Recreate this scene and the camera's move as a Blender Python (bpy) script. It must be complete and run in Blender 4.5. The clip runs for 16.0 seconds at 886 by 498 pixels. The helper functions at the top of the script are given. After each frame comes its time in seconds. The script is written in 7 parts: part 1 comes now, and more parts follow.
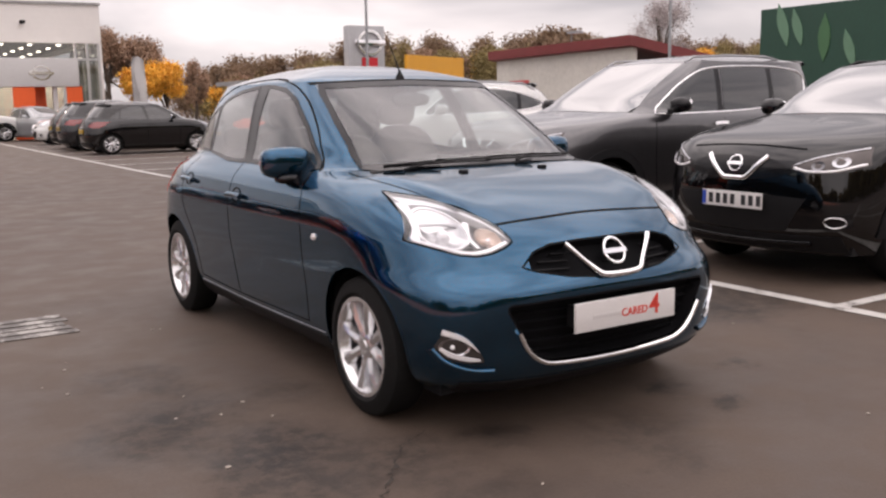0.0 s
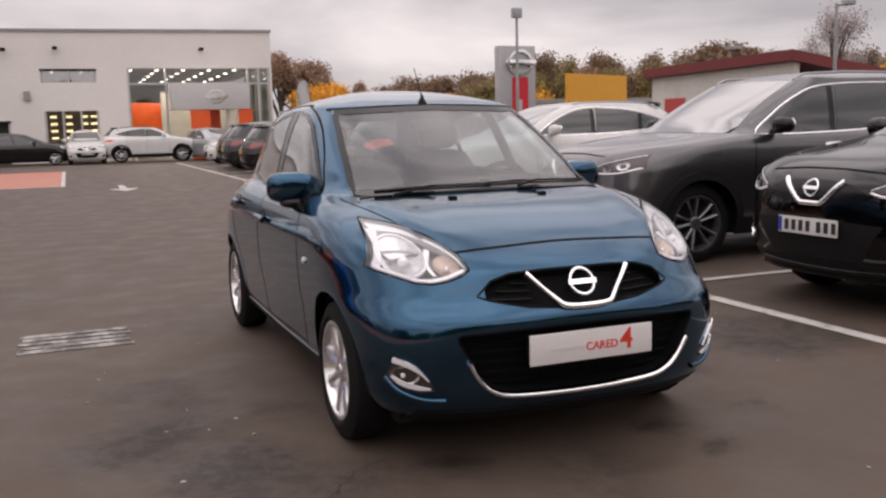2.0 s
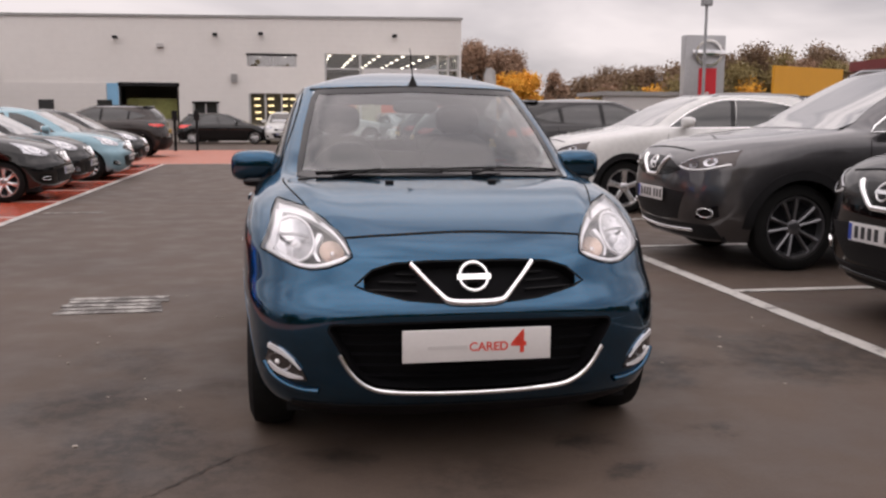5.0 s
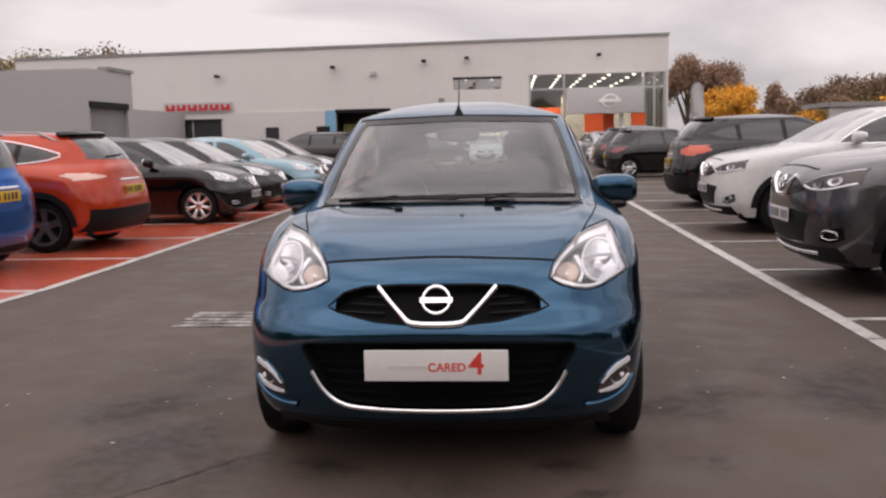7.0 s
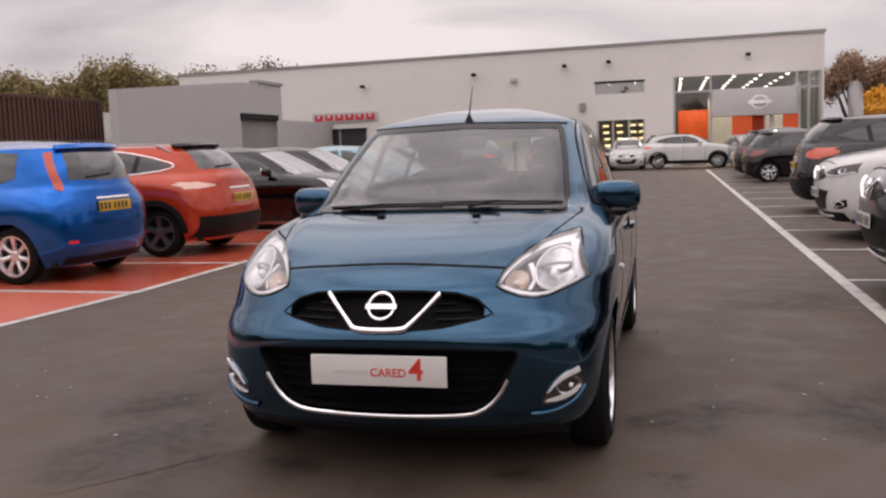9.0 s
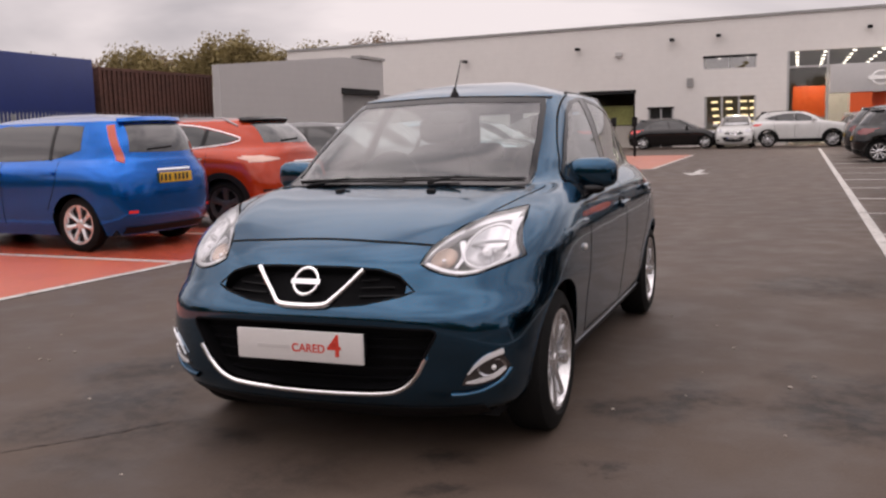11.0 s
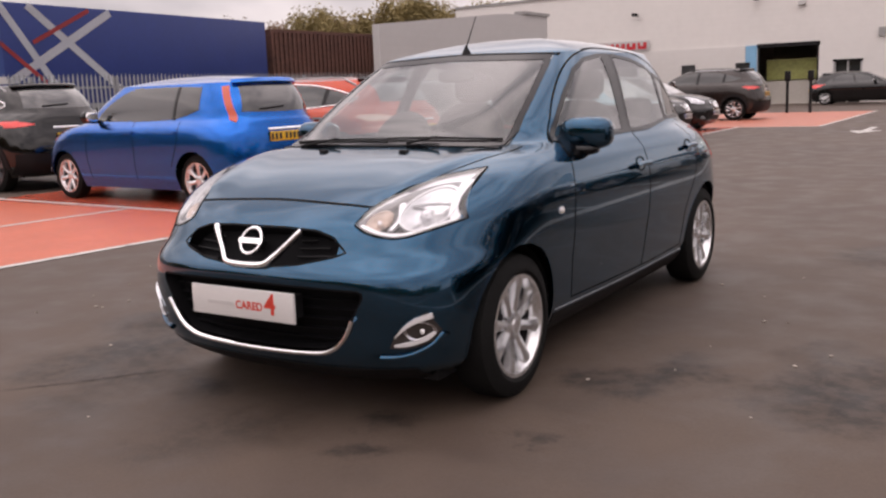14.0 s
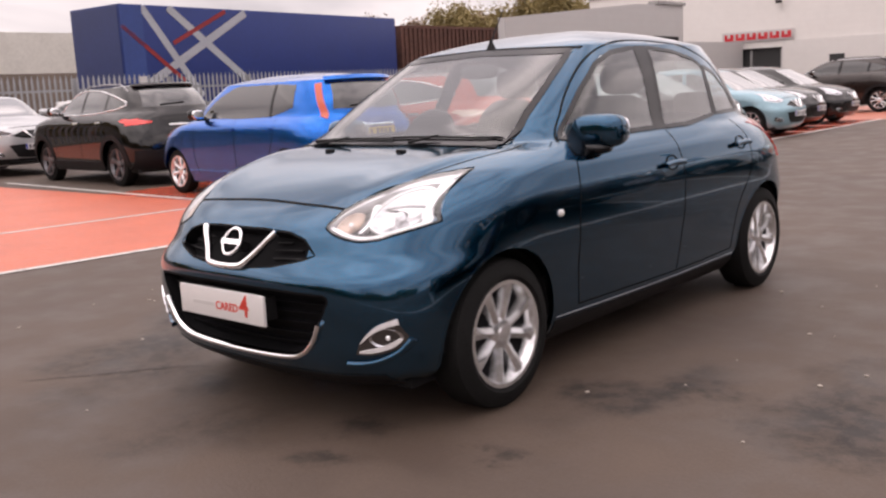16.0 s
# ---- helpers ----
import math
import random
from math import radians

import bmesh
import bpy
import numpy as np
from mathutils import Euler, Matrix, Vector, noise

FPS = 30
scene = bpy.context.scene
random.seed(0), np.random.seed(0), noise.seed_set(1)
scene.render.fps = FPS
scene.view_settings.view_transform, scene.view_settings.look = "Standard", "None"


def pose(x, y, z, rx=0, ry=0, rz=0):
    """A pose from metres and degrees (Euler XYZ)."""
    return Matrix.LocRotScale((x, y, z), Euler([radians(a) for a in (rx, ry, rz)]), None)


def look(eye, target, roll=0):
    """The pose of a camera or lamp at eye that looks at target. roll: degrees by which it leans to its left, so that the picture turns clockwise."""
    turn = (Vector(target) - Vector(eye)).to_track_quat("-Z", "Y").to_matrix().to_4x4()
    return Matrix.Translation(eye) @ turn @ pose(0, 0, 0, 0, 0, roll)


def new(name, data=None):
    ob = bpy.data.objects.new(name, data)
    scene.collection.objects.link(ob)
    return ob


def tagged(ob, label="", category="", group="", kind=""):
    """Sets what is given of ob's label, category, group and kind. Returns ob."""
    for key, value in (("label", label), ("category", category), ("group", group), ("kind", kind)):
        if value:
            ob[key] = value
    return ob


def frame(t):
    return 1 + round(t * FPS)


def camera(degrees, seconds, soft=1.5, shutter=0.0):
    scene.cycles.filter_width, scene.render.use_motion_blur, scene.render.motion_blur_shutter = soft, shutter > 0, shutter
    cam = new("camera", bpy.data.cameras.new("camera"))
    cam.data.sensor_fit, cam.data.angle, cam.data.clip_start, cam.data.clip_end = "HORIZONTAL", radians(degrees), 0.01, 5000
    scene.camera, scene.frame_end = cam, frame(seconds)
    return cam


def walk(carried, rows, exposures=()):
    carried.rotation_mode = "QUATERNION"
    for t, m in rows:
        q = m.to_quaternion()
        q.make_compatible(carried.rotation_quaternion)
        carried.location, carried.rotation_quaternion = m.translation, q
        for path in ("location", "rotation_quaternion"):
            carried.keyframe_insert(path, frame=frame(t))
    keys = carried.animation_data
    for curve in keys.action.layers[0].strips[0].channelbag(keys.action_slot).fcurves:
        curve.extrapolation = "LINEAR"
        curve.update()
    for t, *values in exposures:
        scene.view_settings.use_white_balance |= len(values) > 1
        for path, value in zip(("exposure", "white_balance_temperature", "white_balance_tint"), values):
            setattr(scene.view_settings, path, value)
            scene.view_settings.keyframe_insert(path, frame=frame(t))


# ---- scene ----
cam = camera(51.6, 16.0, soft=2.4)
PATH = [
    (0, (-2.479, -4.504, 1.275), (-1.416, -2.839, 0.962), -1.0),
    (0.5, (-2.346, -4.617, 1.278), (-1.353, -2.905, 0.992), -1.1),
    (1, (-2.178, -4.578, 1.279), (-1.227, -2.839, 1.019), -1.1),
    (1.5, (-1.998, -4.672, 1.274), (-1.102, -2.904, 1.006), -1.7),
    (2, (-1.766, -4.847, 1.29), (-1.024, -3.009, 1.024), -1.4),
    (2.5, (-1.569, -4.834, 1.265), (-0.891, -2.974, 0.982), -0.9),
    (3, (-1.386, -4.877, 1.277), (-0.805, -2.977, 1.049), 0.0),
    (3.5, (-1.146, -5.022, 1.27), (-0.686, -3.091, 1.025), -0.6),
    (4, (-0.971, -5.013, 1.256), (-0.56, -3.074, 0.986), -0.7),
    (4.2, (-0.894, -4.967, 1.247), (-0.489, -3.028, 0.972), 0.0),
    (6.5, (-0.005, -5.123, 1.26), (-0.012, -3.143, 0.978), -1.7),
    (7, (0.288, -5.177, 1.284), (0.133, -3.198, 1.045), -1.2),
    (7.5, (0.438, -5.123, 1.261), (0.224, -3.15, 1.011), -0.8),
    (8, (0.574, -5.016, 1.268), (0.305, -3.055, 0.985), -0.3),
    (8.5, (0.822, -5.09, 1.272), (0.418, -3.144, 1.046), -1.9),
    (8.7, (0.922, -5.096, 1.271), (0.482, -3.157, 1.056), -2.0),
    (10.8, (1.649, -4.868, 1.291), (0.943, -3.015, 1.032), -1.8),
    (11, (1.696, -4.818, 1.245), (0.977, -2.97, 0.984), -1.6),
    (11.5, (1.806, -4.709, 1.25), (1.045, -2.885, 0.948), -0.5),
    (12, (2.022, -4.679, 1.248), (1.196, -2.88, 0.965), -2.6),
    (12.5, (2.215, -4.67, 1.249), (1.3, -2.914, 0.967), -1.4),
    (13, (2.297, -4.578, 1.224), (1.33, -2.853, 0.924), -1.1),
    (13.5, (2.343, -4.476, 1.229), (1.311, -2.796, 0.895), -0.4),
    (14, (2.47, -4.378, 1.227), (1.407, -2.718, 0.888), -2.2),
    (14.5, (2.646, -4.272, 1.23), (1.478, -2.684, 0.897), -2.9),
    (15, (2.697, -4.146, 1.215), (1.509, -2.577, 0.856), -2.8),
    (15.5, (2.729, -4.013, 1.206), (1.51, -2.471, 0.833), -2.2),
    (16, (2.878, -3.917, 1.217), (1.572, -2.441, 0.878), -2.9),
]
EXPOSURES = [(0, 0.35, 6800, 18), (1.0, 0.38, 6800, 18), (1.5, 0.08, 6780, 18), (2.5, 0.0, 6750, 17), (4.0, 0.03, 6720, 17), (7, 0.0, 6720, 17), (8.5, -0.03, 6780, 18), (11, 0.0, 6780, 19), (12.5, 0.22, 6800, 20), (14.5, 0.26, 6880, 21), (15, 0.36, 6880, 21), (16, 0.50, 6900, 21)]
walk(cam, [(t, look(eye, target, roll)) for t, eye, target, roll in PATH], EXPOSURES)

# ---- world and light ----
world = bpy.data.worlds.new("overcast_sky")
scene.world = world
world.use_nodes = True
wn, wl = world.node_tree.nodes, world.node_tree.links
wn.clear()
w_out = wn.new("ShaderNodeOutputWorld")
w_bg = wn.new("ShaderNodeBackground")
w_sky = wn.new("ShaderNodeTexSky")
w_sky.sky_type = "NISHITA"
w_sky.sun_disc = False
w_sky.sun_elevation, w_sky.sun_rotation = radians(38), radians(200)
w_co = wn.new("ShaderNodeTexCoord")
w_map = wn.new("ShaderNodeMapping")
w_map.inputs["Scale"].default_value = (1.0, 1.0, 3.6)
w_noise = wn.new("ShaderNodeTexNoise")
w_noise.inputs["Scale"].default_value = 2.1
w_noise.inputs["Detail"].default_value = 5.0
w_noise.inputs["Roughness"].default_value = 0.5
w_noise.inputs["Distortion"].default_value = 0.4
w_ramp = wn.new("ShaderNodeValToRGB")
w_ramp.color_ramp.elements[0].position, w_ramp.color_ramp.elements[0].color = 0.36, (5.2, 5.1, 5.3, 1)
w_ramp.color_ramp.elements[1].position, w_ramp.color_ramp.elements[1].color = 0.60, (10.2, 9.75, 9.7, 1)
w_mix = wn.new("ShaderNodeMixRGB")
w_mix.inputs[0].default_value = 0.94
wl.new(w_co.outputs["Generated"], w_map.inputs[0])
wl.new(w_map.outputs[0], w_noise.inputs["Vector"])
wl.new(w_noise.outputs["Fac"], w_ramp.inputs[0])
wl.new(w_sky.outputs[0], w_mix.inputs[1])
wl.new(w_ramp.outputs[0], w_mix.inputs[2])
w_sep, w_grad, w_lift = wn.new("ShaderNodeSeparateXYZ"), wn.new("ShaderNodeMapRange"), wn.new("ShaderNodeMixRGB")
w_grad.inputs["From Min"].default_value, w_grad.inputs["From Max"].default_value = 0.18, 1.0
w_grad.inputs["To Min"].default_value, w_grad.inputs["To Max"].default_value = 1.0, 2.45
w_lift.blend_type = "MULTIPLY"
w_lift.inputs[0].default_value = 1.0
wl.new(w_co.outputs["Generated"], w_sep.inputs[0])
wl.new(w_sep.outputs["Z"], w_grad.inputs["Value"])
wl.new(w_mix.outputs[0], w_lift.inputs[1])
wl.new(w_grad.outputs[0], w_lift.inputs[2])
wl.new(w_lift.outputs[0], w_bg.inputs[0])
w_bg.inputs[1].default_value = 0.0875
wl.new(w_bg.outputs[0], w_out.inputs[0])

sun = new("sun", bpy.data.lights.new("sun", "SUN"))
sun.data.energy, sun.data.angle, sun.data.color = 0.5, radians(100), (1.0, 0.95, 0.88)
sun.matrix_world = look((0, 0, 30), (5, 18, 0))


# ---- materials ----
MATS = {}


def mat(name, base, rough=0.5, metal=0.0, coat=0.0, vary=0.0, scale=8.0, bump=0.0, bump_scale=60.0, spec=0.5, emit=0.0, trans=0.0, alpha=1.0):
    """A principled material whose colour and gloss vary at two scales."""
    m = bpy.data.materials.new(name)
    m.use_nodes = True
    nt = m.node_tree
    p = nt.nodes["Principled BSDF"]
    p.inputs["Base Color"].default_value = (*base, 1)
    p.inputs["Roughness"].default_value = rough
    p.inputs["Metallic"].default_value = metal
    p.inputs["Coat Weight"].default_value = coat
    p.inputs["Coat Roughness"].default_value = 0.03
    p.inputs["Specular IOR Level"].default_value = spec
    p.inputs["Transmission Weight"].default_value = trans
    if emit:
        p.inputs["Emission Color"].default_value = (*base, 1)
        p.inputs["Emission Strength"].default_value = emit
    if vary or bump:
        co = nt.nodes.new("ShaderNodeTexCoord")
    if vary:
        n1, n2 = nt.nodes.new("ShaderNodeTexNoise"), nt.nodes.new("ShaderNodeTexNoise")
        n1.inputs["Scale"].default_value, n2.inputs["Scale"].default_value = scale, scale * 9
        n1.inputs["Detail"].default_value = n2.inputs["Detail"].default_value = 4
        add = nt.nodes.new("ShaderNodeMath")
        add.operation = "ADD"
        nt.links.new(co.outputs["Object"], n1.inputs["Vector"])
        nt.links.new(co.outputs["Object"], n2.inputs["Vector"])
        nt.links.new(n1.outputs["Fac"], add.inputs[0])
        nt.links.new(n2.outputs["Fac"], add.inputs[1])
        ramp = nt.nodes.new("ShaderNodeValToRGB")
        ramp.color_ramp.elements[0].position, ramp.color_ramp.elements[1].position = 0.30, 0.70
        ramp.color_ramp.elements[0].color = (*[max(0.0, c * (1 - vary)) for c in base], 1)
        ramp.color_ramp.elements[1].color = (*[min(1.0, c * (1 + vary)) for c in base], 1)
        half = nt.nodes.new("ShaderNodeMath")
        half.operation = "MULTIPLY"
        half.inputs[1].default_value = 0.5
        nt.links.new(add.outputs[0], half.inputs[0])
        nt.links.new(half.outputs[0], ramp.inputs[0])
        nt.links.new(ramp.outputs[0], p.inputs["Base Color"])
    if bump:
        n3, b = nt.nodes.new("ShaderNodeTexNoise"), nt.nodes.new("ShaderNodeBump")
        n3.inputs["Scale"].default_value = bump_scale
        n3.inputs["Detail"].default_value = 5
        b.inputs["Strength"].default_value, b.inputs["Distance"].default_value = bump, 0.01
        nt.links.new(co.outputs["Object"], n3.inputs["Vector"])
        nt.links.new(n3.outputs["Fac"], b.inputs["Height"])
        nt.links.new(b.outputs[0], p.inputs["Normal"])
    MATS[name] = m
    return m


def paint(name, base, metal=0.35, rough=0.32, ior=1.55, edge=(1, 1, 1, 1)):
    """Car paint: a flaked base under a clear coat, with faint road film."""
    m = mat(name, base, rough=rough, metal=metal, coat=1.0, vary=0.10, scale=2.2)
    nt = m.node_tree
    p = nt.nodes["Principled BSDF"]
    co = nt.nodes.new("ShaderNodeTexCoord")
    film, ramp = nt.nodes.new("ShaderNodeTexNoise"), nt.nodes.new("ShaderNodeMapRange")
    film.inputs["Scale"].default_value = 5.0
    film.inputs["Detail"].default_value = 6.0
    ramp.inputs["To Min"].default_value, ramp.inputs["To Max"].default_value = 0.0, 0.05
    p.inputs["Coat IOR"].default_value = ior
    p.inputs["Specular IOR Level"].default_value = 0.0 if metal < 0.5 else 0.12
    p.inputs["Specular Tint"].default_value = edge
    nt.links.new(co.outputs["Object"], film.inputs["Vector"])
    nt.links.new(film.outputs["Fac"], ramp.inputs["Value"])
    nt.links.new(ramp.outputs[0], p.inputs["Coat Roughness"])
    return m


def glass(name, tint, rough=0.0, normal=0.08):
    """A clear tinted pane: mostly see-through, mirror-like at a flat angle."""
    m = bpy.data.materials.new(name)
    m.use_nodes = True
    nt = m.node_tree
    nt.nodes.clear()
    out = nt.nodes.new("ShaderNodeOutputMaterial")
    mix = nt.nodes.new("ShaderNodeMixShader")
    clear, gloss, edge = nt.nodes.new("ShaderNodeBsdfTransparent"), nt.nodes.new("ShaderNodeBsdfGlossy"), nt.nodes.new("ShaderNodeLayerWeight")
    power, scale = nt.nodes.new("ShaderNodeMath"), nt.nodes.new("ShaderNodeMath")
    power.operation, scale.operation = "POWER", "MULTIPLY_ADD"
    power.inputs[1].default_value, scale.inputs[1].default_value, scale.inputs[2].default_value = 2.8, 1.0 - normal, normal
    edge.inputs["Blend"].default_value = 0.5
    clear.inputs[0].default_value = (*tint, 1)
    gloss.inputs["Roughness"].default_value = rough
    nt.links.new(edge.outputs["Facing"], power.inputs[0])
    nt.links.new(power.outputs[0], scale.inputs[0])
    nt.links.new(scale.outputs[0], mix.inputs[0])
    nt.links.new(clear.outputs[0], mix.inputs[1])
    nt.links.new(gloss.outputs[0], mix.inputs[2])
    nt.links.new(mix.outputs[0], out.inputs[0])
    MATS[name] = m
    return m


teal = paint("teal_paint", (0.0009, 0.054, 0.114), metal=1.0, rough=0.16, ior=1.52, edge=(0.60, 0.74, 0.84, 1))
black_paint = paint("black_paint", (0.002, 0.002, 0.0025), metal=0.0, ior=1.58)
grey_paint = paint("gunmetal_paint", (0.078, 0.076, 0.080), metal=0.85, ior=1.68)
white_paint = paint("white_paint", (0.60, 0.60, 0.59), metal=0.0)
blue_paint = paint("bright_blue_paint", (0.001, 0.115, 0.46), metal=0.95, rough=0.24, ior=1.36)
orange_paint = paint("orange_red_paint", (0.42, 0.038, 0.007), metal=0.35)
silver_paint = paint("silver_paint", (0.42, 0.43, 0.44), metal=0.6)
ice_paint = paint("ice_blue_paint", (0.22, 0.36, 0.42), metal=0.3)
brown_paint = paint("dark_brown_paint", (0.022, 0.016, 0.014), metal=0.4)
dark_paint = paint("dark_grey_paint", (0.018, 0.018, 0.02), metal=0.3)
tinted = mat("dark_car_glass", (0.014, 0.017, 0.018), rough=0.02, spec=0.6, coat=0.8, vary=0.4, scale=2.5)
screen_glass = mat("car_screen_glass", (0.03, 0.034, 0.035), rough=0.02, spec=1.0, coat=1.0)
screen_glass.node_tree.nodes["Principled BSDF"].inputs["IOR"].default_value = 2.4
clear_glass = glass("clear_car_glass", (0.72, 0.79, 0.78), 0.0, 0.08)
lamp_glass = glass("lamp_cover", (0.96, 0.96, 0.97), 0.0, 0.10)
rear_glass = mat("car_rear_glass", (0.02, 0.022, 0.023), rough=0.02, spec=0.5, coat=1.0)
rear_glass.node_tree.nodes["Principled BSDF"].inputs["IOR"].default_value = 1.6
chrome = mat("chrome", (0.93, 0.93, 0.94), rough=0.10, metal=1.0)
alloy = mat("alloy_rim", (0.70, 0.70, 0.71), rough=0.22, metal=0.85, vary=0.08, scale=6)
dark_alloy = mat("dark_alloy_rim", (0.16, 0.16, 0.17), rough=0.3, metal=0.8, vary=0.1, scale=6)
rubber = mat("tyre_rubber", (0.010, 0.010, 0.010), rough=0.72, spec=0.10, vary=0.25, scale=9, bump=0.15, bump_scale=90)
steel_rail = mat("satin_rail", (0.34, 0.34, 0.35), rough=0.35, metal=0.9)
black_plastic = mat("black_plastic", (0.009, 0.009, 0.010), rough=0.55, spec=0.18, vary=0.2, scale=12, bump=0.08, bump_scale=250)
gloss_black = mat("gloss_black_trim", (0.004, 0.004, 0.005), rough=0.16, spec=0.35)
seam = mat("panel_gap", (0.006, 0.006, 0.007), rough=0.7, spec=0.08)
reflector = mat("lamp_reflector", (0.72, 0.72, 0.73), rough=0.12, metal=1.0, bump=0.25, bump_scale=45)
lamp_shell = mat("lamp_shell", (0.50, 0.505, 0.53), rough=0.12, metal=1.0, bump=0.8, bump_scale=34)
lamp_dark = mat("lamp_housing_grey", (0.10, 0.09, 0.088), rough=0.25, metal=0.7, vary=0.2, scale=14)
fog_shell = mat("fog_lamp_shell", (0.22, 0.22, 0.235), rough=0.22, metal=0.7, bump=0.3, bump_scale=50)
frame_lamp = mat("lamp_grey_bar", (0.30, 0.30, 0.31), rough=0.3, metal=0.5)
sill_grey = mat("sill_strip_grey", (0.26, 0.26, 0.27), rough=0.4)
# Near-white base puts the bright reflection of chrome edges into the colour.
lamp_bright = mat("lamp_bright_edge", (0.93, 0.93, 0.95), rough=0.22, metal=0.3, coat=0.6)
amber = mat("amber_lens", (0.52, 0.40, 0.33), rough=0.2, metal=0.7)
tail_clear = mat("pale_tail_lens", (0.80, 0.52, 0.42), rough=0.10, coat=0.9)
red_lens = mat("red_lens", (0.72, 0.03, 0.022), rough=0.10, coat=0.9)
dull_red_lens = mat("dull_red_lens", (0.16, 0.010, 0.010), rough=0.12, coat=0.8)
orange_lens = mat("orange_lens", (0.55, 0.065, 0.018), rough=0.14, coat=0.9)
plate_white = mat("plate_white", (0.64, 0.62, 0.61), rough=0.35, vary=0.04, scale=9)
plate_yellow = mat("plate_yellow", (0.64, 0.40, 0.025), rough=0.35, vary=0.05, scale=9)
ink = mat("plate_ink", (0.02, 0.02, 0.022), rough=0.5)
ink_red = mat("red_ink", (0.62, 0.05, 0.03), rough=0.45)
ink_pale = mat("pale_grey_ink", (0.55, 0.53, 0.52), rough=0.5)
plate_blue = mat("plate_blue_band", (0.02, 0.06, 0.35), rough=0.4)
cabin = mat("cabin_plastic", (0.045, 0.045, 0.046), rough=0.7, vary=0.2, scale=10)
fabric = mat("seat_fabric", (0.055, 0.056, 0.06), rough=0.95, vary=0.3, scale=14, bump=0.2, bump_scale=300)


# ---- small mesh tools ----
def smooth(me, angle=40):
    for p in me.polygons:
        p.use_smooth = True
    me.set_sharp_from_angle(angle=radians(angle))


def part(name, bm, material, parent=None, label="", flat=False):
    """Links a bmesh as one mesh object under a thing or a part."""
    me = bpy.data.meshes.new(name)
    bm.to_mesh(me)
    bm.free()
    me.materials.append(material)
    if not flat:
        smooth(me)
    ob = new(name, me)
    if parent is not None:
        ob.parent = parent
    if label:
        ob["label"] = label
    return ob


def thing(name, label, category, group="", m=None):
    ob = new(name)
    ob.empty_display_size = 0.2
    if m is not None:
        ob.matrix_basis = m
    return tagged(ob, label, category, group)


def box(bm, x0, x1, y0, y1, z0, z1, bevel=0.0, m=None):
    r = bmesh.ops.create_cube(bm, size=1)
    vs = r["verts"]
    for v in vs:
        v.co = Vector(((x0 + x1) / 2 + v.co.x * (x1 - x0), (y0 + y1) / 2 + v.co.y * (y1 - y0), (z0 + z1) / 2 + v.co.z * (z1 - z0)))
    if m is not None:
        bmesh.ops.transform(bm, matrix=m, verts=vs)
    if bevel:
        es = list({e for v in vs for e in v.link_edges})
        bmesh.ops.bevel(bm, geom=es, offset=bevel, segments=2, profile=0.6, affect="EDGES")
    return bm


def boxes(*specs, bevel=0.0):
    bm = bmesh.new()
    for s in specs:
        box(bm, *s, bevel=bevel)
    return bm


def lathe(profile, n=40, axis="x", caps=True):
    """A turned body: profile of (along the axis, radius)."""
    bm = bmesh.new()
    rings = []
    for a, r in profile:
        ring = []
        for i in range(n):
            t = 2 * math.pi * i / n
            c, s = r * math.cos(t), r * math.sin(t)
            ring.append(bm.verts.new((a, c, s) if axis == "x" else (c, s, a) if axis == "z" else (c, a, s)))
        rings.append(ring)
    for r0, r1 in zip(rings, rings[1:]):
        for i in range(n):
            bm.faces.new((r0[i], r0[(i + 1) % n], r1[(i + 1) % n], r1[i]))
    for ring, (a, r) in ((rings[0], profile[0]), (rings[-1], profile[-1])):
        if r > 1e-4 and caps:
            bm.faces.new(ring)
    bmesh.ops.recalc_face_normals(bm, faces=bm.faces)
    return bm


def tube(points, r, n=8, taper=1.0, bm=None):
    """A round bar along points."""
    bm = bm or bmesh.new()
    pts = [Vector(p) for p in points]
    rings = []
    for i, p in enumerate(pts):
        d = (pts[min(i + 1, len(pts) - 1)] - pts[max(i - 1, 0)]).normalized()
        a = d.orthogonal().normalized()
        b = d.cross(a)
        rr = r * (1 + (taper - 1) * i / max(1, len(pts) - 1))
        rings.append([bm.verts.new(p + a * rr * math.cos(2 * math.pi * k / n) + b * rr * math.sin(2 * math.pi * k / n)) for k in range(n)])
    for r0, r1 in zip(rings, rings[1:]):
        for k in range(n):
            bm.faces.new((r0[k], r0[(k + 1) % n], r1[(k + 1) % n], r1[k]))
    bm.faces.new(rings[0][::-1])
    bm.faces.new(rings[-1])
    bmesh.ops.recalc_face_normals(bm, faces=bm.faces)
    return bm


def pchip(xs, ys, x):
    """Monotone cubic interpolation."""
    h = [b - a for a, b in zip(xs, xs[1:])]
    d = [(b - a) / k for a, b, k in zip(ys, ys[1:], h)]
    i = min(max(sum(1 for v in xs[1:-1] if x >= v), 0), len(h) - 1)

    def slope(k):
        if k == 0:
            return d[0]
        if k == len(d):
            return d[-1]
        if d[k - 1] * d[k] <= 0:
            return 0.0
        w1, w2 = 2 * h[k] + h[k - 1], h[k] + 2 * h[k - 1]
        return (w1 + w2) / (w1 / d[k - 1] + w2 / d[k])

    t = min(max((x - xs[i]) / h[i], 0.0), 1.0)
    return ((2 * t ** 3 - 3 * t ** 2 + 1) * ys[i] + (t ** 3 - 2 * t ** 2 + t) * h[i] * slope(i)
            + (-2 * t ** 3 + 3 * t ** 2) * ys[i + 1] + (t ** 3 - t ** 2) * h[i] * slope(i + 1))


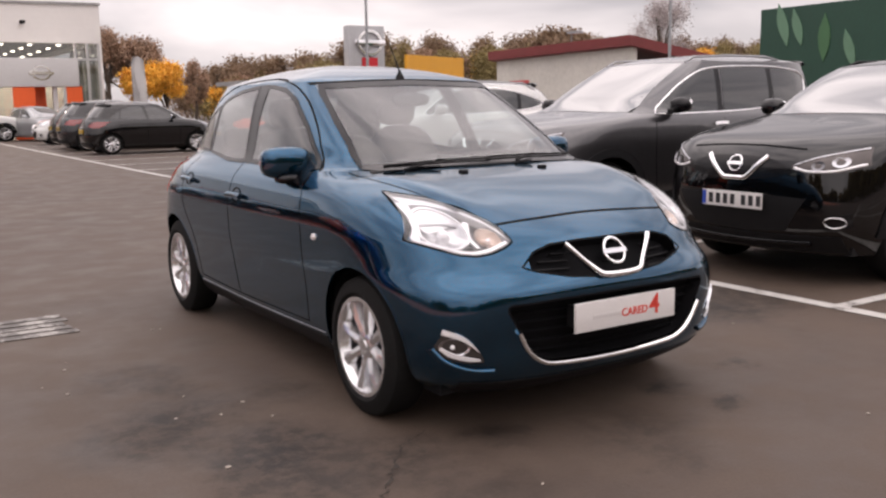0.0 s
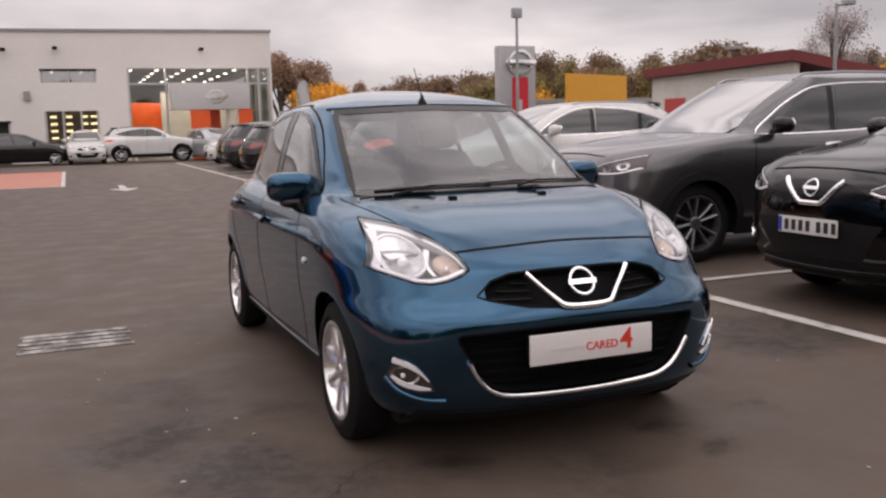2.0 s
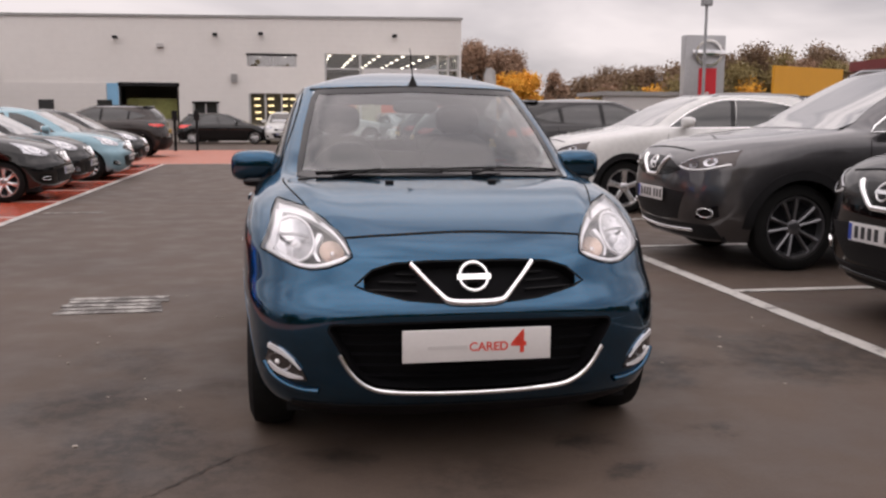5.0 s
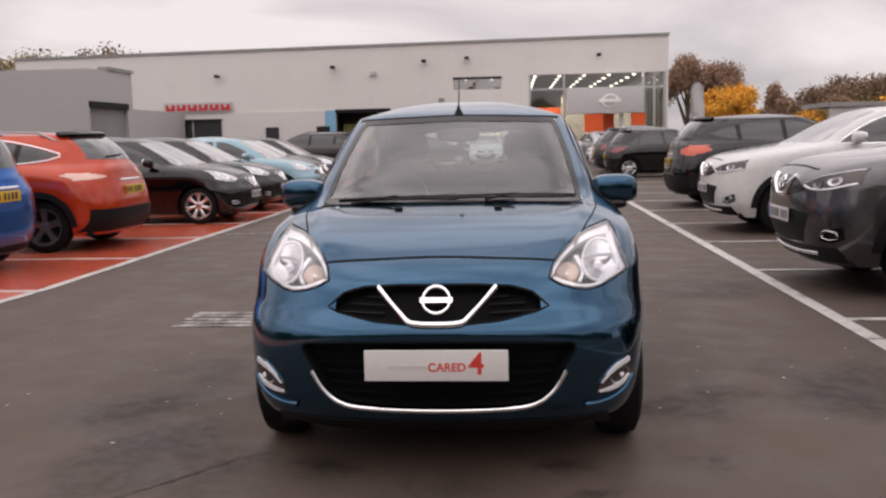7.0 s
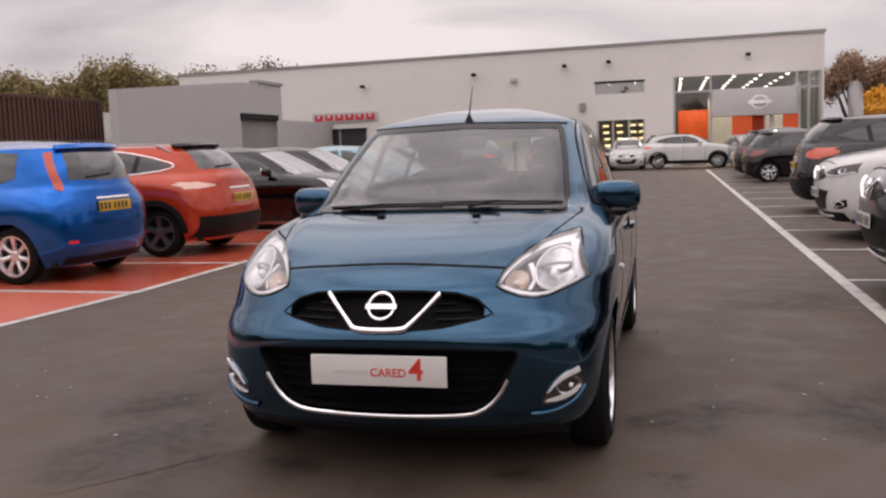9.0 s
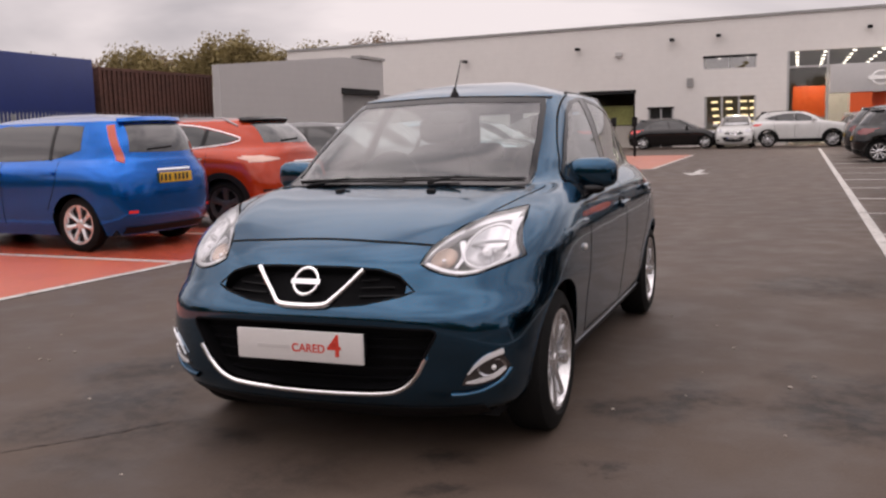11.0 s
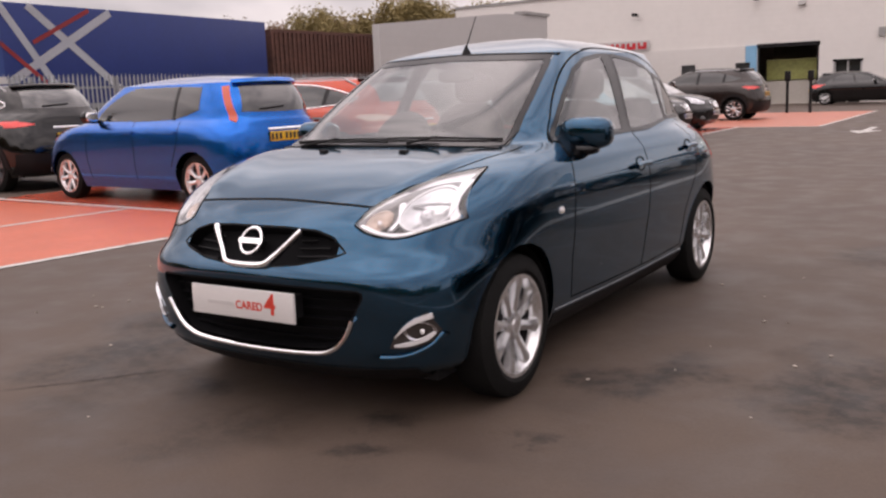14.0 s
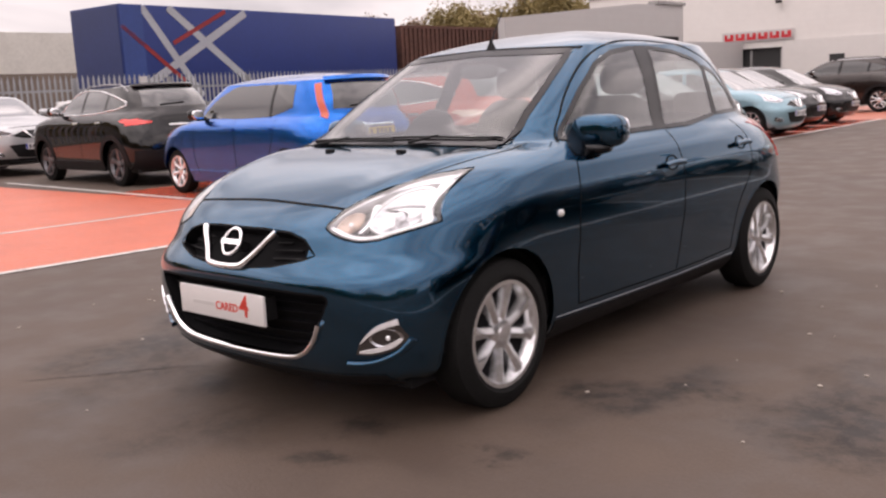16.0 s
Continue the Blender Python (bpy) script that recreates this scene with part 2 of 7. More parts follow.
def rail(points, n, curved=True):
    """n + 1 points evenly along a polyline, rounded unless curved is off."""
    pts = [np.array(p, float) for p in points]
    if curved and len(pts) > 2:
        dense = []
        ext = [2 * pts[0] - pts[1], *pts, 2 * pts[-1] - pts[-2]]
        for a, b, c, d in zip(ext, ext[1:], ext[2:], ext[3:]):
            for k in range(12):
                t = k / 12
                dense.append(0.5 * (2 * b + (c - a) * t + (2 * a - 5 * b + 4 * c - d) * t ** 2 + (3 * b - a - 3 * c + d) * t ** 3))
        dense.append(pts[-1])
        pts = dense
    seg = [float(np.linalg.norm(b - a)) for a, b in zip(pts, pts[1:])]
    cum = np.concatenate(([0], np.cumsum(seg)))
    return [np.array([np.interp(cum[-1] * k / n, cum, [p[j] for p in pts]) for j in range(len(pts[0]))]) for k in range(n + 1)]


# ---- car bodies ----
class Shell:
    """A car's skin: a stack of level outlines. Rows: z, front y, rear y, half width, front bend start, its two powers, rear bend start, its two powers."""

    def __init__(self, rows, roof, roof_y, wheels, arch):
        self.cols = [list(c) for c in zip(*rows)]
        self.top, self.roof, self.roof_y = rows[-1][0], roof, roof_y
        self.wheels, self.arch = wheels, arch
        self.bottom = rows[0][0]
        self.base = [[pchip(self.cols[0], c, self.bottom + (self.top - self.bottom) * k / 400) for c in self.cols[1:]] for k in range(401)]
        self.cache = {}

    def at(self, z):
        key = round(z, 5)
        if key in self.cache:
            return self.cache[key]
        u = 400 * (min(max(z, self.bottom), self.top) - self.bottom) / (self.top - self.bottom)
        i = min(int(u), 399)
        v = [a + (b - a) * (u - i) for a, b in zip(self.base[i], self.base[i + 1])]
        if z > self.top:
            f = math.sqrt(max(0.0, (self.roof - z) / (self.roof - self.top)))
            yc = self.roof_y
            v[0], v[1], v[2] = yc - (yc - v[0]) * f, yc + (v[1] - yc) * f, v[2] * f
            v[3], v[6] = yc - (yc - v[3]) * f, yc + (v[6] - yc) * f
        self.cache[key] = v
        return v

    def X(self, y, z):
        yf, yr, w, a, n, m, b, nr, mr = self.at(z)
        if y < a:
            t = min(1.0, (a - y) / max(1e-6, a - yf))
            return w * max(0.0, 1 - t ** m) ** (1 / n)
        if y > b:
            t = min(1.0, (y - b) / max(1e-6, yr - b))
            return w * max(0.0, 1 - t ** mr) ** (1 / nr)
        return w

    def Y(self, x, z, rear=False):
        yf, yr, w, a, n, m, b, nr, mr = self.at(z)
        t = min(1.0, abs(x) / max(1e-6, w))
        if rear:
            return b + (yr - b) * max(0.0, 1 - t ** nr) ** (1 / mr)
        return a - (a - yf) * max(0.0, 1 - t ** n) ** (1 / m)

    def Z(self, x, y):
        lo, hi = self.bottom + 0.25, self.roof
        for _ in range(26):
            mid = (lo + hi) / 2
            v = self.at(mid)
            inside = v[0] < y < v[1] and abs(x) < self.X(y, mid)
            lo, hi = (mid, hi) if inside else (lo, mid)
        return lo

    def point(self, p, mode):
        a, b = float(p[0]), float(p[1])
        if mode == "left":
            return Vector((self.X(a, b), a, b))
        if mode == "right":
            return Vector((-self.X(a, b), a, b))
        if mode == "front":
            return Vector((a, self.Y(a, b), b))
        if mode == "rear":
            return Vector((a, self.Y(a, b, True), b))
        return Vector((a, b, self.Z(a, b)))

    def place(self, p, mode, off):
        q = self.point(p, mode)
        e = 0.006
        u = self.point((p[0] + e, p[1]), mode) - self.point((p[0] - e, p[1]), mode)
        v = self.point((p[0], p[1] + e), mode) - self.point((p[0], p[1] - e), mode)
        nrm = u.cross(v)
        if nrm.length < 1e-9:
            nrm = Vector((0, 0, 1))
        nrm.normalize()
        c = Vector((0, q.y * 0.55, 0.55))
        if nrm.dot(q - c) < 0:
            nrm.negate()
        return q + nrm * off

    def levels(self, step, fine):
        zs, z = [], self.bottom
        while z < self.top - 1e-6:
            zs.append(z)
            v0, v1 = self.at(z), self.at(z + 0.01)
            slant = abs(v1[0] - v0[0]) / 0.01
            z += min(step, max(fine, step / max(1.0, slant * 0.9)))
        k = 9
        zs += [self.roof - (self.roof - self.top) * (1 - i / k) ** 2 for i in range(k)]
        return zs

    def outline(self, z, nf, ns):
        yf, yr, w, a, n, m, b, nr, mr = self.at(z)
        fr = []
        for i in range(81):
            t = math.pi / 2 * i / 80
            fr.append((w * math.sin(t) ** (2 / n), a - (a - yf) * math.cos(t) ** (2 / m)))
        re = []
        for i in range(81):
            t = math.pi / 2 * i / 80
            re.append((w * math.cos(t) ** (2 / nr), b + (yr - b) * math.sin(t) ** (2 / mr)))
        return [*rail(fr, nf, False), *[np.array((w, a + (b - a) * i / ns)) for i in range(1, ns)], *rail(re, nf, False)]

    def body(self, nf=34, ns=26, step=0.035, fine=0.006, holes=()):
        """The skin as a bmesh, with wheel arches cut and with openings: (mode, polygon)."""
        bm = bmesh.new()
        rows = []
        for z in self.levels(step, fine):
            o = self.outline(z, nf, ns)
            row = [(x, y, z) for x, y in o] + [(-x, y, z) for x, y in o[-2:0:-1]]
            rows.append([bm.verts.new(p) for p in row])
        k = len(rows[0])
        for r0, r1 in zip(rows, rows[1:]):
            for i in range(k):
                bm.faces.new((r0[i], r0[(i + 1) % k], r1[(i + 1) % k], r1[i]))
        bm.faces.new(rows[-1])
        gone = []
        rad = self.arch

        def within(q):
            for wy, wz in self.wheels:
                if abs(q.x) > 0.45 and abs(q.y - wy) < rad and (q.z < wz or math.hypot(q.y - wy, q.z - wz) < rad):
                    return wy, wz
            return None

        cut = {v: within(v.co) for v in bm.verts}
        moved = []
        for v, hub in cut.items():
            if hub and any(not cut[o] for f in v.link_faces for o in f.verts):
                dy, dz = v.co.y - hub[0], v.co.z - hub[1]
                if dz < 0:
                    y1 = hub[0] + math.copysign(rad, dy)
                    moved.append((v, Vector((math.copysign(self.X(y1, v.co.z), v.co.x), y1, v.co.z))))
                else:
                    k = rad / max(1e-6, math.hypot(dy, dz))
                    y1, z1 = hub[0] + dy * k, hub[1] + dz * k
                    moved.append((v, Vector((math.copysign(self.X(y1, z1), v.co.x), y1, z1))))
        gone = {f for f in bm.faces if all(cut[v] for v in f.verts)}
        for mode, poly in holes:
            i, j = (1, 2) if mode in ("left", "right") else (0, 2)
            ok = {"left": lambda q: q.x > 0.4, "right": lambda q: q.x < -0.4, "front": lambda q: q.y < -0.2, "rear": lambda q: q.y > 1.2}[mode]
            inn = {v for v in bm.verts if ok(v.co) and inside(poly, v.co[i], v.co[j])}
            for v in inn:
                if any(o not in inn for f in v.link_faces for o in f.verts):
                    moved.append((v, self.point(nearest(poly, v.co[i], v.co[j]), mode)))
            gone |= {f for f in bm.faces if all(v in inn for v in f.verts)}
        for v, q in moved:
            v.co = q
        gone = list(gone)
        bmesh.ops.delete(bm, geom=gone, context="FACES")
        bmesh.ops.recalc_face_normals(bm, faces=bm.faces)
        return bm

    def patch(self, low, high, mode, nu=16, nv=6, off=0.004, thick=0.008, curved=True, bm=None):
        """A plate that lies on the skin between two edges given in the mode's two coordinates."""
        bm = bm or bmesh.new()
        a, b = rail(low, nu, curved), rail(high, nu, curved)
        grid = [[bm.verts.new(self.place(p + (q - p) * j / nv, mode, off)) for j in range(nv + 1)] for p, q in zip(a, b)]
        under = {}
        for i in range(nu):
            for j in range(nv):
                bm.faces.new((grid[i][j], grid[i + 1][j], grid[i + 1][j + 1], grid[i][j + 1]))
        ring = [(i, 0) for i in range(nu)] + [(nu, j) for j in range(nv)] + [(i, nv) for i in range(nu, 0, -1)] + [(0, j) for j in range(nv, 0, -1)]
        for i, j in ring:
            p = a[i] + (b[i] - a[i]) * j / nv
            under[(i, j)] = bm.verts.new(self.place(p, mode, off - thick))
        for s, e in zip(ring, ring[1:] + ring[:1]):
            bm.faces.new((grid[e[0]][e[1]], grid[s[0]][s[1]], under[s], under[e]))
        bmesh.ops.remove_doubles(bm, verts=bm.verts, dist=0.0004)
        bmesh.ops.recalc_face_normals(bm, faces=bm.faces)
        return bm

    def strip(self, line, width, mode, n=24, off=0.003, thick=0.006, curved=True, closed=False, bm=None, crown=0.0):
        """A band of even width along a line on the skin."""
        pts = rail(line + ([line[0]] if closed else []), n, curved)
        lo, hi = [], []
        for i, p in enumerate(pts):
            d = pts[min(i + 1, n)] - pts[max(i - 1, 0)]
            if closed and i in (0, n):
                d = pts[1] - pts[n - 1]
            d = d / max(1e-9, float(np.linalg.norm(d)))
            q = np.array((-d[1], d[0])) * width / 2
            lo.append(p - q)
            hi.append(p + q)
        bm = bm or bmesh.new()
        if crown:
            cut = [(0, off - thick)] + [(0.5 - 0.5 * math.cos(math.pi * k / 6), off + crown * math.sin(math.pi * k / 6)) for k in range(7)] + [(1, off - thick)]
        else:
            cut = [(0, off - thick), (0, off), (1, off), (1, off - thick)]
        g = [[bm.verts.new(self.place(l + (h - l) * f, mode, o)) for f, o in cut] for l, h in zip(lo, hi)]
        for i in range(n):
            for j in range(len(cut) - 1):
                bm.faces.new((g[i][j], g[i + 1][j], g[i + 1][j + 1], g[i][j + 1]))
        if not closed:
            bm.faces.new(g[0])
            bm.faces.new(g[n][::-1])
        bmesh.ops.recalc_face_normals(bm, faces=bm.faces)
        return bm

    def dish(self, c, rx, rz, depth, mode, off=-0.004, n=28, rings=7):
        """A hollow lamp bowl sunk into the skin round c, with a turned-out edge."""
        bm = bmesh.new()
        rows = []
        for j in range(rings, 0, -1):
            f = j / rings
            rows.append([bm.verts.new(self.place((c[0] + rx * f * math.cos(2 * math.pi * k / n), c[1] + rz * f * math.sin(2 * math.pi * k / n)), mode, off - depth * (1 - f * f))) for k in range(n)])
        for r0, r1 in zip(rows, rows[1:]):
            for k in range(n):
                bm.faces.new((r0[k], r0[(k + 1) % n], r1[(k + 1) % n], r1[k]))
        bm.faces.new(rows[-1])
        bmesh.ops.recalc_face_normals(bm, faces=bm.faces)
        return bm


def nearest(poly, a, b):
    """The point of a polygon's edge that is nearest to (a, b)."""
    best = None
    for (x0, y0), (x1, y1) in zip(poly, poly[1:] + poly[:1]):
        dx, dy = x1 - x0, y1 - y0
        t = min(1.0, max(0.0, ((a - x0) * dx + (b - y0) * dy) / (dx * dx + dy * dy)))
        q = (x0 + t * dx, y0 + t * dy)
        d = (q[0] - a) ** 2 + (q[1] - b) ** 2
        if best is None or d < best[0]:
            best = (d, q)
    return best[1]


def inside(poly, a, b):
    """Whether (a, b) lies in a polygon."""
    hit = False
    for (x0, y0), (x1, y1) in zip(poly, poly[1:] + poly[:1]):
        if (y0 > b) != (y1 > b) and a < (x1 - x0) * (b - y0) / (y1 - y0) + x0:
            hit = not hit
    return hit


# ---- the kinds of car ----
# z, front y, rear y, half width, front bend start, powers, rear bend start, powers
SMALL_HATCH = [
    (0.16, -1.74, 1.70, 0.70, -0.90, 3.0, 5.0, 0.90, 3.0, 5.0),
    (0.23, -1.835, 1.80, 0.764, -0.90, 3.2, 6.3, 0.90, 3.0, 4.8),
    (0.30, -1.872, 1.84, 0.786, -0.90, 3.2, 6.3, 0.90, 3.0, 4.6),
    (0.40, -1.893, 1.87, 0.800, -0.90, 3.1, 6.2, 0.90, 3.0, 4.5),
    (0.50, -1.914, 1.885, 0.812, -0.90, 2.9, 5.6, 0.90, 3.0, 4.5),
    (0.57, -1.922, 1.888, 0.823, -0.90, 2.7, 4.8, 0.90, 3.0, 4.3),
    (0.66, -1.868, 1.88, 0.829, -0.90, 2.5, 4.0, 0.85, 3.0, 4.0),
    (0.75, -1.815, 1.87, 0.831, -0.88, 2.5, 3.7, 0.80, 3.0, 3.8),
    (0.80, -1.755, 1.86, 0.828, -0.82, 2.6, 3.8, 0.75, 3.0, 3.6),
    (0.85, -1.655, 1.84, 0.818, -0.72, 2.8, 4.2, 0.65, 3.0, 3.5),
    (0.91, -1.485, 1.82, 0.800, -0.55, 3.0, 4.8, 0.50, 3.0, 3.3),
    (0.95, -1.32, 1.80, 0.772, -0.35, 3.4, 4.8, 0.40, 3.0, 3.2),
    (1.00, -1.02, 1.76, 0.728, 0.00, 4.0, 4.6, 0.20, 3.0, 3.0),
    (1.10, -0.84, 1.68, 0.690, 0.10, 4.4, 5.2, 0.20, 3.0, 3.0),
    (1.20, -0.655, 1.60, 0.655, 0.20, 4.8, 6.0, 0.22, 3.0, 3.0),
    (1.30, -0.46, 1.51, 0.613, 0.30, 5.4, 7.6, 0.26, 3.0, 3.0),
    (1.40, -0.265, 1.40, 0.555, 0.35, 6.0, 9.0, 0.30, 3.0, 3.0),
]
SUV = [
    (0.22, -2.04, 2.02, 0.82, -1.15, 3.2, 5.0, 1.15, 3.2, 5.0),
    (0.40, -2.15, 2.13, 0.880, -1.15, 3.2, 5.2, 1.15, 3.2, 5.0),
    (0.60, -2.19, 2.15, 0.898, -1.15, 3.0, 4.6, 1.15, 3.2, 4.6),
    (0.80, -2.18, 2.12, 0.905, -1.10, 2.9, 4.2, 1.10, 3.2, 4.2),
    (0.92, -2.11, 2.08, 0.900, -1.05, 2.9, 4.2, 1.05, 3.2, 4.0),
    (1.00, -1.95, 2.06, 0.888, -0.90, 3.0, 4.4, 0.95, 3.2, 3.8),
    (1.06, -1.62, 2.05, 0.868, -0.60, 3.2, 4.8, 0.80, 3.2, 3.6),
    (1.11, -1.28, 2.03, 0.838, -0.30, 3.6, 4.8, 0.60, 3.2, 3.4),
    (1.15, -1.08, 2.00, 0.800, 0.00, 4.0, 4.6, 0.45, 3.2, 3.2),
    (1.28, -0.80, 1.92, 0.755, 0.15, 4.6, 5.6, 0.40, 3.2, 3.2),
    (1.42, -0.50, 1.79, 0.700, 0.25, 5.2, 7.0, 0.40, 3.2, 3.2),
    (1.53, -0.20, 1.62, 0.635, 0.35, 6.0, 9.0, 0.45, 3.2, 3.2),
]
LARGE_SUV = [
    (0.24, -2.11, 2.10, 0.83, -1.15, 3.2, 5.0, 1.20, 3.2, 5.0),
    (0.45, -2.22, 2.22, 0.892, -1.15, 3.2, 5.2, 1.20, 3.2, 5.0),
    (0.65, -2.26, 2.25, 0.908, -1.15, 3.0, 4.6, 1.20, 3.2, 4.6),
    (0.85, -2.25, 2.22, 0.915, -1.10, 2.9, 4.2, 1.20, 3.2, 4.4),
    (0.97, -2.17, 2.18, 0.908, -1.05, 2.9, 4.2, 1.15, 3.2, 4.4),
    (1.05, -1.99, 2.16, 0.894, -0.90, 3.0, 4.4, 1.10, 3.2, 4.4),
    (1.10, -1.66, 2.15, 0.876, -0.60, 3.2, 4.8, 1.05, 3.2, 4.4),
    (1.14, -1.30, 2.14, 0.850, -0.30, 3.6, 4.8, 1.00, 3.2, 4.2),
    (1.17, -1.08, 2.12, 0.822, 0.00, 4.0, 4.6, 0.95, 3.2, 4.2),
    (1.32, -0.76, 2.07, 0.785, 0.15, 4.6, 5.6, 0.90, 3.4, 4.2),
    (1.48, -0.44, 2.04, 0.742, 0.25, 5.2, 7.0, 0.90, 3.6, 4.2),
    (1.66, -0.05, 1.95, 0.680, 0.35, 6.0, 9.0, 0.90, 4.0, 4.5),
]
TALL = [
    (0.18, -1.86, 1.92, 0.75, -1.0, 3.0, 5.0, 1.1, 3.4, 5.5),
    (0.40, -1.98, 2.05, 0.825, -1.0, 3.0, 5.0, 1.2, 3.4, 5.5),
    (0.60, -1.97, 2.06, 0.84, -1.0, 2.7, 4.5, 1.2, 3.4, 5.5),
    (0.75, -1.89, 2.05, 0.84, -0.95, 2.6, 4.0, 1.2, 3.4, 5.2),
    (0.84, -1.74, 2.04, 0.832, -0.8, 2.8, 4.2, 1.15, 3.4, 5.0),
    (0.92, -1.50, 2.02, 0.812, -0.6, 3.0, 4.8, 1.0, 3.4, 4.6),
    (0.97, -1.28, 2.01, 0.780, -0.3, 3.5, 4.8, 0.9, 3.4, 4.4),
    (1.02, -1.05, 1.99, 0.742, 0.0, 4.0, 4.6, 0.8, 3.4, 4.2),
    (1.15, -0.84, 1.95, 0.712, 0.1, 4.6, 5.6, 0.8, 3.6, 4.2),
    (1.28, -0.58, 1.89, 0.672, 0.2, 5.2, 7.0, 0.8, 3.8, 4.2),
    (1.425, -0.28, 1.79, 0.610, 0.3, 6.0, 9.0, 0.8, 4.0, 4.5),
]


SUV_GLASS = (([(-0.70, 1.13), (-0.2, 1.135), (0.16, 1.14)], [(-0.69, 1.14), (-0.45, 1.30), (-0.2, 1.415), (0.02, 1.472), (0.20, 1.488)]),
             ([(0.22, 1.14), (0.6, 1.15), (0.98, 1.17)], [(0.27, 1.488), (0.55, 1.478), (0.8, 1.455), (0.98, 1.422)]),
             ([(1.02, 1.175), (1.25, 1.20), (1.48, 1.255)], [(1.02, 1.412), (1.25, 1.355), (1.48, 1.275)]),
             [(-0.73, 1.125), (-0.45, 1.315), (-0.2, 1.43), (0.02, 1.487), (0.25, 1.502), (0.55, 1.492), (0.8, 1.468), (1.02, 1.428), (1.25, 1.37), (1.50, 1.285), (1.51, 1.25), (1.25, 1.185), (0.6, 1.135), (-0.2, 1.12)])
LARGE_GLASS = (([(-0.70, 1.15), (-0.2, 1.155), (0.20, 1.165)], [(-0.69, 1.16), (-0.40, 1.36), (-0.18, 1.475), (0.02, 1.55), (0.24, 1.582)]),
               ([(0.27, 1.165), (0.6, 1.175), (1.03, 1.195)], [(0.32, 1.585), (0.6, 1.597), (0.85, 1.60), (1.03, 1.597)]),
               ([(1.09, 1.20), (1.35, 1.225), (1.60, 1.30)], [(1.09, 1.595), (1.30, 1.585), (1.50, 1.555), (1.66, 1.50)]),
               [(-0.74, 1.14), (-0.40, 1.375), (-0.18, 1.49), (0.02, 1.565), (0.26, 1.598), (0.6, 1.612), (1.05, 1.612), (1.40, 1.59), (1.63, 1.545), (1.70, 1.47), (1.62, 1.28), (1.35, 1.21), (0.6, 1.16), (-0.2, 1.14)])


def scaled(rows, sx=1.0, sy=1.0, sz=1.0):
    return [(r[0] * sz, r[1] * sy, r[2] * sy, r[3] * sx, r[4] * sy, r[5], r[6], r[7] * sy, r[8], r[9]) for r in rows]


def warp_for(shell, cowl_z, cowl_y, hood_z):
    """Carries a place on the small hatchback's skin over to another shell."""
    b = shell.at(0.5 * shell.top)
    zs = ((0.16, shell.bottom), (0.80, hood_z), (1.0, cowl_z), (1.40, shell.top))
    yf, yr, w = shell.at(0.35 * shell.top)[0], shell.at(0.45 * shell.top)[1], b[2]
    fa, ra = shell.wheels[0][0], shell.wheels[1][0]
    ys = ((-1.925, yf), (-1.225, fa), (-1.02, cowl_y), (1.225, ra), (1.885, yr))

    def lin(tab, v):
        return float(np.interp(v, [a for a, _ in tab], [c for _, c in tab]))

    def go(p, mode):
        if mode in ("left", "right"):
            return (lin(ys, p[0]), lin(zs, p[1]))
        if mode == "top":
            return (p[0] * w / 0.826, lin(ys, p[1]))
        return (p[0] * w / 0.826, lin(zs, p[1]))

    return go


def ellipsoid(bm, c, r, power=2.6, nu=20, nv=12, m=None):
    """A rounded block."""
    def pw(v, e):
        return math.copysign(abs(v) ** e, v)
    e = 2 / power
    rows = []
    for j in range(1, nv):
        ph = -math.pi / 2 + math.pi * j / nv
        rows.append([bm.verts.new((c[0] + r[0] * pw(math.cos(ph), e) * pw(math.cos(2 * math.pi * i / nu), e),
                                   c[1] + r[1] * pw(math.cos(ph), e) * pw(math.sin(2 * math.pi * i / nu), e),
                                   c[2] + r[2] * pw(math.sin(ph), e))) for i in range(nu)])
    for r0, r1 in zip(rows, rows[1:]):
        for i in range(nu):
            bm.faces.new((r0[i], r0[(i + 1) % nu], r1[(i + 1) % nu], r1[i]))
    bm.faces.new(rows[0][::-1])
    bm.faces.new(rows[-1])
    if m is not None:
        bmesh.ops.transform(bm, matrix=m, verts=[v for row in rows for v in row])
    return bm


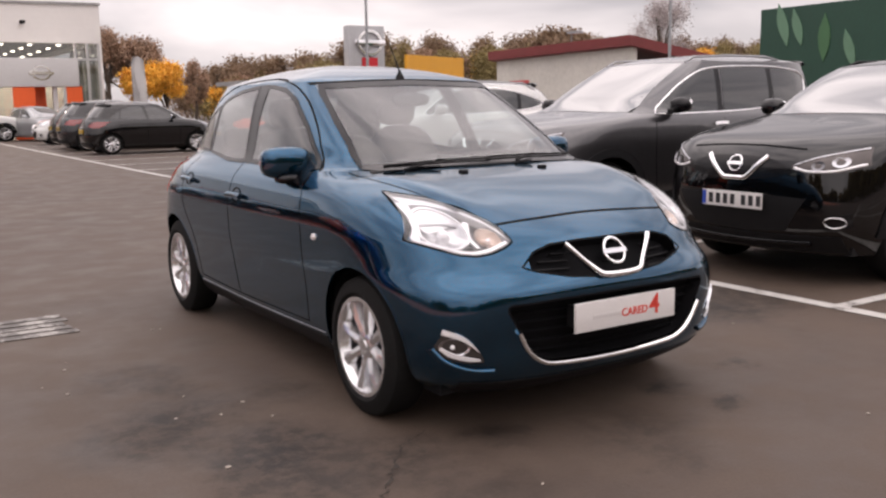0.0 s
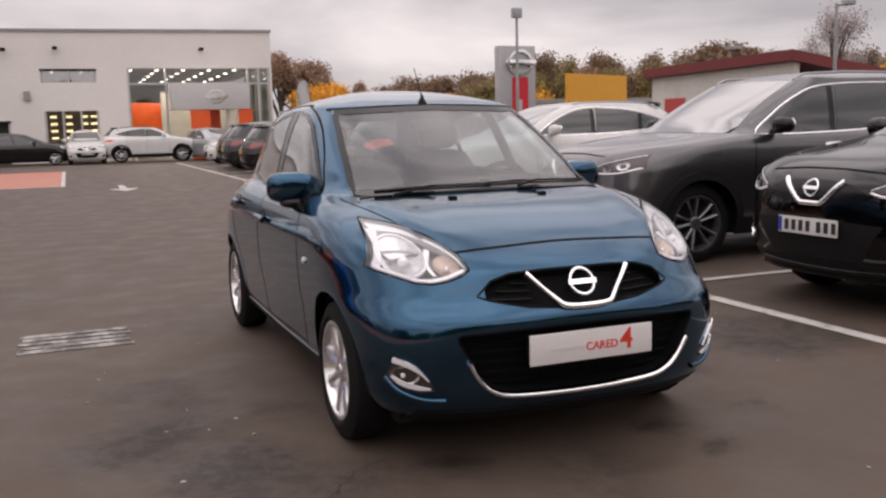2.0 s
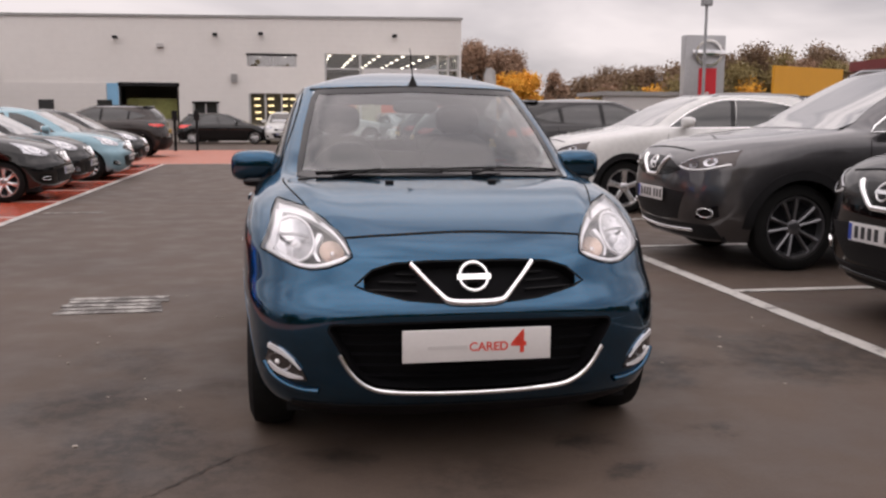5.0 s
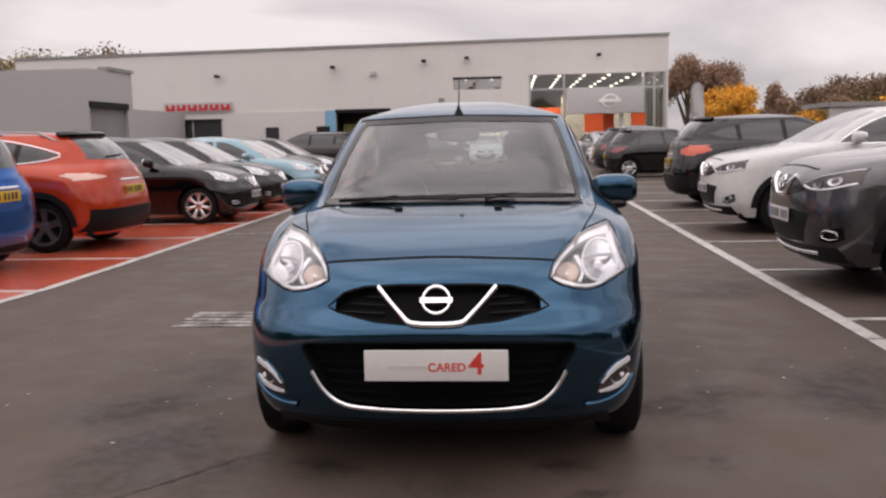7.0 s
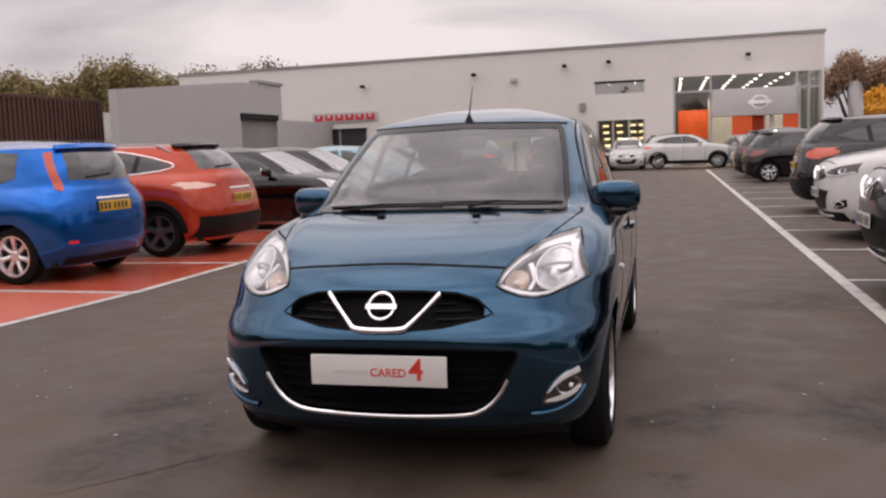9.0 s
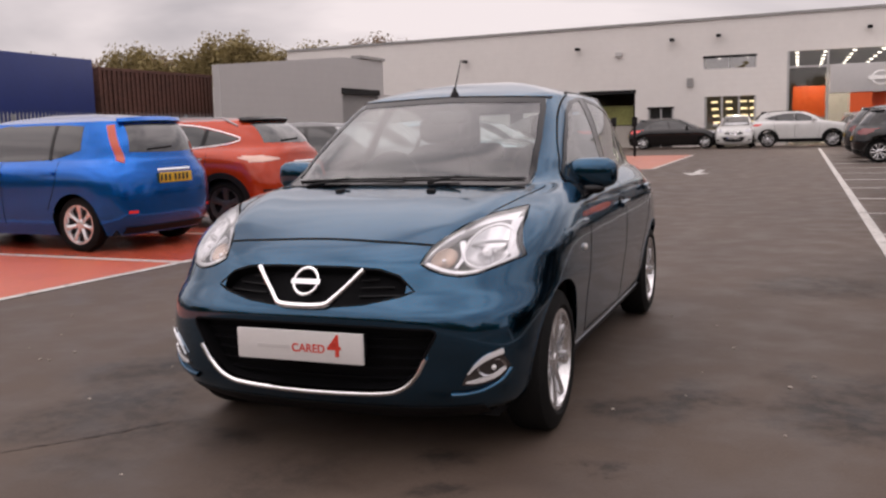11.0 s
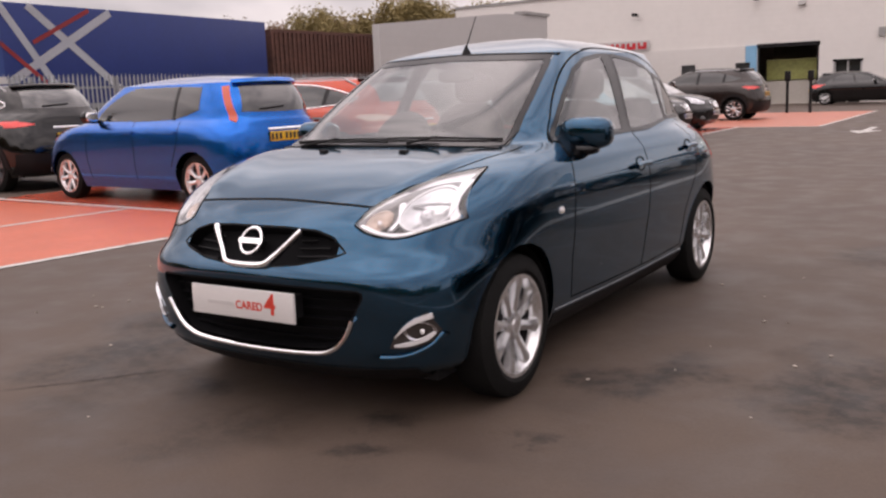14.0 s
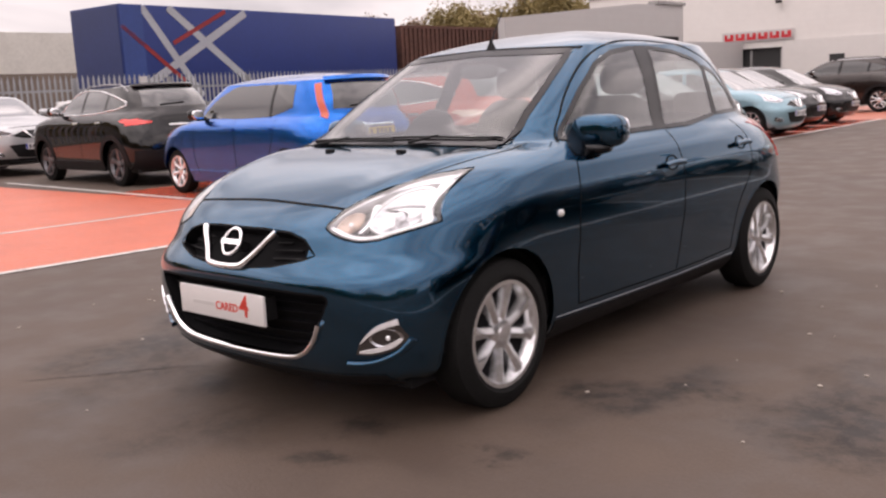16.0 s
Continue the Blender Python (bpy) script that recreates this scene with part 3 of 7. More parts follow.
def wheel_meshes(radius, width, rim_mat, spokes, detail=44):
    """Tyre, rim and hub of one wheel, its outside towards +x."""
    rr = radius * 0.70
    h = width / 2
    tyre = lathe([(-h * 0.80, rr), (-h, rr + 0.02), (-h * 0.98, radius - 0.045), (-h * 0.78, radius - 0.008), (-h * 0.5, radius), (h * 0.5, radius),
                  (h * 0.78, radius - 0.008), (h * 0.98, radius - 0.045), (h, rr + 0.02), (h * 0.80, rr)], detail, "x", False)
    rim = lathe([(h * 0.74, rr + 0.006), (h * 0.92, rr + 0.004), (h * 0.92, rr - 0.012), (h * 0.66, rr - 0.022), (h * 0.40, rr - 0.034), (h * 0.30, rr - 0.034), (-h * 0.8, rr + 0.004)], detail, "x", False)
    hub = lathe([(-h * 0.7, rr - 0.02), (h * 0.42, rr - 0.033), (h * 0.40, 0.09), (h * 0.44, 0.08)], 32)
    disc = bmesh.new()
    for ang, wid in spokes:
        vs = []
        for k, (rad, half, out, deep) in enumerate(((0.035, wid * 1.05, h * 0.62, h * 0.36), (rr * 0.55, wid * 0.95, h * 0.74, h * 0.38), (rr - 0.030, wid * 1.25, h * 0.80, h * 0.40), (rr - 0.010, wid * 1.7, h * 0.80, h * 0.40))):
            ring = []
            for sx, sy in ((deep, -1.1), (out - 0.004, -0.85), (out + 0.005, 0), (out - 0.004, 0.85), (deep, 1.1)):
                p = Vector((sx, sy * half, rad))
                ring.append(disc.verts.new(Matrix.Rotation(ang, 3, "X") @ p))
            vs.append(ring)
        for r0, r1 in zip(vs, vs[1:]):
            for i in range(5):
                disc.faces.new((r0[i], r0[(i + 1) % 5], r1[(i + 1) % 5], r1[i]))
        disc.faces.new(vs[-1])
    cap = lathe([(h * 0.2, 0.066), (h * 0.62, 0.064), (h * 0.70, 0.05), (h * 0.72, 0.028), (h * 0.76, 0.026), (h * 0.77, 0.0001)], 24)
    tmp = bpy.data.meshes.new("cap")
    cap.to_mesh(tmp)
    disc.from_mesh(tmp)
    cap.free()
    bpy.data.meshes.remove(tmp)
    tmp = bpy.data.meshes.new("barrel")
    rim.to_mesh(tmp)
    disc.from_mesh(tmp)
    rim.free()
    bpy.data.meshes.remove(tmp)
    bmesh.ops.recalc_face_normals(disc, faces=disc.faces)
    out = []
    for nm, bm, mt in (("tyre", tyre, rubber), ("rim", disc, rim_mat), ("wheel", hub, seam)):
        me = bpy.data.meshes.new(nm)
        bm.to_mesh(me)
        bm.free()
        me.materials.append(mt)
        smooth(me, 35)
        out.append(me)
    return out


def add_wheels(car, shell, radius, width, face, rim_mat, spokes):
    tyre, rim, hub = wheel_meshes(radius, width, rim_mat, spokes)
    for wy, _ in shell.wheels:
        for side in (1, -1):
            w = new("wheel", hub)
            w.parent = car
            w.matrix_local = pose(side * (face - width / 2), wy, radius, 0, 0, 0 if side > 0 else 180)
            for nm, me in (("tyre", tyre), ("rim", rim)):
                o = new(nm, me)
                o.parent = w


def text_mesh(words, size, depth=0.001, bold=0.0):
    cu = bpy.data.curves.new("words", "FONT")
    cu.offset = size * bold
    cu.body, cu.size, cu.extrude, cu.align_x, cu.align_y = words, size, depth, "CENTER", "CENTER"
    tmp = bpy.data.objects.new("words", cu)
    scene.collection.objects.link(tmp)
    me = bpy.data.meshes.new_from_object(tmp.evaluated_get(bpy.context.evaluated_depsgraph_get()))
    bpy.data.objects.remove(tmp)
    bm = bmesh.new()
    bm.from_mesh(me)
    bpy.data.meshes.remove(me)
    return bm


TWIN5 = [(2 * math.pi * k / 5 + s * 0.25 + 0.2, 0.014) for k in range(5) for s in (-1, 1)]
TWIN4 = [(2 * math.pi * k / 4 + s * 0.36 + 0.15, 0.0235) for k in range(4) for s in (-1, 1)]
PLAIN5 = [(2 * math.pi * k / 5, 0.036) for k in range(5)]
PLAIN7 = [(2 * math.pi * k / 7, 0.026) for k in range(7)]


def plate_part(car, at, face, m_plate, bars=7, label="plate with dark bars"):
    """A number plate as a plain board with bars; face: -1 front, 1 rear."""
    x, y, z = at
    p = part("number_plate", boxes((x - 0.26, x + 0.26, y - 0.006, y + 0.006, z - 0.056, z + 0.056), bevel=0.003), m_plate, car, label)
    for k in range(bars):
        cx = x - 0.20 + k * 0.064 + (0.03 if k > 3 else 0)
        part("bar", boxes((cx, cx + 0.038, y + face * 0.006 - 0.001, y + face * 0.006 + 0.001, z - 0.036, z + 0.036)), ink, p, flat=True)
    if face < 0:
        part("country_band", boxes((x - 0.259, x - 0.225, y + face * 0.006 - 0.001, y + face * 0.006 + 0.001, z - 0.05, z + 0.05)), plate_blue, p, flat=True)
    return p


def badge_part(car, shell, c, r, mode="front", off=0.012, thick=0.012):
    """A chrome ring with a bar across."""
    ring = [(c[0] + r * math.cos(2 * math.pi * k / 16), c[1] + r * 0.92 * math.sin(2 * math.pi * k / 16)) for k in range(16)]
    bm = shell.strip(ring, r * 0.21, mode, 32, off, thick, True, True, None, 0.004)
    shell.strip([(c[0] - r * 1.2, c[1]), (c[0] + r * 1.2, c[1])], r * 0.36, mode, 4, off + 0.004, thick, False, False, bm)
    return part("badge", bm, chrome, car, "chrome ring badge")


def make_car(name, label, group, shell, m, coat, cowl=(1.0, -1.02), hood_z=0.80, radius=0.292, width=0.185, rim_mat=alloy, spokes=TWIN5,
             cladding=False, rails=False, tail=red_lens, tall_tail=False, trim=None, handle=None, pane=None, rear_plate=True, low=False, panes=None):
    """A parked car with the parts that all of them share, on the ground at m."""
    pane = pane or tinted
    car = thing(name, label, "car", group, m)
    go = warp_for(shell, cowl[0], cowl[1], hood_z)

    def W(pts, mode):
        return [go(p, mode) for p in pts]

    part("body", shell.body(26, 36, 0.035, 0.010), coat, car)
    b0 = shell.at(0.3)
    (fa, fz), (ra, _) = shell.wheels
    part("underbody", boxes((-b0[2] + 0.10, b0[2] - 0.10, b0[0] + 0.20, b0[1] - 0.20, shell.bottom + 0.0, shell.bottom + 0.24), (-0.52, 0.52, b0[0] + 0.25, b0[1] - 0.25, shell.bottom, 0.62)), black_plastic, car)
    add_wheels(car, shell, radius, width, b0[2] - 0.005, rim_mat, spokes)
    part("windscreen", shell.patch(W([(-0.635, 0.99), (0, 1.003), (0.635, 0.99)], "front"), W([(-0.515, 1.38), (0, 1.395), (0.515, 1.38)], "front"), "front", 18, 8, 0.003, 0.006), screen_glass, car)
    part("rear_window", shell.patch(W([(-0.50, 1.06), (0, 1.05), (0.50, 1.06)], "rear"), W([(-0.43, 1.36), (0, 1.37), (0.43, 1.36)], "rear"), "rear", 14, 6, 0.003, 0.006), rear_glass, car)
    part("spoiler", shell.patch(W([(-0.47, 1.365), (0, 1.375), (0.47, 1.365)], "rear"), W([(-0.47, 1.395), (0, 1.40), (0.47, 1.395)], "rear"), "rear", 12, 2, 0.05, 0.055), coat if not rails else gloss_black, car)
    for side in ("left", "right"):
        s = 1 if side == "left" else -1
        if panes:
            for nm, (lo, hi) in zip(("front_side_window", "rear_side_window", "quarter_window"), panes):
                part(nm, shell.patch(lo, hi, side, 14, 6, 0.003, 0.006), pane, car)
            for y0, z1, z2 in ((panes[0][0][-1][0] + 0.035, panes[0][0][-1][1], panes[0][1][-1][1]), (panes[1][0][-1][0] + 0.02, panes[1][0][-1][1], panes[2][1][0][1])):
                part("pillar_trim", shell.strip([(y0 - 0.02, z1 - 0.005), (y0 + 0.02, z2)], 0.07, side, 6, 0.0035, 0.006), gloss_black, car)
        else:
            part("front_side_window", shell.patch(W([(-0.64, 0.992), (-0.2, 0.985), (0.14, 0.983)], side), W([(-0.64, 1.0), (-0.42, 1.16), (-0.18, 1.285), (0.04, 1.362), (0.22, 1.383)], side), side, 14, 6, 0.003, 0.006), pane, car)
        if tall_tail:
            part("rear_side_window", shell.patch([(0.17, 1.0), (0.6, 1.005), (1.02, 1.025), (1.38, 1.115)], [(0.24, 1.395), (0.7, 1.398), (1.1, 1.392), (1.37, 1.375)], side, 16, 6, 0.003, 0.006), pane, car)
            part("rear_door_pillar", shell.strip([(0.95, 1.01), (0.98, 1.39)], 0.05, side, 6, 0.006, 0.006), gloss_black, car)
        elif not panes:
            part("rear_side_window", shell.patch(W([(0.20, 0.983), (0.6, 0.985), (0.94, 1.0)], side), W([(0.30, 1.383), (0.5, 1.37), (0.75, 1.315), (0.88, 1.26)], side), side, 14, 6, 0.003, 0.006), pane, car)
            part("quarter_window", shell.patch(W([(0.98, 1.005), (1.2, 1.025)], side), W([(0.92, 1.24), (1.06, 1.15), (1.2, 1.035)], side), side, 8, 3, 0.003, 0.006), pane, car)
        if trim:
            loop = panes[3] if panes else W([(-0.68, 0.985), (-0.42, 1.175), (-0.18, 1.30), (0.04, 1.378), (0.22, 1.397), (0.5, 1.385), (0.78, 1.315), (1.0, 1.19), (1.24, 1.02), (1.0, 0.99), (0.4, 0.973), (-0.2, 0.975)], side)
            part("window_trim", shell.strip(loop, 0.015, side, 54, 0.004, 0.008, True, True, None, 0.005), trim, car, "bright window trim")
        if low:
            hl = part("headlight", shell.patch(W([(s * 0.40, 0.674), (s * 0.50, 0.650), (s * 0.64, 0.655), (s * 0.755, 0.695)], "front"), W([(s * 0.40, 0.690), (s * 0.52, 0.738), (s * 0.62, 0.768), (s * 0.735, 0.796)], "front"), "front", 16, 6, 0.004, 0.01), lamp_dark, car)
            part("light_bar", shell.strip(W([(s * 0.415, 0.678), (s * 0.50, 0.659), (s * 0.63, 0.664), (s * 0.742, 0.70)], "front"), 0.016, "front", 18, 0.007, 0.008, True, False, None, 0.004), lamp_bright, hl)
            part("upper_frame", shell.strip(W([(s * 0.415, 0.692), (s * 0.52, 0.732), (s * 0.62, 0.760), (s * 0.727, 0.788)], "front"), 0.010, "front", 18, 0.007, 0.008, True, False, None, 0.003), lamp_shell, hl)
            bowls = ((0.545, 0.690, 0.030, fog_shell), (0.645, 0.712, 0.034, lamp_shell))
        else:
            hl = part("headlight", shell.patch(W([(s * 0.44, 0.75), (s * 0.52, 0.712), (s * 0.64, 0.715), (s * 0.745, 0.755)], "front"), W([(s * 0.44, 0.755), (s * 0.52, 0.83), (s * 0.60, 0.88), (s * 0.70, 0.91)], "front"), "front", 14, 6, 0.004, 0.01), lamp_shell, car)
            bowls = ((0.54, 0.765, 0.040, lamp_shell), (0.63, 0.800, 0.058, reflector))
        for cx, cz, cr, cm in bowls:
            part("projector", shell.dish(go((s * cx, cz), "front"), cr * 1.25, cr, 0.012, "front", 0.012, 18, 4), cm, hl)
        part("fog_lamp", shell.patch(W([(s * 0.57, 0.325), (s * 0.65, 0.315), (s * 0.72, 0.345)], "front"), W([(s * 0.57, 0.335), (s * 0.65, 0.40), (s * 0.72, 0.42)], "front"), "front", 8, 4, 0.004, 0.01), gloss_black, car)
        ring = W([(s * (0.645 + 0.050 * math.cos(2 * math.pi * k / 14)), 0.367 + 0.030 * math.sin(2 * math.pi * k / 14)) for k in range(14)], "front")
        part("fog_ring", shell.strip(ring, 0.0065, "front", 28, 0.008, 0.008, True, True, None, 0.005), chrome, car)
        if tall_tail:
            part("tail_light", shell.patch([(1.80, 1.00), (1.885, 0.97)], [(1.63, 1.375), (1.70, 1.385)], side, 5, 12, 0.006, 0.012), tail, car)
        elif low and tail is not orange_lens:
            part("tail_light", shell.patch(W([(s * 0.48, 0.822), (s * 0.62, 0.80), (s * 0.765, 0.79)], "rear"), W([(s * 0.48, 0.838), (s * 0.62, 0.868), (s * 0.755, 0.885)], "rear"), "rear", 10, 4, 0.006, 0.012), tail, car)
            part("tail_light_side", shell.patch(W([(1.42, 0.852), (1.54, 0.815), (1.68, 0.79)], side), W([(1.42, 0.860), (1.54, 0.874), (1.67, 0.885)], side), side, 10, 4, 0.006, 0.012), tail, car)
        else:
            part("tail_light", shell.patch(W([(s * 0.52, 0.80), (s * 0.66, 0.76), (s * 0.755, 0.76)], "rear"), W([(s * 0.52, 0.87), (s * 0.66, 0.92), (s * 0.745, 0.93)], "rear"), "rear", 8, 5, 0.006, 0.012), tail, car)
            part("tail_light_side", shell.patch(W([(1.36, 0.84), (1.50, 0.79), (1.68, 0.77)], side), W([(1.36, 0.87), (1.50, 0.92), (1.66, 0.925)], side), side, 8, 5, 0.006, 0.012), tail, car)
        mx = shell.X(go((-0.52, 0.98), side)[0], go((-0.52, 0.98), side)[1])
        my, mz = go((-0.52, 1.02), side)
        bm = bmesh.new()
        ellipsoid(bm, (s * (mx + 0.15), my, mz + 0.03), (0.105, 0.075, 0.075), 2.6)
        box(bm, min(s * mx, s * (mx + 0.12)), max(s * mx, s * (mx + 0.12)), my - 0.02, my + 0.03, mz - 0.05, mz - 0.005)
        mir = part("door_mirror", bm, handle or coat, car)
        bm = bmesh.new()
        ellipsoid(bm, (s * (mx + 0.15), my + 0.066, mz + 0.03), (0.085, 0.014, 0.06), 3.0)
        part("mirror_glass", bm, chrome, mir)
        for y0 in (0.10, 0.88):
            part("door_handle", shell.strip(W([(y0 - 0.09, 0.835), (y0, 0.842), (y0 + 0.09, 0.84)], side), 0.028, side, 8, 0.03, 0.02), trim or coat, car)
        for line in ([(-0.72, 0.95), (-0.74, 0.6), (-0.70, 0.28)], [(0.17, 0.98), (0.20, 0.6), (0.19, 0.28)], [(1.0, 0.98), (0.99, 0.75), (0.86, 0.45)]):
            part("door_gap", shell.strip(W(line, side), 0.008, side, 12, 0.0015, 0.004), seam, car)
        if cladding:
            part("sill_cladding", shell.patch([(fa + shell.arch, shell.bottom + 0.01), (ra - shell.arch, shell.bottom + 0.01)], [(fa + shell.arch, shell.bottom + 0.16), (ra - shell.arch, shell.bottom + 0.16)], side, 10, 3, 0.012, 0.012), black_plastic, car)
            for wy, wz in shell.wheels:
                arc = [(wy + (shell.arch + 0.035) * math.cos(math.pi * k / 12), wz + (shell.arch + 0.035) * math.sin(math.pi * k / 12)) for k in range(13)]
                part("arch_trim", shell.strip(arc, 0.075, side, 24, 0.012, 0.012), black_plastic, car)
        if rails:
            x = 0.60 * b0[2] / 0.89
            pts = [(s * x, y, shell.Z(x, y) + h) for y, h in ((-0.05, 0.0), (0.08, 0.03), (0.6, 0.04), (1.2, 0.035), (1.42, 0.0))]
            part("roof_rail", tube(pts, 0.013, 6), steel_rail if trim else black_plastic, car)
    part("grille", shell.patch(W([(-0.42, 0.652), (-0.25, 0.61), (0, 0.60), (0.25, 0.61), (0.42, 0.652)], "front"), W([(-0.42, 0.66), (-0.25, 0.725), (0, 0.74), (0.25, 0.725), (0.42, 0.66)], "front"), "front", 20, 4, 0.004, 0.008), gloss_black, car)
    part("grille_bar", shell.strip(W([(-0.23, 0.735), (-0.11, 0.625), (-0.08, 0.605), (0.08, 0.605), (0.11, 0.625), (0.23, 0.735)], "front"), 0.034, "front", 30, 0.012, 0.014, False, False, None, 0.012), chrome, car, "chrome v-shaped bar")
    badge_part(car, shell, go((0, 0.69), "front"), 0.055)
    part("lower_grille", shell.patch(W([(-0.36, 0.30), (0, 0.28), (0.36, 0.30)], "front"), W([(-0.50, 0.50), (0, 0.52), (0.50, 0.50)], "front"), "front", 16, 5, 0.003, 0.008), black_plastic, car)
    yb = shell.at(go((0, 0.47), "front")[1])[0]
    plate_part(car, (0, yb - 0.022, go((0, 0.47), "front")[1]), -1, plate_white)
    if rear_plate:
        zz = go((0, 0.76 if tall_tail else 0.66), "rear")[1]
        plate_part(car, (0, shell.at(zz)[1] + 0.014, zz), 1, plate_yellow)
    part("hood_gap", shell.strip(W([(-0.44, 0.785), (-0.2, 0.80), (0, 0.803), (0.2, 0.80), (0.44, 0.785)], "front"), 0.008, "front", 20, 0.0015, 0.004), seam, car)
    rb = (0.20, 0.46, 0.74) if cladding else (0.18, 0.25, 0.62) if tall_tail else (0.24, 0.36, 0.62)
    part("rear_bumper_trim", shell.patch(W([(-rb[2], rb[0]), (0, rb[0]), (rb[2], rb[0])], "rear"), W([(-rb[2], rb[1]), (0, rb[1]), (rb[2], rb[1])], "rear"), "rear", 20, 4, 0.008, 0.012), black_plastic, car)
    if tall_tail:
        for x in (0.60, -0.60):
            part("rear_reflector", shell.patch(W([(x - 0.05, 0.40), (x + 0.05, 0.40)], "rear"), W([(x - 0.05, 0.43), (x + 0.05, 0.43)], "rear"), "rear", 4, 2, 0.004, 0.006), red_lens, car)
    wiper = [shell.place(go((0.30 - 0.06 * k, 1.085 + 0.004 * k), "rear"), "rear", 0.014) for k in range(7)]
    part("rear_wiper", tube(wiper, 0.009, 6), black_plastic, car)
    tz = 0.845 if tall_tail else 0.775
    part("tailgate_bar", shell.strip(W([(-0.26, tz), (0.26, tz)], "rear"), 0.03, "rear", 8, 0.008, 0.01, True, False, None, 0.008), trim or chrome, car)
    if cladding:
        part("bumper_cladding", shell.patch(W([(-0.66, 0.18), (0, 0.18), (0.66, 0.18)], "front"), W([(-0.66, 0.28), (0, 0.27), (0.66, 0.28)], "front"), "front", 20, 4, 0.008, 0.012), black_plastic, car)
        part("skid_trim", shell.strip(W([(-0.50, 0.235), (0, 0.22), (0.50, 0.235)], "front"), 0.03, "front", 16, 0.012, 0.014, True, False, None, 0.012), chrome if trim else gloss_black, car)
    return car


# ---- the blue hatchback in the aisle ----
def hero():
    shell = Shell(SMALL_HATCH, 1.505, 0.50, ((-1.225, 0.292), (1.225, 0.292)), 0.332)
    car = thing("hatchback", "dark teal blue five-door hatchback on wet asphalt", "car")
    ws_poly = [(-0.585, 1.012), (0.585, 1.012), (0.545, 1.20), (0.495, 1.364), (-0.495, 1.364), (-0.545, 1.20)]
    rw_poly = [(-0.48, 1.08), (0.48, 1.08), (0.40, 1.345), (-0.40, 1.345)]
    half = [(0.09, 0.283), (0.28, 0.291), (0.36, 0.311), (0.41, 0.343), (0.462, 0.430), (0.505, 0.505), (0.512, 0.522), (0.498, 0.536), (0.3, 0.545), (0.09, 0.548)]
    lg_poly = [(-x, z) for x, z in half[::-1]] + half
    half = [(0.09, 0.609), (0.236, 0.621), (0.37, 0.648), (0.414, 0.664), (0.352, 0.716), (0.275, 0.738), (0.14, 0.745)]
    ug_poly = [(-x, z) for x, z in half[::-1]] + half
    fw = [(-0.665, 1.005), (-0.56, 1.088), (-0.436, 1.178), (-0.23, 1.302), (-0.06, 1.352), (0.168, 1.374), (0.135, 1.22), (0.075, 1.002)]
    rw = [(0.185, 1.0), (0.245, 1.20), (0.315, 1.374), (0.56, 1.354), (0.76, 1.314), (0.838, 1.278), (0.80, 1.13), (0.782, 1.03), (0.42, 1.0)]
    qw = [(0.822, 1.036), (0.872, 1.274), (1.0, 1.236), (1.13, 1.14), (1.195, 1.035)]
    lamp_low = [(0.420, 0.757), (0.455, 0.737), (0.505, 0.720), (0.56, 0.711), (0.61, 0.716), (0.67, 0.736), (0.743, 0.764)]
    lamp_high = [(0.420, 0.762), (0.437, 0.805), (0.475, 0.845), (0.525, 0.880), (0.58, 0.905), (0.64, 0.918), (0.684, 0.926)]
    lamp_poly = [(x, z) for x, z in lamp_low] + [(0.722, 0.80), (0.706, 0.85), (0.702, 0.89)] + lamp_high[::-1]
    holes = [("front", ws_poly), ("front", lg_poly), ("front", ug_poly), ("rear", rw_poly), ("front", lamp_poly), ("front", [(-x, z) for x, z in lamp_poly])]
    holes += [(side, p) for side in ("left", "right") for p in (fw, rw, qw)]
    skin = shell.body(64, 84, 0.015, 0.005, holes)
    # raised edges of the bonnet, from the lamps up to the screen pillars
    for v in skin.verts:
        x, y, z = abs(v.co.x), v.co.y, v.co.z
        if 0.838 < z < 1.0 and -1.72 < y < -1.0:
            line = 0.475 + 0.145 * (y + 1.62) / 0.6
            d = x - line
            rise = math.exp(-(d / 0.11) ** 2) if d < 0 else math.exp(-(d / 0.028) ** 2)
            v.co.z += 0.011 * rise * min(1.0, (z - 0.838) / 0.03) * min(1.0, max(0.0, (-1.0 - y) / 0.12))
    part("body", skin, teal, car)
    part("windscreen", shell.patch([(-0.605, 0.992), (0, 1.006), (0.605, 0.992)], [(-0.508, 1.378), (0, 1.395), (0.508, 1.378)], "front", 24, 12, 0.002, 0.004), clear_glass, car, "grey tinted windscreen")
    part("windscreen_seal", shell.strip([(-0.592, 1.0), (0, 1.014), (0.592, 1.0), (0.553, 1.19), (0.501, 1.368), (0, 1.385), (-0.501, 1.368), (-0.553, 1.19)], 0.026, "front", 60, 0.0045, 0.004, False, True), gloss_black, car)
    part("rear_window", shell.patch([(-0.50, 1.06), (0, 1.05), (0.50, 1.06)], [(-0.43, 1.36), (0, 1.37), (0.43, 1.36)], "rear", 18, 8, 0.003, 0.005), clear_glass, car)
    part("rear_window_seal", shell.strip([(-0.49, 1.07), (0, 1.06), (0.49, 1.07), (0.42, 1.35), (0, 1.36), (-0.42, 1.35)], 0.05, "rear", 48, 0.005, 0.005, False, True), gloss_black, car)
    part("roof_gap", shell.strip([(-0.525, 1.385), (0, 1.402), (0.525, 1.385)], 0.012, "front", 24, 0.002, 0.004), seam, car)
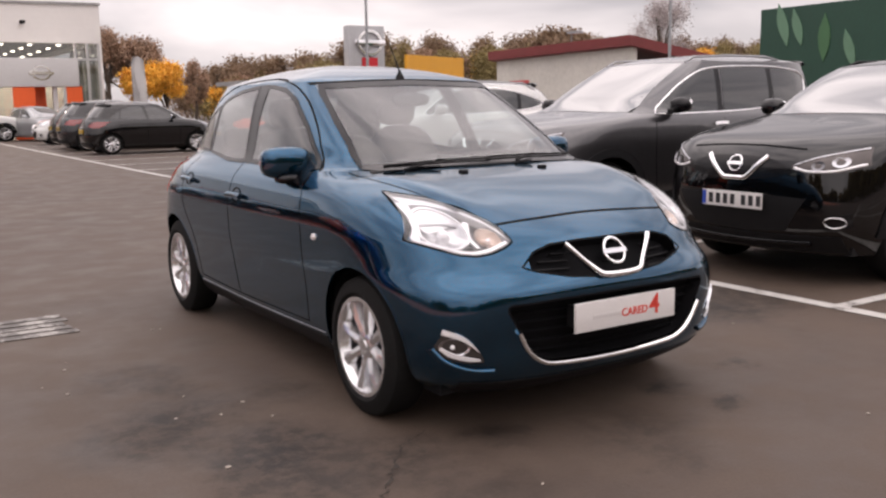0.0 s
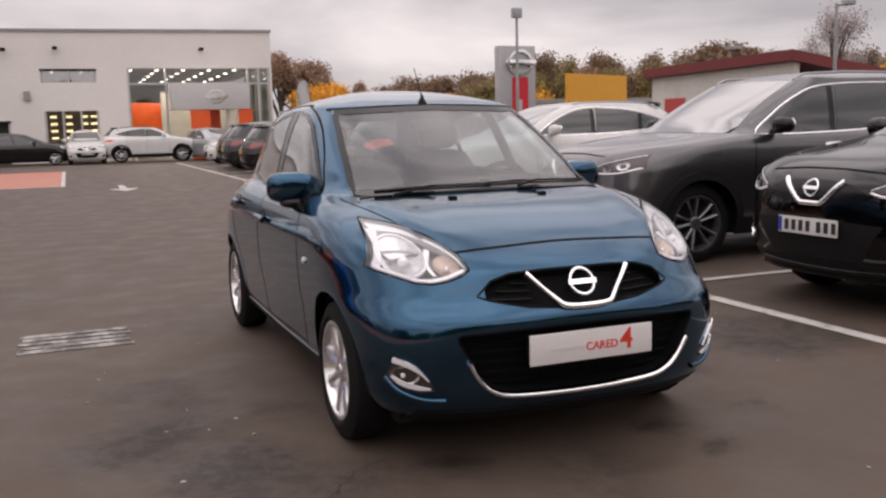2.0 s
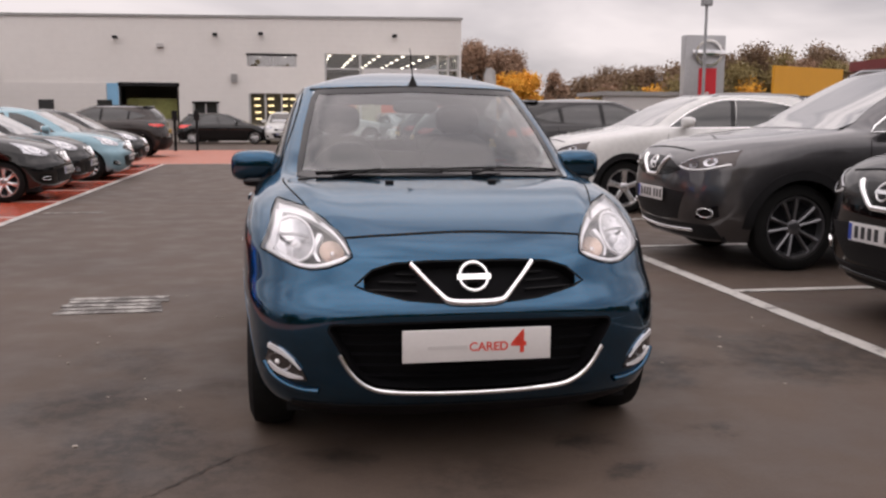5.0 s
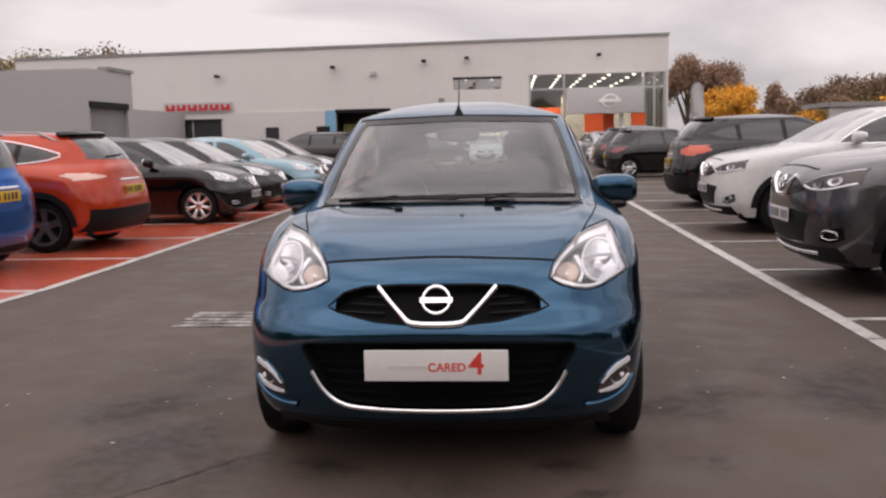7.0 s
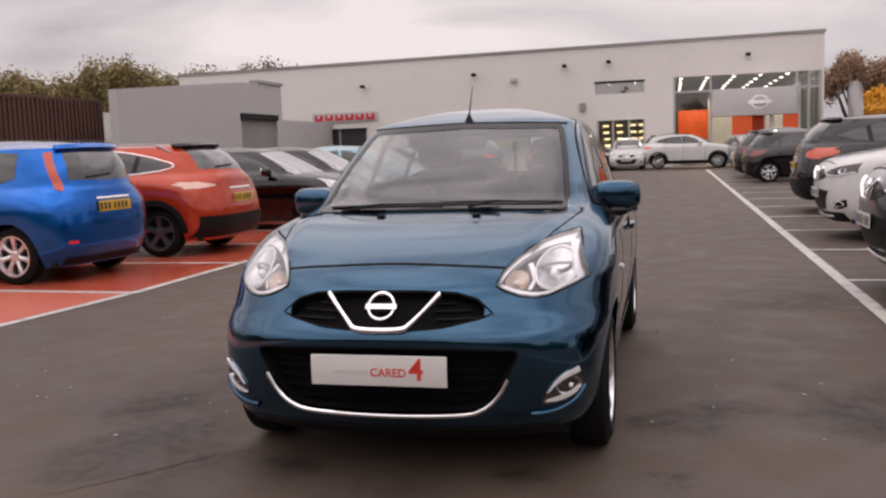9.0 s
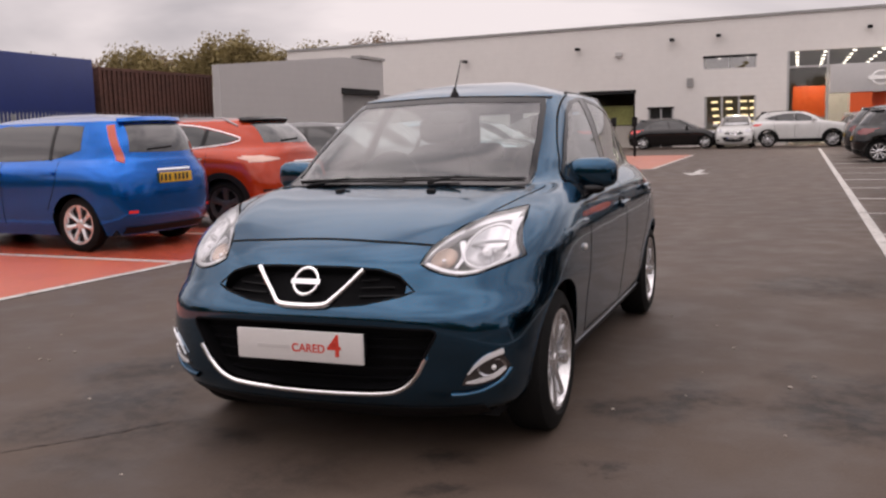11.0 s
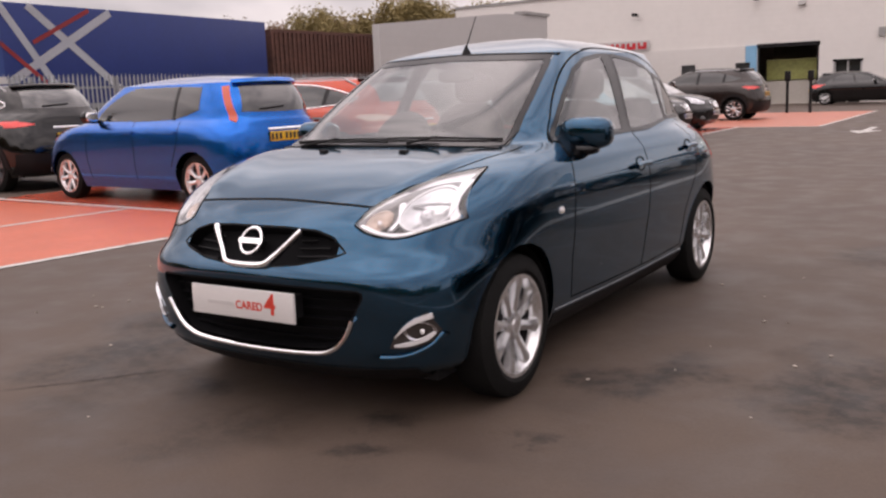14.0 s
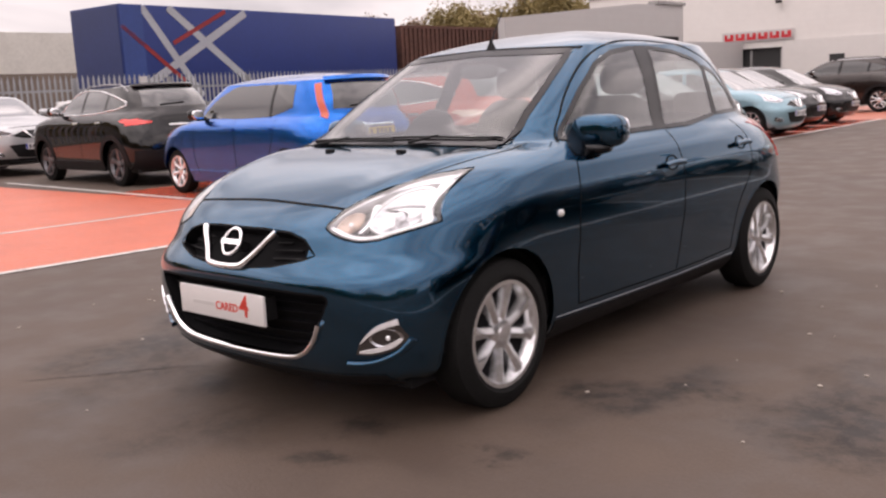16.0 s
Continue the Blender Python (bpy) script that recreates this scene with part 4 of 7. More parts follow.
    for side in ("left", "right"):
        s = 1 if side == "left" else -1
        part("front_side_window", shell.patch([(-0.70, 0.99), (-0.3, 0.988), (0.09, 0.988)], [(-0.69, 1.0), (-0.56, 1.10), (-0.436, 1.19), (-0.23, 1.315), (-0.06, 1.364), (0.182, 1.387)], side, 20, 8, 0.002, 0.004), clear_glass, car)
        part("rear_side_window", shell.patch([(0.17, 0.988), (0.43, 0.988), (0.79, 1.022)], [(0.30, 1.387), (0.56, 1.366), (0.76, 1.326), (0.85, 1.288)], side, 16, 8, 0.002, 0.004), clear_glass, car)
        part("quarter_window", shell.patch([(0.812, 1.026), (1.212, 1.026)], [(0.866, 1.288), (1.01, 1.248), (1.14, 1.15), (1.21, 1.032)], side, 12, 5, 0.002, 0.004), clear_glass, car)
        part("window_seal", shell.strip([(-0.69, 0.996), (-0.56, 1.094), (-0.436, 1.184), (-0.23, 1.308), (-0.06, 1.358), (0.176, 1.381), (0.14, 1.22), (0.08, 0.995), (-0.3, 0.995)], 0.020, side, 70, 0.0045, 0.004, False, True), gloss_black, car)
        part("window_seal", shell.strip([(0.178, 0.994), (0.24, 1.20), (0.308, 1.381), (0.56, 1.360), (0.76, 1.320), (0.845, 1.283), (0.806, 1.13), (0.786, 1.026), (0.43, 0.994)], 0.020, side, 70, 0.0045, 0.004, False, True), gloss_black, car)
        part("window_seal", shell.strip([(0.817, 1.031), (0.869, 1.281), (1.005, 1.242), (1.135, 1.145), (1.203, 1.031)], 0.020, side, 40, 0.0045, 0.004, False, True), gloss_black, car)
        part("pillar_trim", shell.patch([(0.085, 0.985), (0.172, 0.985)], [(0.188, 1.390), (0.30, 1.390)], side, 3, 10, 0.003, 0.004, False), gloss_black, car)
        part("door_frame_gap", shell.strip([(-0.72, 0.985), (-0.62, 1.085), (-0.50, 1.19), (-0.315, 1.31), (-0.10, 1.388), (0.20, 1.42), (0.52, 1.415), (0.80, 1.375), (1.02, 1.30), (1.18, 1.18), (1.26, 1.03)], 0.007, side, 60, 0.0015, 0.004), seam, car)
        part("mirror_base", shell.patch([(-0.70, 0.93), (-0.60, 0.925), (-0.56, 0.985)], [(-0.70, 0.955), (-0.655, 0.992), (-0.56, 1.045)], side, 6, 4, 0.006, 0.006), gloss_black, car)
        # headlight: sunken dark housing, bright frame, two bowls, clear cover
        low, high = [(s * x, z) for x, z in lamp_low], [(s * x, z) for x, z in lamp_high]
        rim = [(s * x, z) for x, z in lamp_poly]
        hl = part("headlight", shell.patch(low, high, "front", 24, 12, -0.050, 0.004), lamp_dark, car, "clear leaf-shaped headlight with chrome rim")
        part("housing_wall", shell.strip(rim, 0.006, "front", 90, 0.000, 0.054, False, True), lamp_bright, hl)
        part("rim_seal", shell.strip(rim, 0.010, "front", 90, 0.0012, 0.006, False, True), seam, hl)
        part("upper_frame", shell.patch([(s * 0.432, 0.768), (s * 0.462, 0.812), (s * 0.51, 0.848), (s * 0.57, 0.876), (s * 0.63, 0.889), (s * 0.675, 0.889)], [(s * 0.427, 0.768), (s * 0.445, 0.810), (s * 0.487, 0.848), (s * 0.538, 0.878), (s * 0.60, 0.904), (s * 0.680, 0.916)], "front", 24, 3, -0.006, 0.02), lamp_bright, hl)
        part("lower_frame", shell.patch([(s * 0.434, 0.755), (s * 0.51, 0.727), (s * 0.565, 0.717), (s * 0.61, 0.722), (s * 0.68, 0.746), (s * 0.728, 0.764)], [(s * 0.438, 0.764), (s * 0.512, 0.738), (s * 0.567, 0.729), (s * 0.61, 0.734), (s * 0.676, 0.757), (s * 0.722, 0.774)], "front", 24, 2, -0.006, 0.02), lamp_bright, hl)
        part("outer_frame", shell.patch([(s * 0.732, 0.770), (s * 0.713, 0.80), (s * 0.698, 0.845), (s * 0.694, 0.90)], [(s * 0.708, 0.764), (s * 0.694, 0.79), (s * 0.683, 0.835), (s * 0.66, 0.893)], "front", 12, 3, -0.007, 0.02), lamp_bright, hl)
        part("reflector_bowl", shell.dish((s * 0.628, 0.808), 0.076, 0.072, 0.040, "front", -0.010), reflector, hl)
        ring = [(s * 0.628 + 0.076 * math.cos(2 * math.pi * k / 18), 0.808 + 0.072 * math.sin(2 * math.pi * k / 18)) for k in range(18)]
        part("lamp_ring", shell.strip(ring, 0.007, "front", 44, -0.008, 0.006, True, True, None, 0.004), lamp_bright, hl)
        bm = bmesh.new()
        ellipsoid(bm, shell.place((s * 0.628, 0.806), "front", -0.034), (0.019, 0.024, 0.019), 2.0, 18, 10)
        part("bulb_shield", bm, lamp_bright, hl)
        part("cut_off_bar", shell.strip([(s * 0.572, 0.826), (s * 0.628, 0.831), (s * 0.684, 0.826)], 0.007, "front", 10, -0.016, 0.006), frame_lamp, hl)
        part("indicator_bowl", shell.dish((s * 0.492, 0.776), 0.044, 0.036, 0.026, "front", -0.012), amber, hl)
        bm = bmesh.new()
        ellipsoid(bm, shell.place((s * 0.492, 0.776), "front", -0.026), (0.012, 0.014, 0.012), 2.0, 12, 6)
        part("indicator_bulb", bm, reflector, hl)
        part("divider", shell.patch([(s * 0.535, 0.745), (s * 0.548, 0.785), (s * 0.520, 0.835)], [(s * 0.548, 0.745), (s * 0.563, 0.788), (s * 0.538, 0.838)], "front", 10, 2, -0.016, 0.02), lamp_bright, hl)
        part("cover", shell.patch(low, high, "front", 24, 12, 0.002, 0.003), lamp_glass, hl)
        # fog lamp in its pocket, with bright crescents above and below and a body-coloured blade under it
        fo = part("fog_lamp", shell.patch([(s * 0.584, 0.325), (s * 0.64, 0.324), (s * 0.70, 0.342), (s * 0.730, 0.385)], [(s * 0.586, 0.334), (s * 0.612, 0.382), (s * 0.655, 0.424), (s * 0.705, 0.456)], "front", 14, 6, 0.0035, 0.008), lamp_dark, car, "chrome-edged fog lamp")
        part("fog_bezel", shell.patch([(s * 0.606, 0.368), (s * 0.640, 0.400), (s * 0.675, 0.421), (s * 0.714, 0.434)], [(s * 0.603, 0.368), (s * 0.632, 0.405), (s * 0.668, 0.435), (s * 0.712, 0.452)], "front", 14, 3, 0.010, 0.010), lamp_bright, fo)
        part("fog_bezel", shell.patch([(s * 0.596, 0.334), (s * 0.64, 0.334), (s * 0.69, 0.350), (s * 0.716, 0.376)], [(s * 0.600, 0.340), (s * 0.64, 0.349), (s * 0.68, 0.362), (s * 0.712, 0.382)], "front", 14, 3, 0.010, 0.010), lamp_bright, fo)
        part("fog_glass", shell.dish((s * 0.676, 0.388), 0.043, 0.036, 0.012, "front", 0.0075, 20, 5), lamp_shell, fo)
        bm = bmesh.new()
        ellipsoid(bm, shell.place((s * 0.684, 0.386), "front", 0.004), (0.010, 0.008, 0.010), 2.0, 14, 8)
        part("fog_bulb", bm, lamp_bright, fo)
        part("fog_lip", shell.strip([(s * 0.545, 0.288), (s * 0.60, 0.290), (s * 0.655, 0.303), (s * 0.705, 0.332), (s * 0.735, 0.372)], 0.020, "front", 24, 0.004, 0.012, True, False, None, 0.012), teal, car)
        # door furniture
        for line in ([(-0.70, 0.965), (-0.735, 0.75), (-0.73, 0.5), (-0.70, 0.30)], [(0.165, 0.98), (0.20, 0.75), (0.205, 0.5), (0.19, 0.29)],
                     [(0.965, 0.985), (1.0, 0.85), (0.98, 0.70), (0.87, 0.56), (0.83, 0.40), (0.82, 0.30)], [(-0.70, 0.30), (0.2, 0.285), (0.82, 0.295)]):
            part("door_gap", shell.strip(line, 0.006, side, 22, 0.0012, 0.004), seam, car)
        # Black band laid over the sill to stand in for under-car shade.
        part("sill_shade_band", shell.patch([(-0.87, 0.165), (0, 0.165), (0.87, 0.165)], [(-0.87, 0.262), (0, 0.247), (0.87, 0.252)], side, 24, 3, 0.003, 0.006), black_plastic, car)
        part("sill_strip", shell.strip([(-0.86, 0.275), (0, 0.258), (0.86, 0.262)], 0.0035, side, 24, 0.003, 0.005), sill_grey, car, "thin pale sill strip")
        for y0, z0 in ((0.075, 0.825), (0.875, 0.862)):
            cup = part("handle_cup", shell.dish((y0 + 0.005, z0 + 0.004), 0.058, 0.036, 0.010, side, 0.0035, 22, 5), seam, car)
            part("door_handle", shell.strip([(y0 - 0.095, z0 - 0.006), (y0 - 0.04, z0), (y0 + 0.04, z0 + 0.001), (y0 + 0.095, z0 - 0.003)], 0.024, side, 14, 0.022, 0.014, True, False, None, 0.010), teal, cup)
        bm = bmesh.new()
        ellipsoid(bm, shell.place((-0.885, 0.715), side, 0.002), (0.012, 0.020, 0.016), 2.0, 14, 8)
        part("side_repeater", bm, plate_white, car, "white round side repeater")
        # mirror
        bm = bmesh.new()
        ellipsoid(bm, (s * 0.792, -0.515, 1.018), (0.115, 0.085, 0.073), 3.3, 32, 18)
        for v in bm.verts:
            if v.co.y < -0.515:
                k = (abs(v.co.x) - 0.69) / 0.21
                v.co.y += 0.035 * max(0.0, k)
        mir = part("door_mirror", bm, teal, car)
        bm = bmesh.new()
        ellipsoid(bm, (s * 0.792, -0.432, 1.018), (0.098, 0.008, 0.060), 3.4, 24, 10)
        part("mirror_glass", bm, chrome, mir)
        bm = bmesh.new()
        ellipsoid(bm, (s * 0.765, -0.535, 0.945), (0.088, 0.062, 0.026), 3.0, 22, 10)
        part("mirror_foot", bm, gloss_black, mir)
        # rear lamps
        part("tail_light", shell.patch([(s * 0.60, 0.74), (s * 0.68, 0.72), (s * 0.76, 0.74)], [(s * 0.60, 0.93), (s * 0.66, 0.965), (s * 0.72, 0.96)], "rear", 8, 6, 0.005, 0.01), red_lens, car)
        part("tail_light_side", shell.patch([(1.52, 0.76), (1.62, 0.73), (1.73, 0.74)], [(1.50, 0.92), (1.56, 0.96), (1.65, 0.95)], side, 8, 6, 0.005, 0.01), red_lens, car)
        for wy in (-1.225, 1.225):
            arc = [(wy + 0.338 * math.cos(math.radians(a)), 0.292 + 0.338 * math.sin(math.radians(a))) for a in range(-8, 189, 7)]
            part("arch_lip", shell.strip(arc, 0.010, side, 40, 0.001, 0.02), teal, car)
            bm = bmesh.new()
            rows = []
            for a in range(0, 181, 10):
                c, sn = math.cos(math.radians(a)), math.sin(math.radians(a))
                rows.append([bm.verts.new((s * x, wy + r * c, 0.292 + r * sn)) for x, r in ((0.772, 0.328), (0.50, 0.335), (0.50, 0.02))])
            for r0, r1 in zip(rows, rows[1:]):
                bm.faces.new((r0[0], r1[0], r1[1], r0[1]))
                bm.faces.new((r0[1], r1[1], r1[2], r0[2]))
            part("wheel_liner", bm, black_plastic, car)
    # front
    part("upper_grille", shell.patch([(-0.44, 0.655), (-0.30, 0.615), (-0.13, 0.595), (0.13, 0.595), (0.30, 0.615), (0.44, 0.655)], [(-0.44, 0.668), (-0.33, 0.738), (-0.15, 0.760), (0.15, 0.760), (0.33, 0.738), (0.44, 0.668)], "front", 30, 6, -0.05, 0.004), seam, car, "black honeycomb upper grille")
    part("upper_surround", shell.strip(ug_poly, 0.007, "front", 110, 0.0008, 0.055, False, True), seam, car)
    for k in range(4):
        z0 = 0.632 + k * 0.026
        hw = 0.385 - abs(z0 - 0.662) * 2.4
        for sg in (1, -1):
            part("grille_slat", shell.strip([(sg * 0.20, z0), (sg * max(0.24, hw), z0 + 0.004)], 0.004, "front", 6, -0.03, 0.012), black_plastic, car)
    part("grille_bar", shell.strip([(-0.218, 0.732), (-0.118, 0.628), (-0.085, 0.610), (0, 0.606), (0.085, 0.610), (0.118, 0.628), (0.218, 0.732)], 0.019, "front", 40, 0.012, 0.014, True, False, None, 0.012), chrome, car, "chrome v-shaped bar")
    badge_part(car, shell, (0, 0.686), 0.050, "front", 0.020, 0.010)
    part("badge_mount", shell.strip([(-0.02, 0.686), (0.02, 0.686)], 0.03, "front", 4, 0.012, 0.06, False), black_plastic, car)
    part("lower_grille", shell.patch([(-0.44, 0.330), (-0.36, 0.278), (0, 0.262), (0.36, 0.278), (0.44, 0.330)], [(-0.56, 0.545), (-0.3, 0.558), (0, 0.562), (0.3, 0.558), (0.56, 0.545)], "front", 30, 8, -0.06, 0.004), seam, car, "black lower grille")
    part("lower_surround", shell.strip(lg_poly, 0.008, "front", 130, 0.0008, 0.065, False, True), seam, car)
    for k in range(5):
        z0 = 0.330 + k * 0.04
        part("mesh_bar", shell.strip([(-0.40 - k * 0.02, z0), (0, z0 - 0.006), (0.40 + k * 0.02, z0)], 0.005, "front", 20, -0.04, 0.02), seam, car)
    part("plate_bracket", boxes((-0.24, 0.24, -1.936, -1.87, 0.425, 0.51)), black_plastic, car)
    part("bumper_lip", shell.strip([(-0.470, 0.436), (-0.430, 0.366), (-0.372, 0.316), (-0.28, 0.294), (0, 0.284), (0.28, 0.294), (0.372, 0.316), (0.430, 0.366), (0.470, 0.436)], 0.019, "front", 60, 0.010, 0.014, True, False, None, 0.014), chrome, car, "curved chrome bumper strip")
    # Blackened lower edge, standing in for the shade where the bumper turns under.
    part("chin_shade_band", shell.patch([(-0.64, 0.168), (0, 0.168), (0.64, 0.168)], [(-0.64, 0.238), (0, 0.226), (0.64, 0.238)], "front", 28, 3, 0.004, 0.008), black_plastic, car)
    part("hood_gap", shell.strip([(-0.437, 0.815), (-0.30, 0.824), (0, 0.833), (0.30, 0.824), (0.437, 0.815)], 0.006, "front", 30, 0.0012, 0.004), seam, car)
    for sg in (1, -1):
        part("hood_gap", shell.strip([(sg * 0.525, -1.56), (sg * 0.59, -1.34), (sg * 0.635, -1.15), (sg * 0.66, -0.98), (sg * 0.66, -0.90)], 0.007, "top", 20, 0.0012, 0.004), seam, car)
        part("washer_jet", boxes((sg * 0.22 - 0.018, sg * 0.22 + 0.018, -1.16, -1.13, shell.Z(0.22, -1.145) - 0.004, shell.Z(0.22, -1.145) + 0.01), bevel=0.004), black_plastic, car)
    part("cowl", shell.patch([(-0.60, -1.00), (0, -1.045), (0.60, -1.00)], [(-0.58, -0.935), (0, -0.985), (0.58, -0.935)], "top", 20, 3, 0.004, 0.006), black_plastic, car)
    # sales plate
    sp = part("sales_plate", boxes((-0.262, 0.262, -1.948, -1.936, 0.411, 0.525), bevel=0.004), plate_white, car, "white sales plate with red lettering")
    for x0, x1, z0, z1 in ((-0.175, -0.035, 0.456, 0.470),):
        part("bar", boxes((x0, x1, -1.9495, -1.947, z0, z1)), ink_pale, sp, flat=True)
    for words, size, x, z in (("CARED", 0.043, 0.040, 0.461), ("4", 0.112, 0.147, 0.472)):
        o = part("lettering", text_mesh(words, size, 0.001, 0.018), ink_red, sp, flat=True)
        o.matrix_local = pose(x, -1.9485, z, 90, 0, 0)
    plate_part(car, (0, shell.at(0.66)[1] + 0.012, 0.70), 1, plate_yellow)
    # roof aerial and wipers
    bm = lathe([(0, 0.026), (0.012, 0.022), (0.035, 0.010), (0.05, 0.006)], 16, "z")
    aer = part("aerial", bm, black_plastic, car)
    za = shell.Z(0, -0.225)
    aer.matrix_local = pose(0, -0.225, za - 0.004)
    part("aerial_rod", tube([(0, 0, 0.035), (0, 0.055, 0.12), (0, 0.11, 0.20)], 0.0042, 8, 0.5), black_plastic, aer)
    for x0, x1, z0, z1 in ((-0.52, 0.03, 0.999, 1.010), (0.02, 0.57, 1.014, 1.006)):
        pts = [shell.place((x0 + (x1 - x0) * k / 8, z0 + (z1 - z0) * k / 8 + 0.006 * math.sin(math.pi * k / 8)), "front", 0.012) for k in range(9)]
        wi = part("wiper", tube(pts, 0.005, 6), black_plastic, car)
        part("wiper_arm", tube([pts[1 if x0 < 0 else 2] + Vector((0, -0.05, -0.02)), pts[4] + Vector((0, -0.012, 0.008))], 0.007, 6, 0.6), black_plastic, wi)
    # cabin
    part("underbody", boxes((-0.66, 0.66, -1.62, 1.66, 0.16, 0.30), (-0.49, 0.49, -1.66, 1.70, 0.17, 0.56)), black_plastic, car)
    part("cabin_floor", boxes((-0.70, 0.70, -0.95, 1.55, 0.30, 0.36)), cabin, car)
    bm = bmesh.new()
    ellipsoid(bm, (0, -0.66, 0.86), (0.66, 0.34, 0.13), 3.2, 28, 10)
    part("dashboard", bm, cabin, car)
    for s in (1, -1):
        part("door_card", boxes((min(s * 0.66, s * 0.72), max(s * 0.66, s * 0.72), -0.75, 1.25, 0.34, 0.955), bevel=0.01), cabin, car)
    st = part("steering_wheel", lathe([(-0.012, 0.172), (0.0, 0.186), (0.012, 0.172), (0.0, 0.160), (-0.012, 0.172)], 32, "y"), cabin, car)
    st.matrix_local = pose(-0.34, -0.36, 0.96, -24, 0, 0)
    for x in (-0.35, 0.35):
        bm = bmesh.new()
        ellipsoid(bm, (x, 0.10, 0.50), (0.25, 0.27, 0.10), 3.0, 20, 10)
        se = part("front_seat", bm, fabric, car)
        bm = bmesh.new()
        ellipsoid(bm, (x, 0.33, 0.83), (0.235, 0.085, 0.33), 3.0, 20, 12, Matrix.Translation((0, 0.33, 0.83)) @ Matrix.Rotation(radians(-14), 4, "X") @ Matrix.Translation((0, -0.33, -0.83)))
        part("seat_back", bm, fabric, se)
        bm = bmesh.new()
        ellipsoid(bm, (x, 0.44, 1.235), (0.125, 0.055, 0.085), 3.0, 18, 10)
        part("headrest", bm, fabric, se)
    bm = bmesh.new()
    ellipsoid(bm, (0, 0.98, 0.50), (0.60, 0.24, 0.11), 3.4, 24, 10)
    se = part("rear_seat", bm, fabric, car)
    bm = bmesh.new()
    ellipsoid(bm, (0, 1.25, 0.76), (0.60, 0.09, 0.27), 3.4, 24, 10)
    part("seat_back", bm, fabric, se)
    for x in (-0.33, 0.33):
        bm = bmesh.new()
        ellipsoid(bm, (x, 1.30, 1.07), (0.12, 0.045, 0.07), 3.0, 18, 10)
        part("headrest", bm, fabric, se)
    bm = bmesh.new()
    ellipsoid(bm, (0, -0.33, 1.30), (0.115, 0.02, 0.035), 3.0, 18, 8)
    part("rear_view_mirror", bm, cabin, car)
    add_wheels(car, shell, 0.292, 0.185, 0.808, alloy, TWIN4)
    return car


hero()


# ---- parked cars ----
def suv_shell(k=1.0, kz=1.0, kx=1.0):
    return Shell(scaled(SUV, kx, k, kz), 1.60 * kz, 0.45 * k, ((-1.325 * k, 0.345 * kz), (1.325 * k, 0.345 * kz)), 0.385 * kz)


def large_suv_shell():
    return Shell(LARGE_SUV, 1.755, 0.80, ((-1.352, 0.362), (1.352, 0.362)), 0.402)


def hatch_shell(k=1.0, kz=1.0, kx=1.0):
    return Shell(scaled(SMALL_HATCH, kx, k, kz), 1.505 * kz, 0.50 * k, ((-1.225 * k, 0.30), (1.225 * k, 0.30)), 0.335)


def tall_shell():
    return Shell(TALL, 1.525, 0.75, ((-1.30, 0.305), (1.34, 0.305)), 0.345)


def parked(kind, label, group, coat, x, y, turn, k=1.0, kz=1.0, **more):
    """x, y: the middle between the axles; turn: degrees, 0 faces -y, -90 faces -x, 90 faces +x."""
    m = pose(x, y, 0, 0, 0, turn)
    if kind == "large":
        return make_car("crossover", label, group, large_suv_shell(), m, coat, cowl=(1.17, -1.08), hood_z=1.0, radius=0.362, width=0.225,
                        cladding=True, rails=True, low=True, panes=LARGE_GLASS, **more)
    if kind == "suv":
        panes = tuple([tuple([[(y * k, z * kz) for y, z in line] for line in pair]) for pair in SUV_GLASS[:3]] + [[(y * k, z * kz) for y, z in SUV_GLASS[3]]])
        return make_car("crossover", label, group, suv_shell(k, kz), m, coat, cowl=(1.15 * kz, -1.08 * k), hood_z=0.95 * kz, radius=0.345 * kz, width=0.215,
                        cladding=True, rails=more.pop("rails", True), low=True, panes=panes, **more)
    if kind == "tall":
        return make_car("small_mpv", label, group, tall_shell(), m, coat, cowl=(1.02, -1.05), hood_z=0.83, radius=0.305, tall_tail=True, **more)
    return make_car("hatchback", label, group, hatch_shell(k, kz), m, coat, cowl=(1.0 * kz, -1.02 * k), hood_z=0.80 * kz, radius=0.30, **more)


R, L = "cars in the grey bays", "cars in the red bays"
parked("suv", "gloss black crossover nosed out of a white-lined bay", R, black_paint, 4.95, -0.15, -90, trim=None, rim_mat=dark_alloy, spokes=PLAIN5)
parked("large", "gunmetal grey large crossover with silver window trim", R, grey_paint, 4.80, 2.75, -90, trim=chrome, rim_mat=dark_alloy, spokes=TWIN5, handle=gloss_black)
parked("suv", "white crossover nosed out beside the grey one", R, white_paint, 5.02, 7.35, -90, trim=chrome, handle=white_paint, spokes=PLAIN5)
parked("suv", "black small crossover with orange tail lamps, reversed in", R, black_paint, 5.1, 11.75, 90, 0.95, 1.0, tail=orange_lens, rails=False)
parked("hatch", "black hatchback parked tail out", R, black_paint, 4.95, 23.3, 90, 1.0, tail=dull_red_lens)
parked("hatch", "dark grey hatchback parked tail out", R, dark_paint, 5.0, 26.4, 90, 1.06, 1.06, tail=dull_red_lens)
parked("hatch", "black estate parked tail out", R, black_paint, 5.3, 28.8, 90, 1.12, 1.05, tail=dull_red_lens)
parked("hatch", "white hatchback nosed out at the row's end", R, white_paint, 5.2, 33.0, -90, 1.0)
parked("hatch", "white hatchback in the far row", R, white_paint, 12.5, 27.0, -90, 1.0)
parked("suv", "silver crossover in the far row", R, silver_paint, 12.8, 30.0, -90, 1.0)
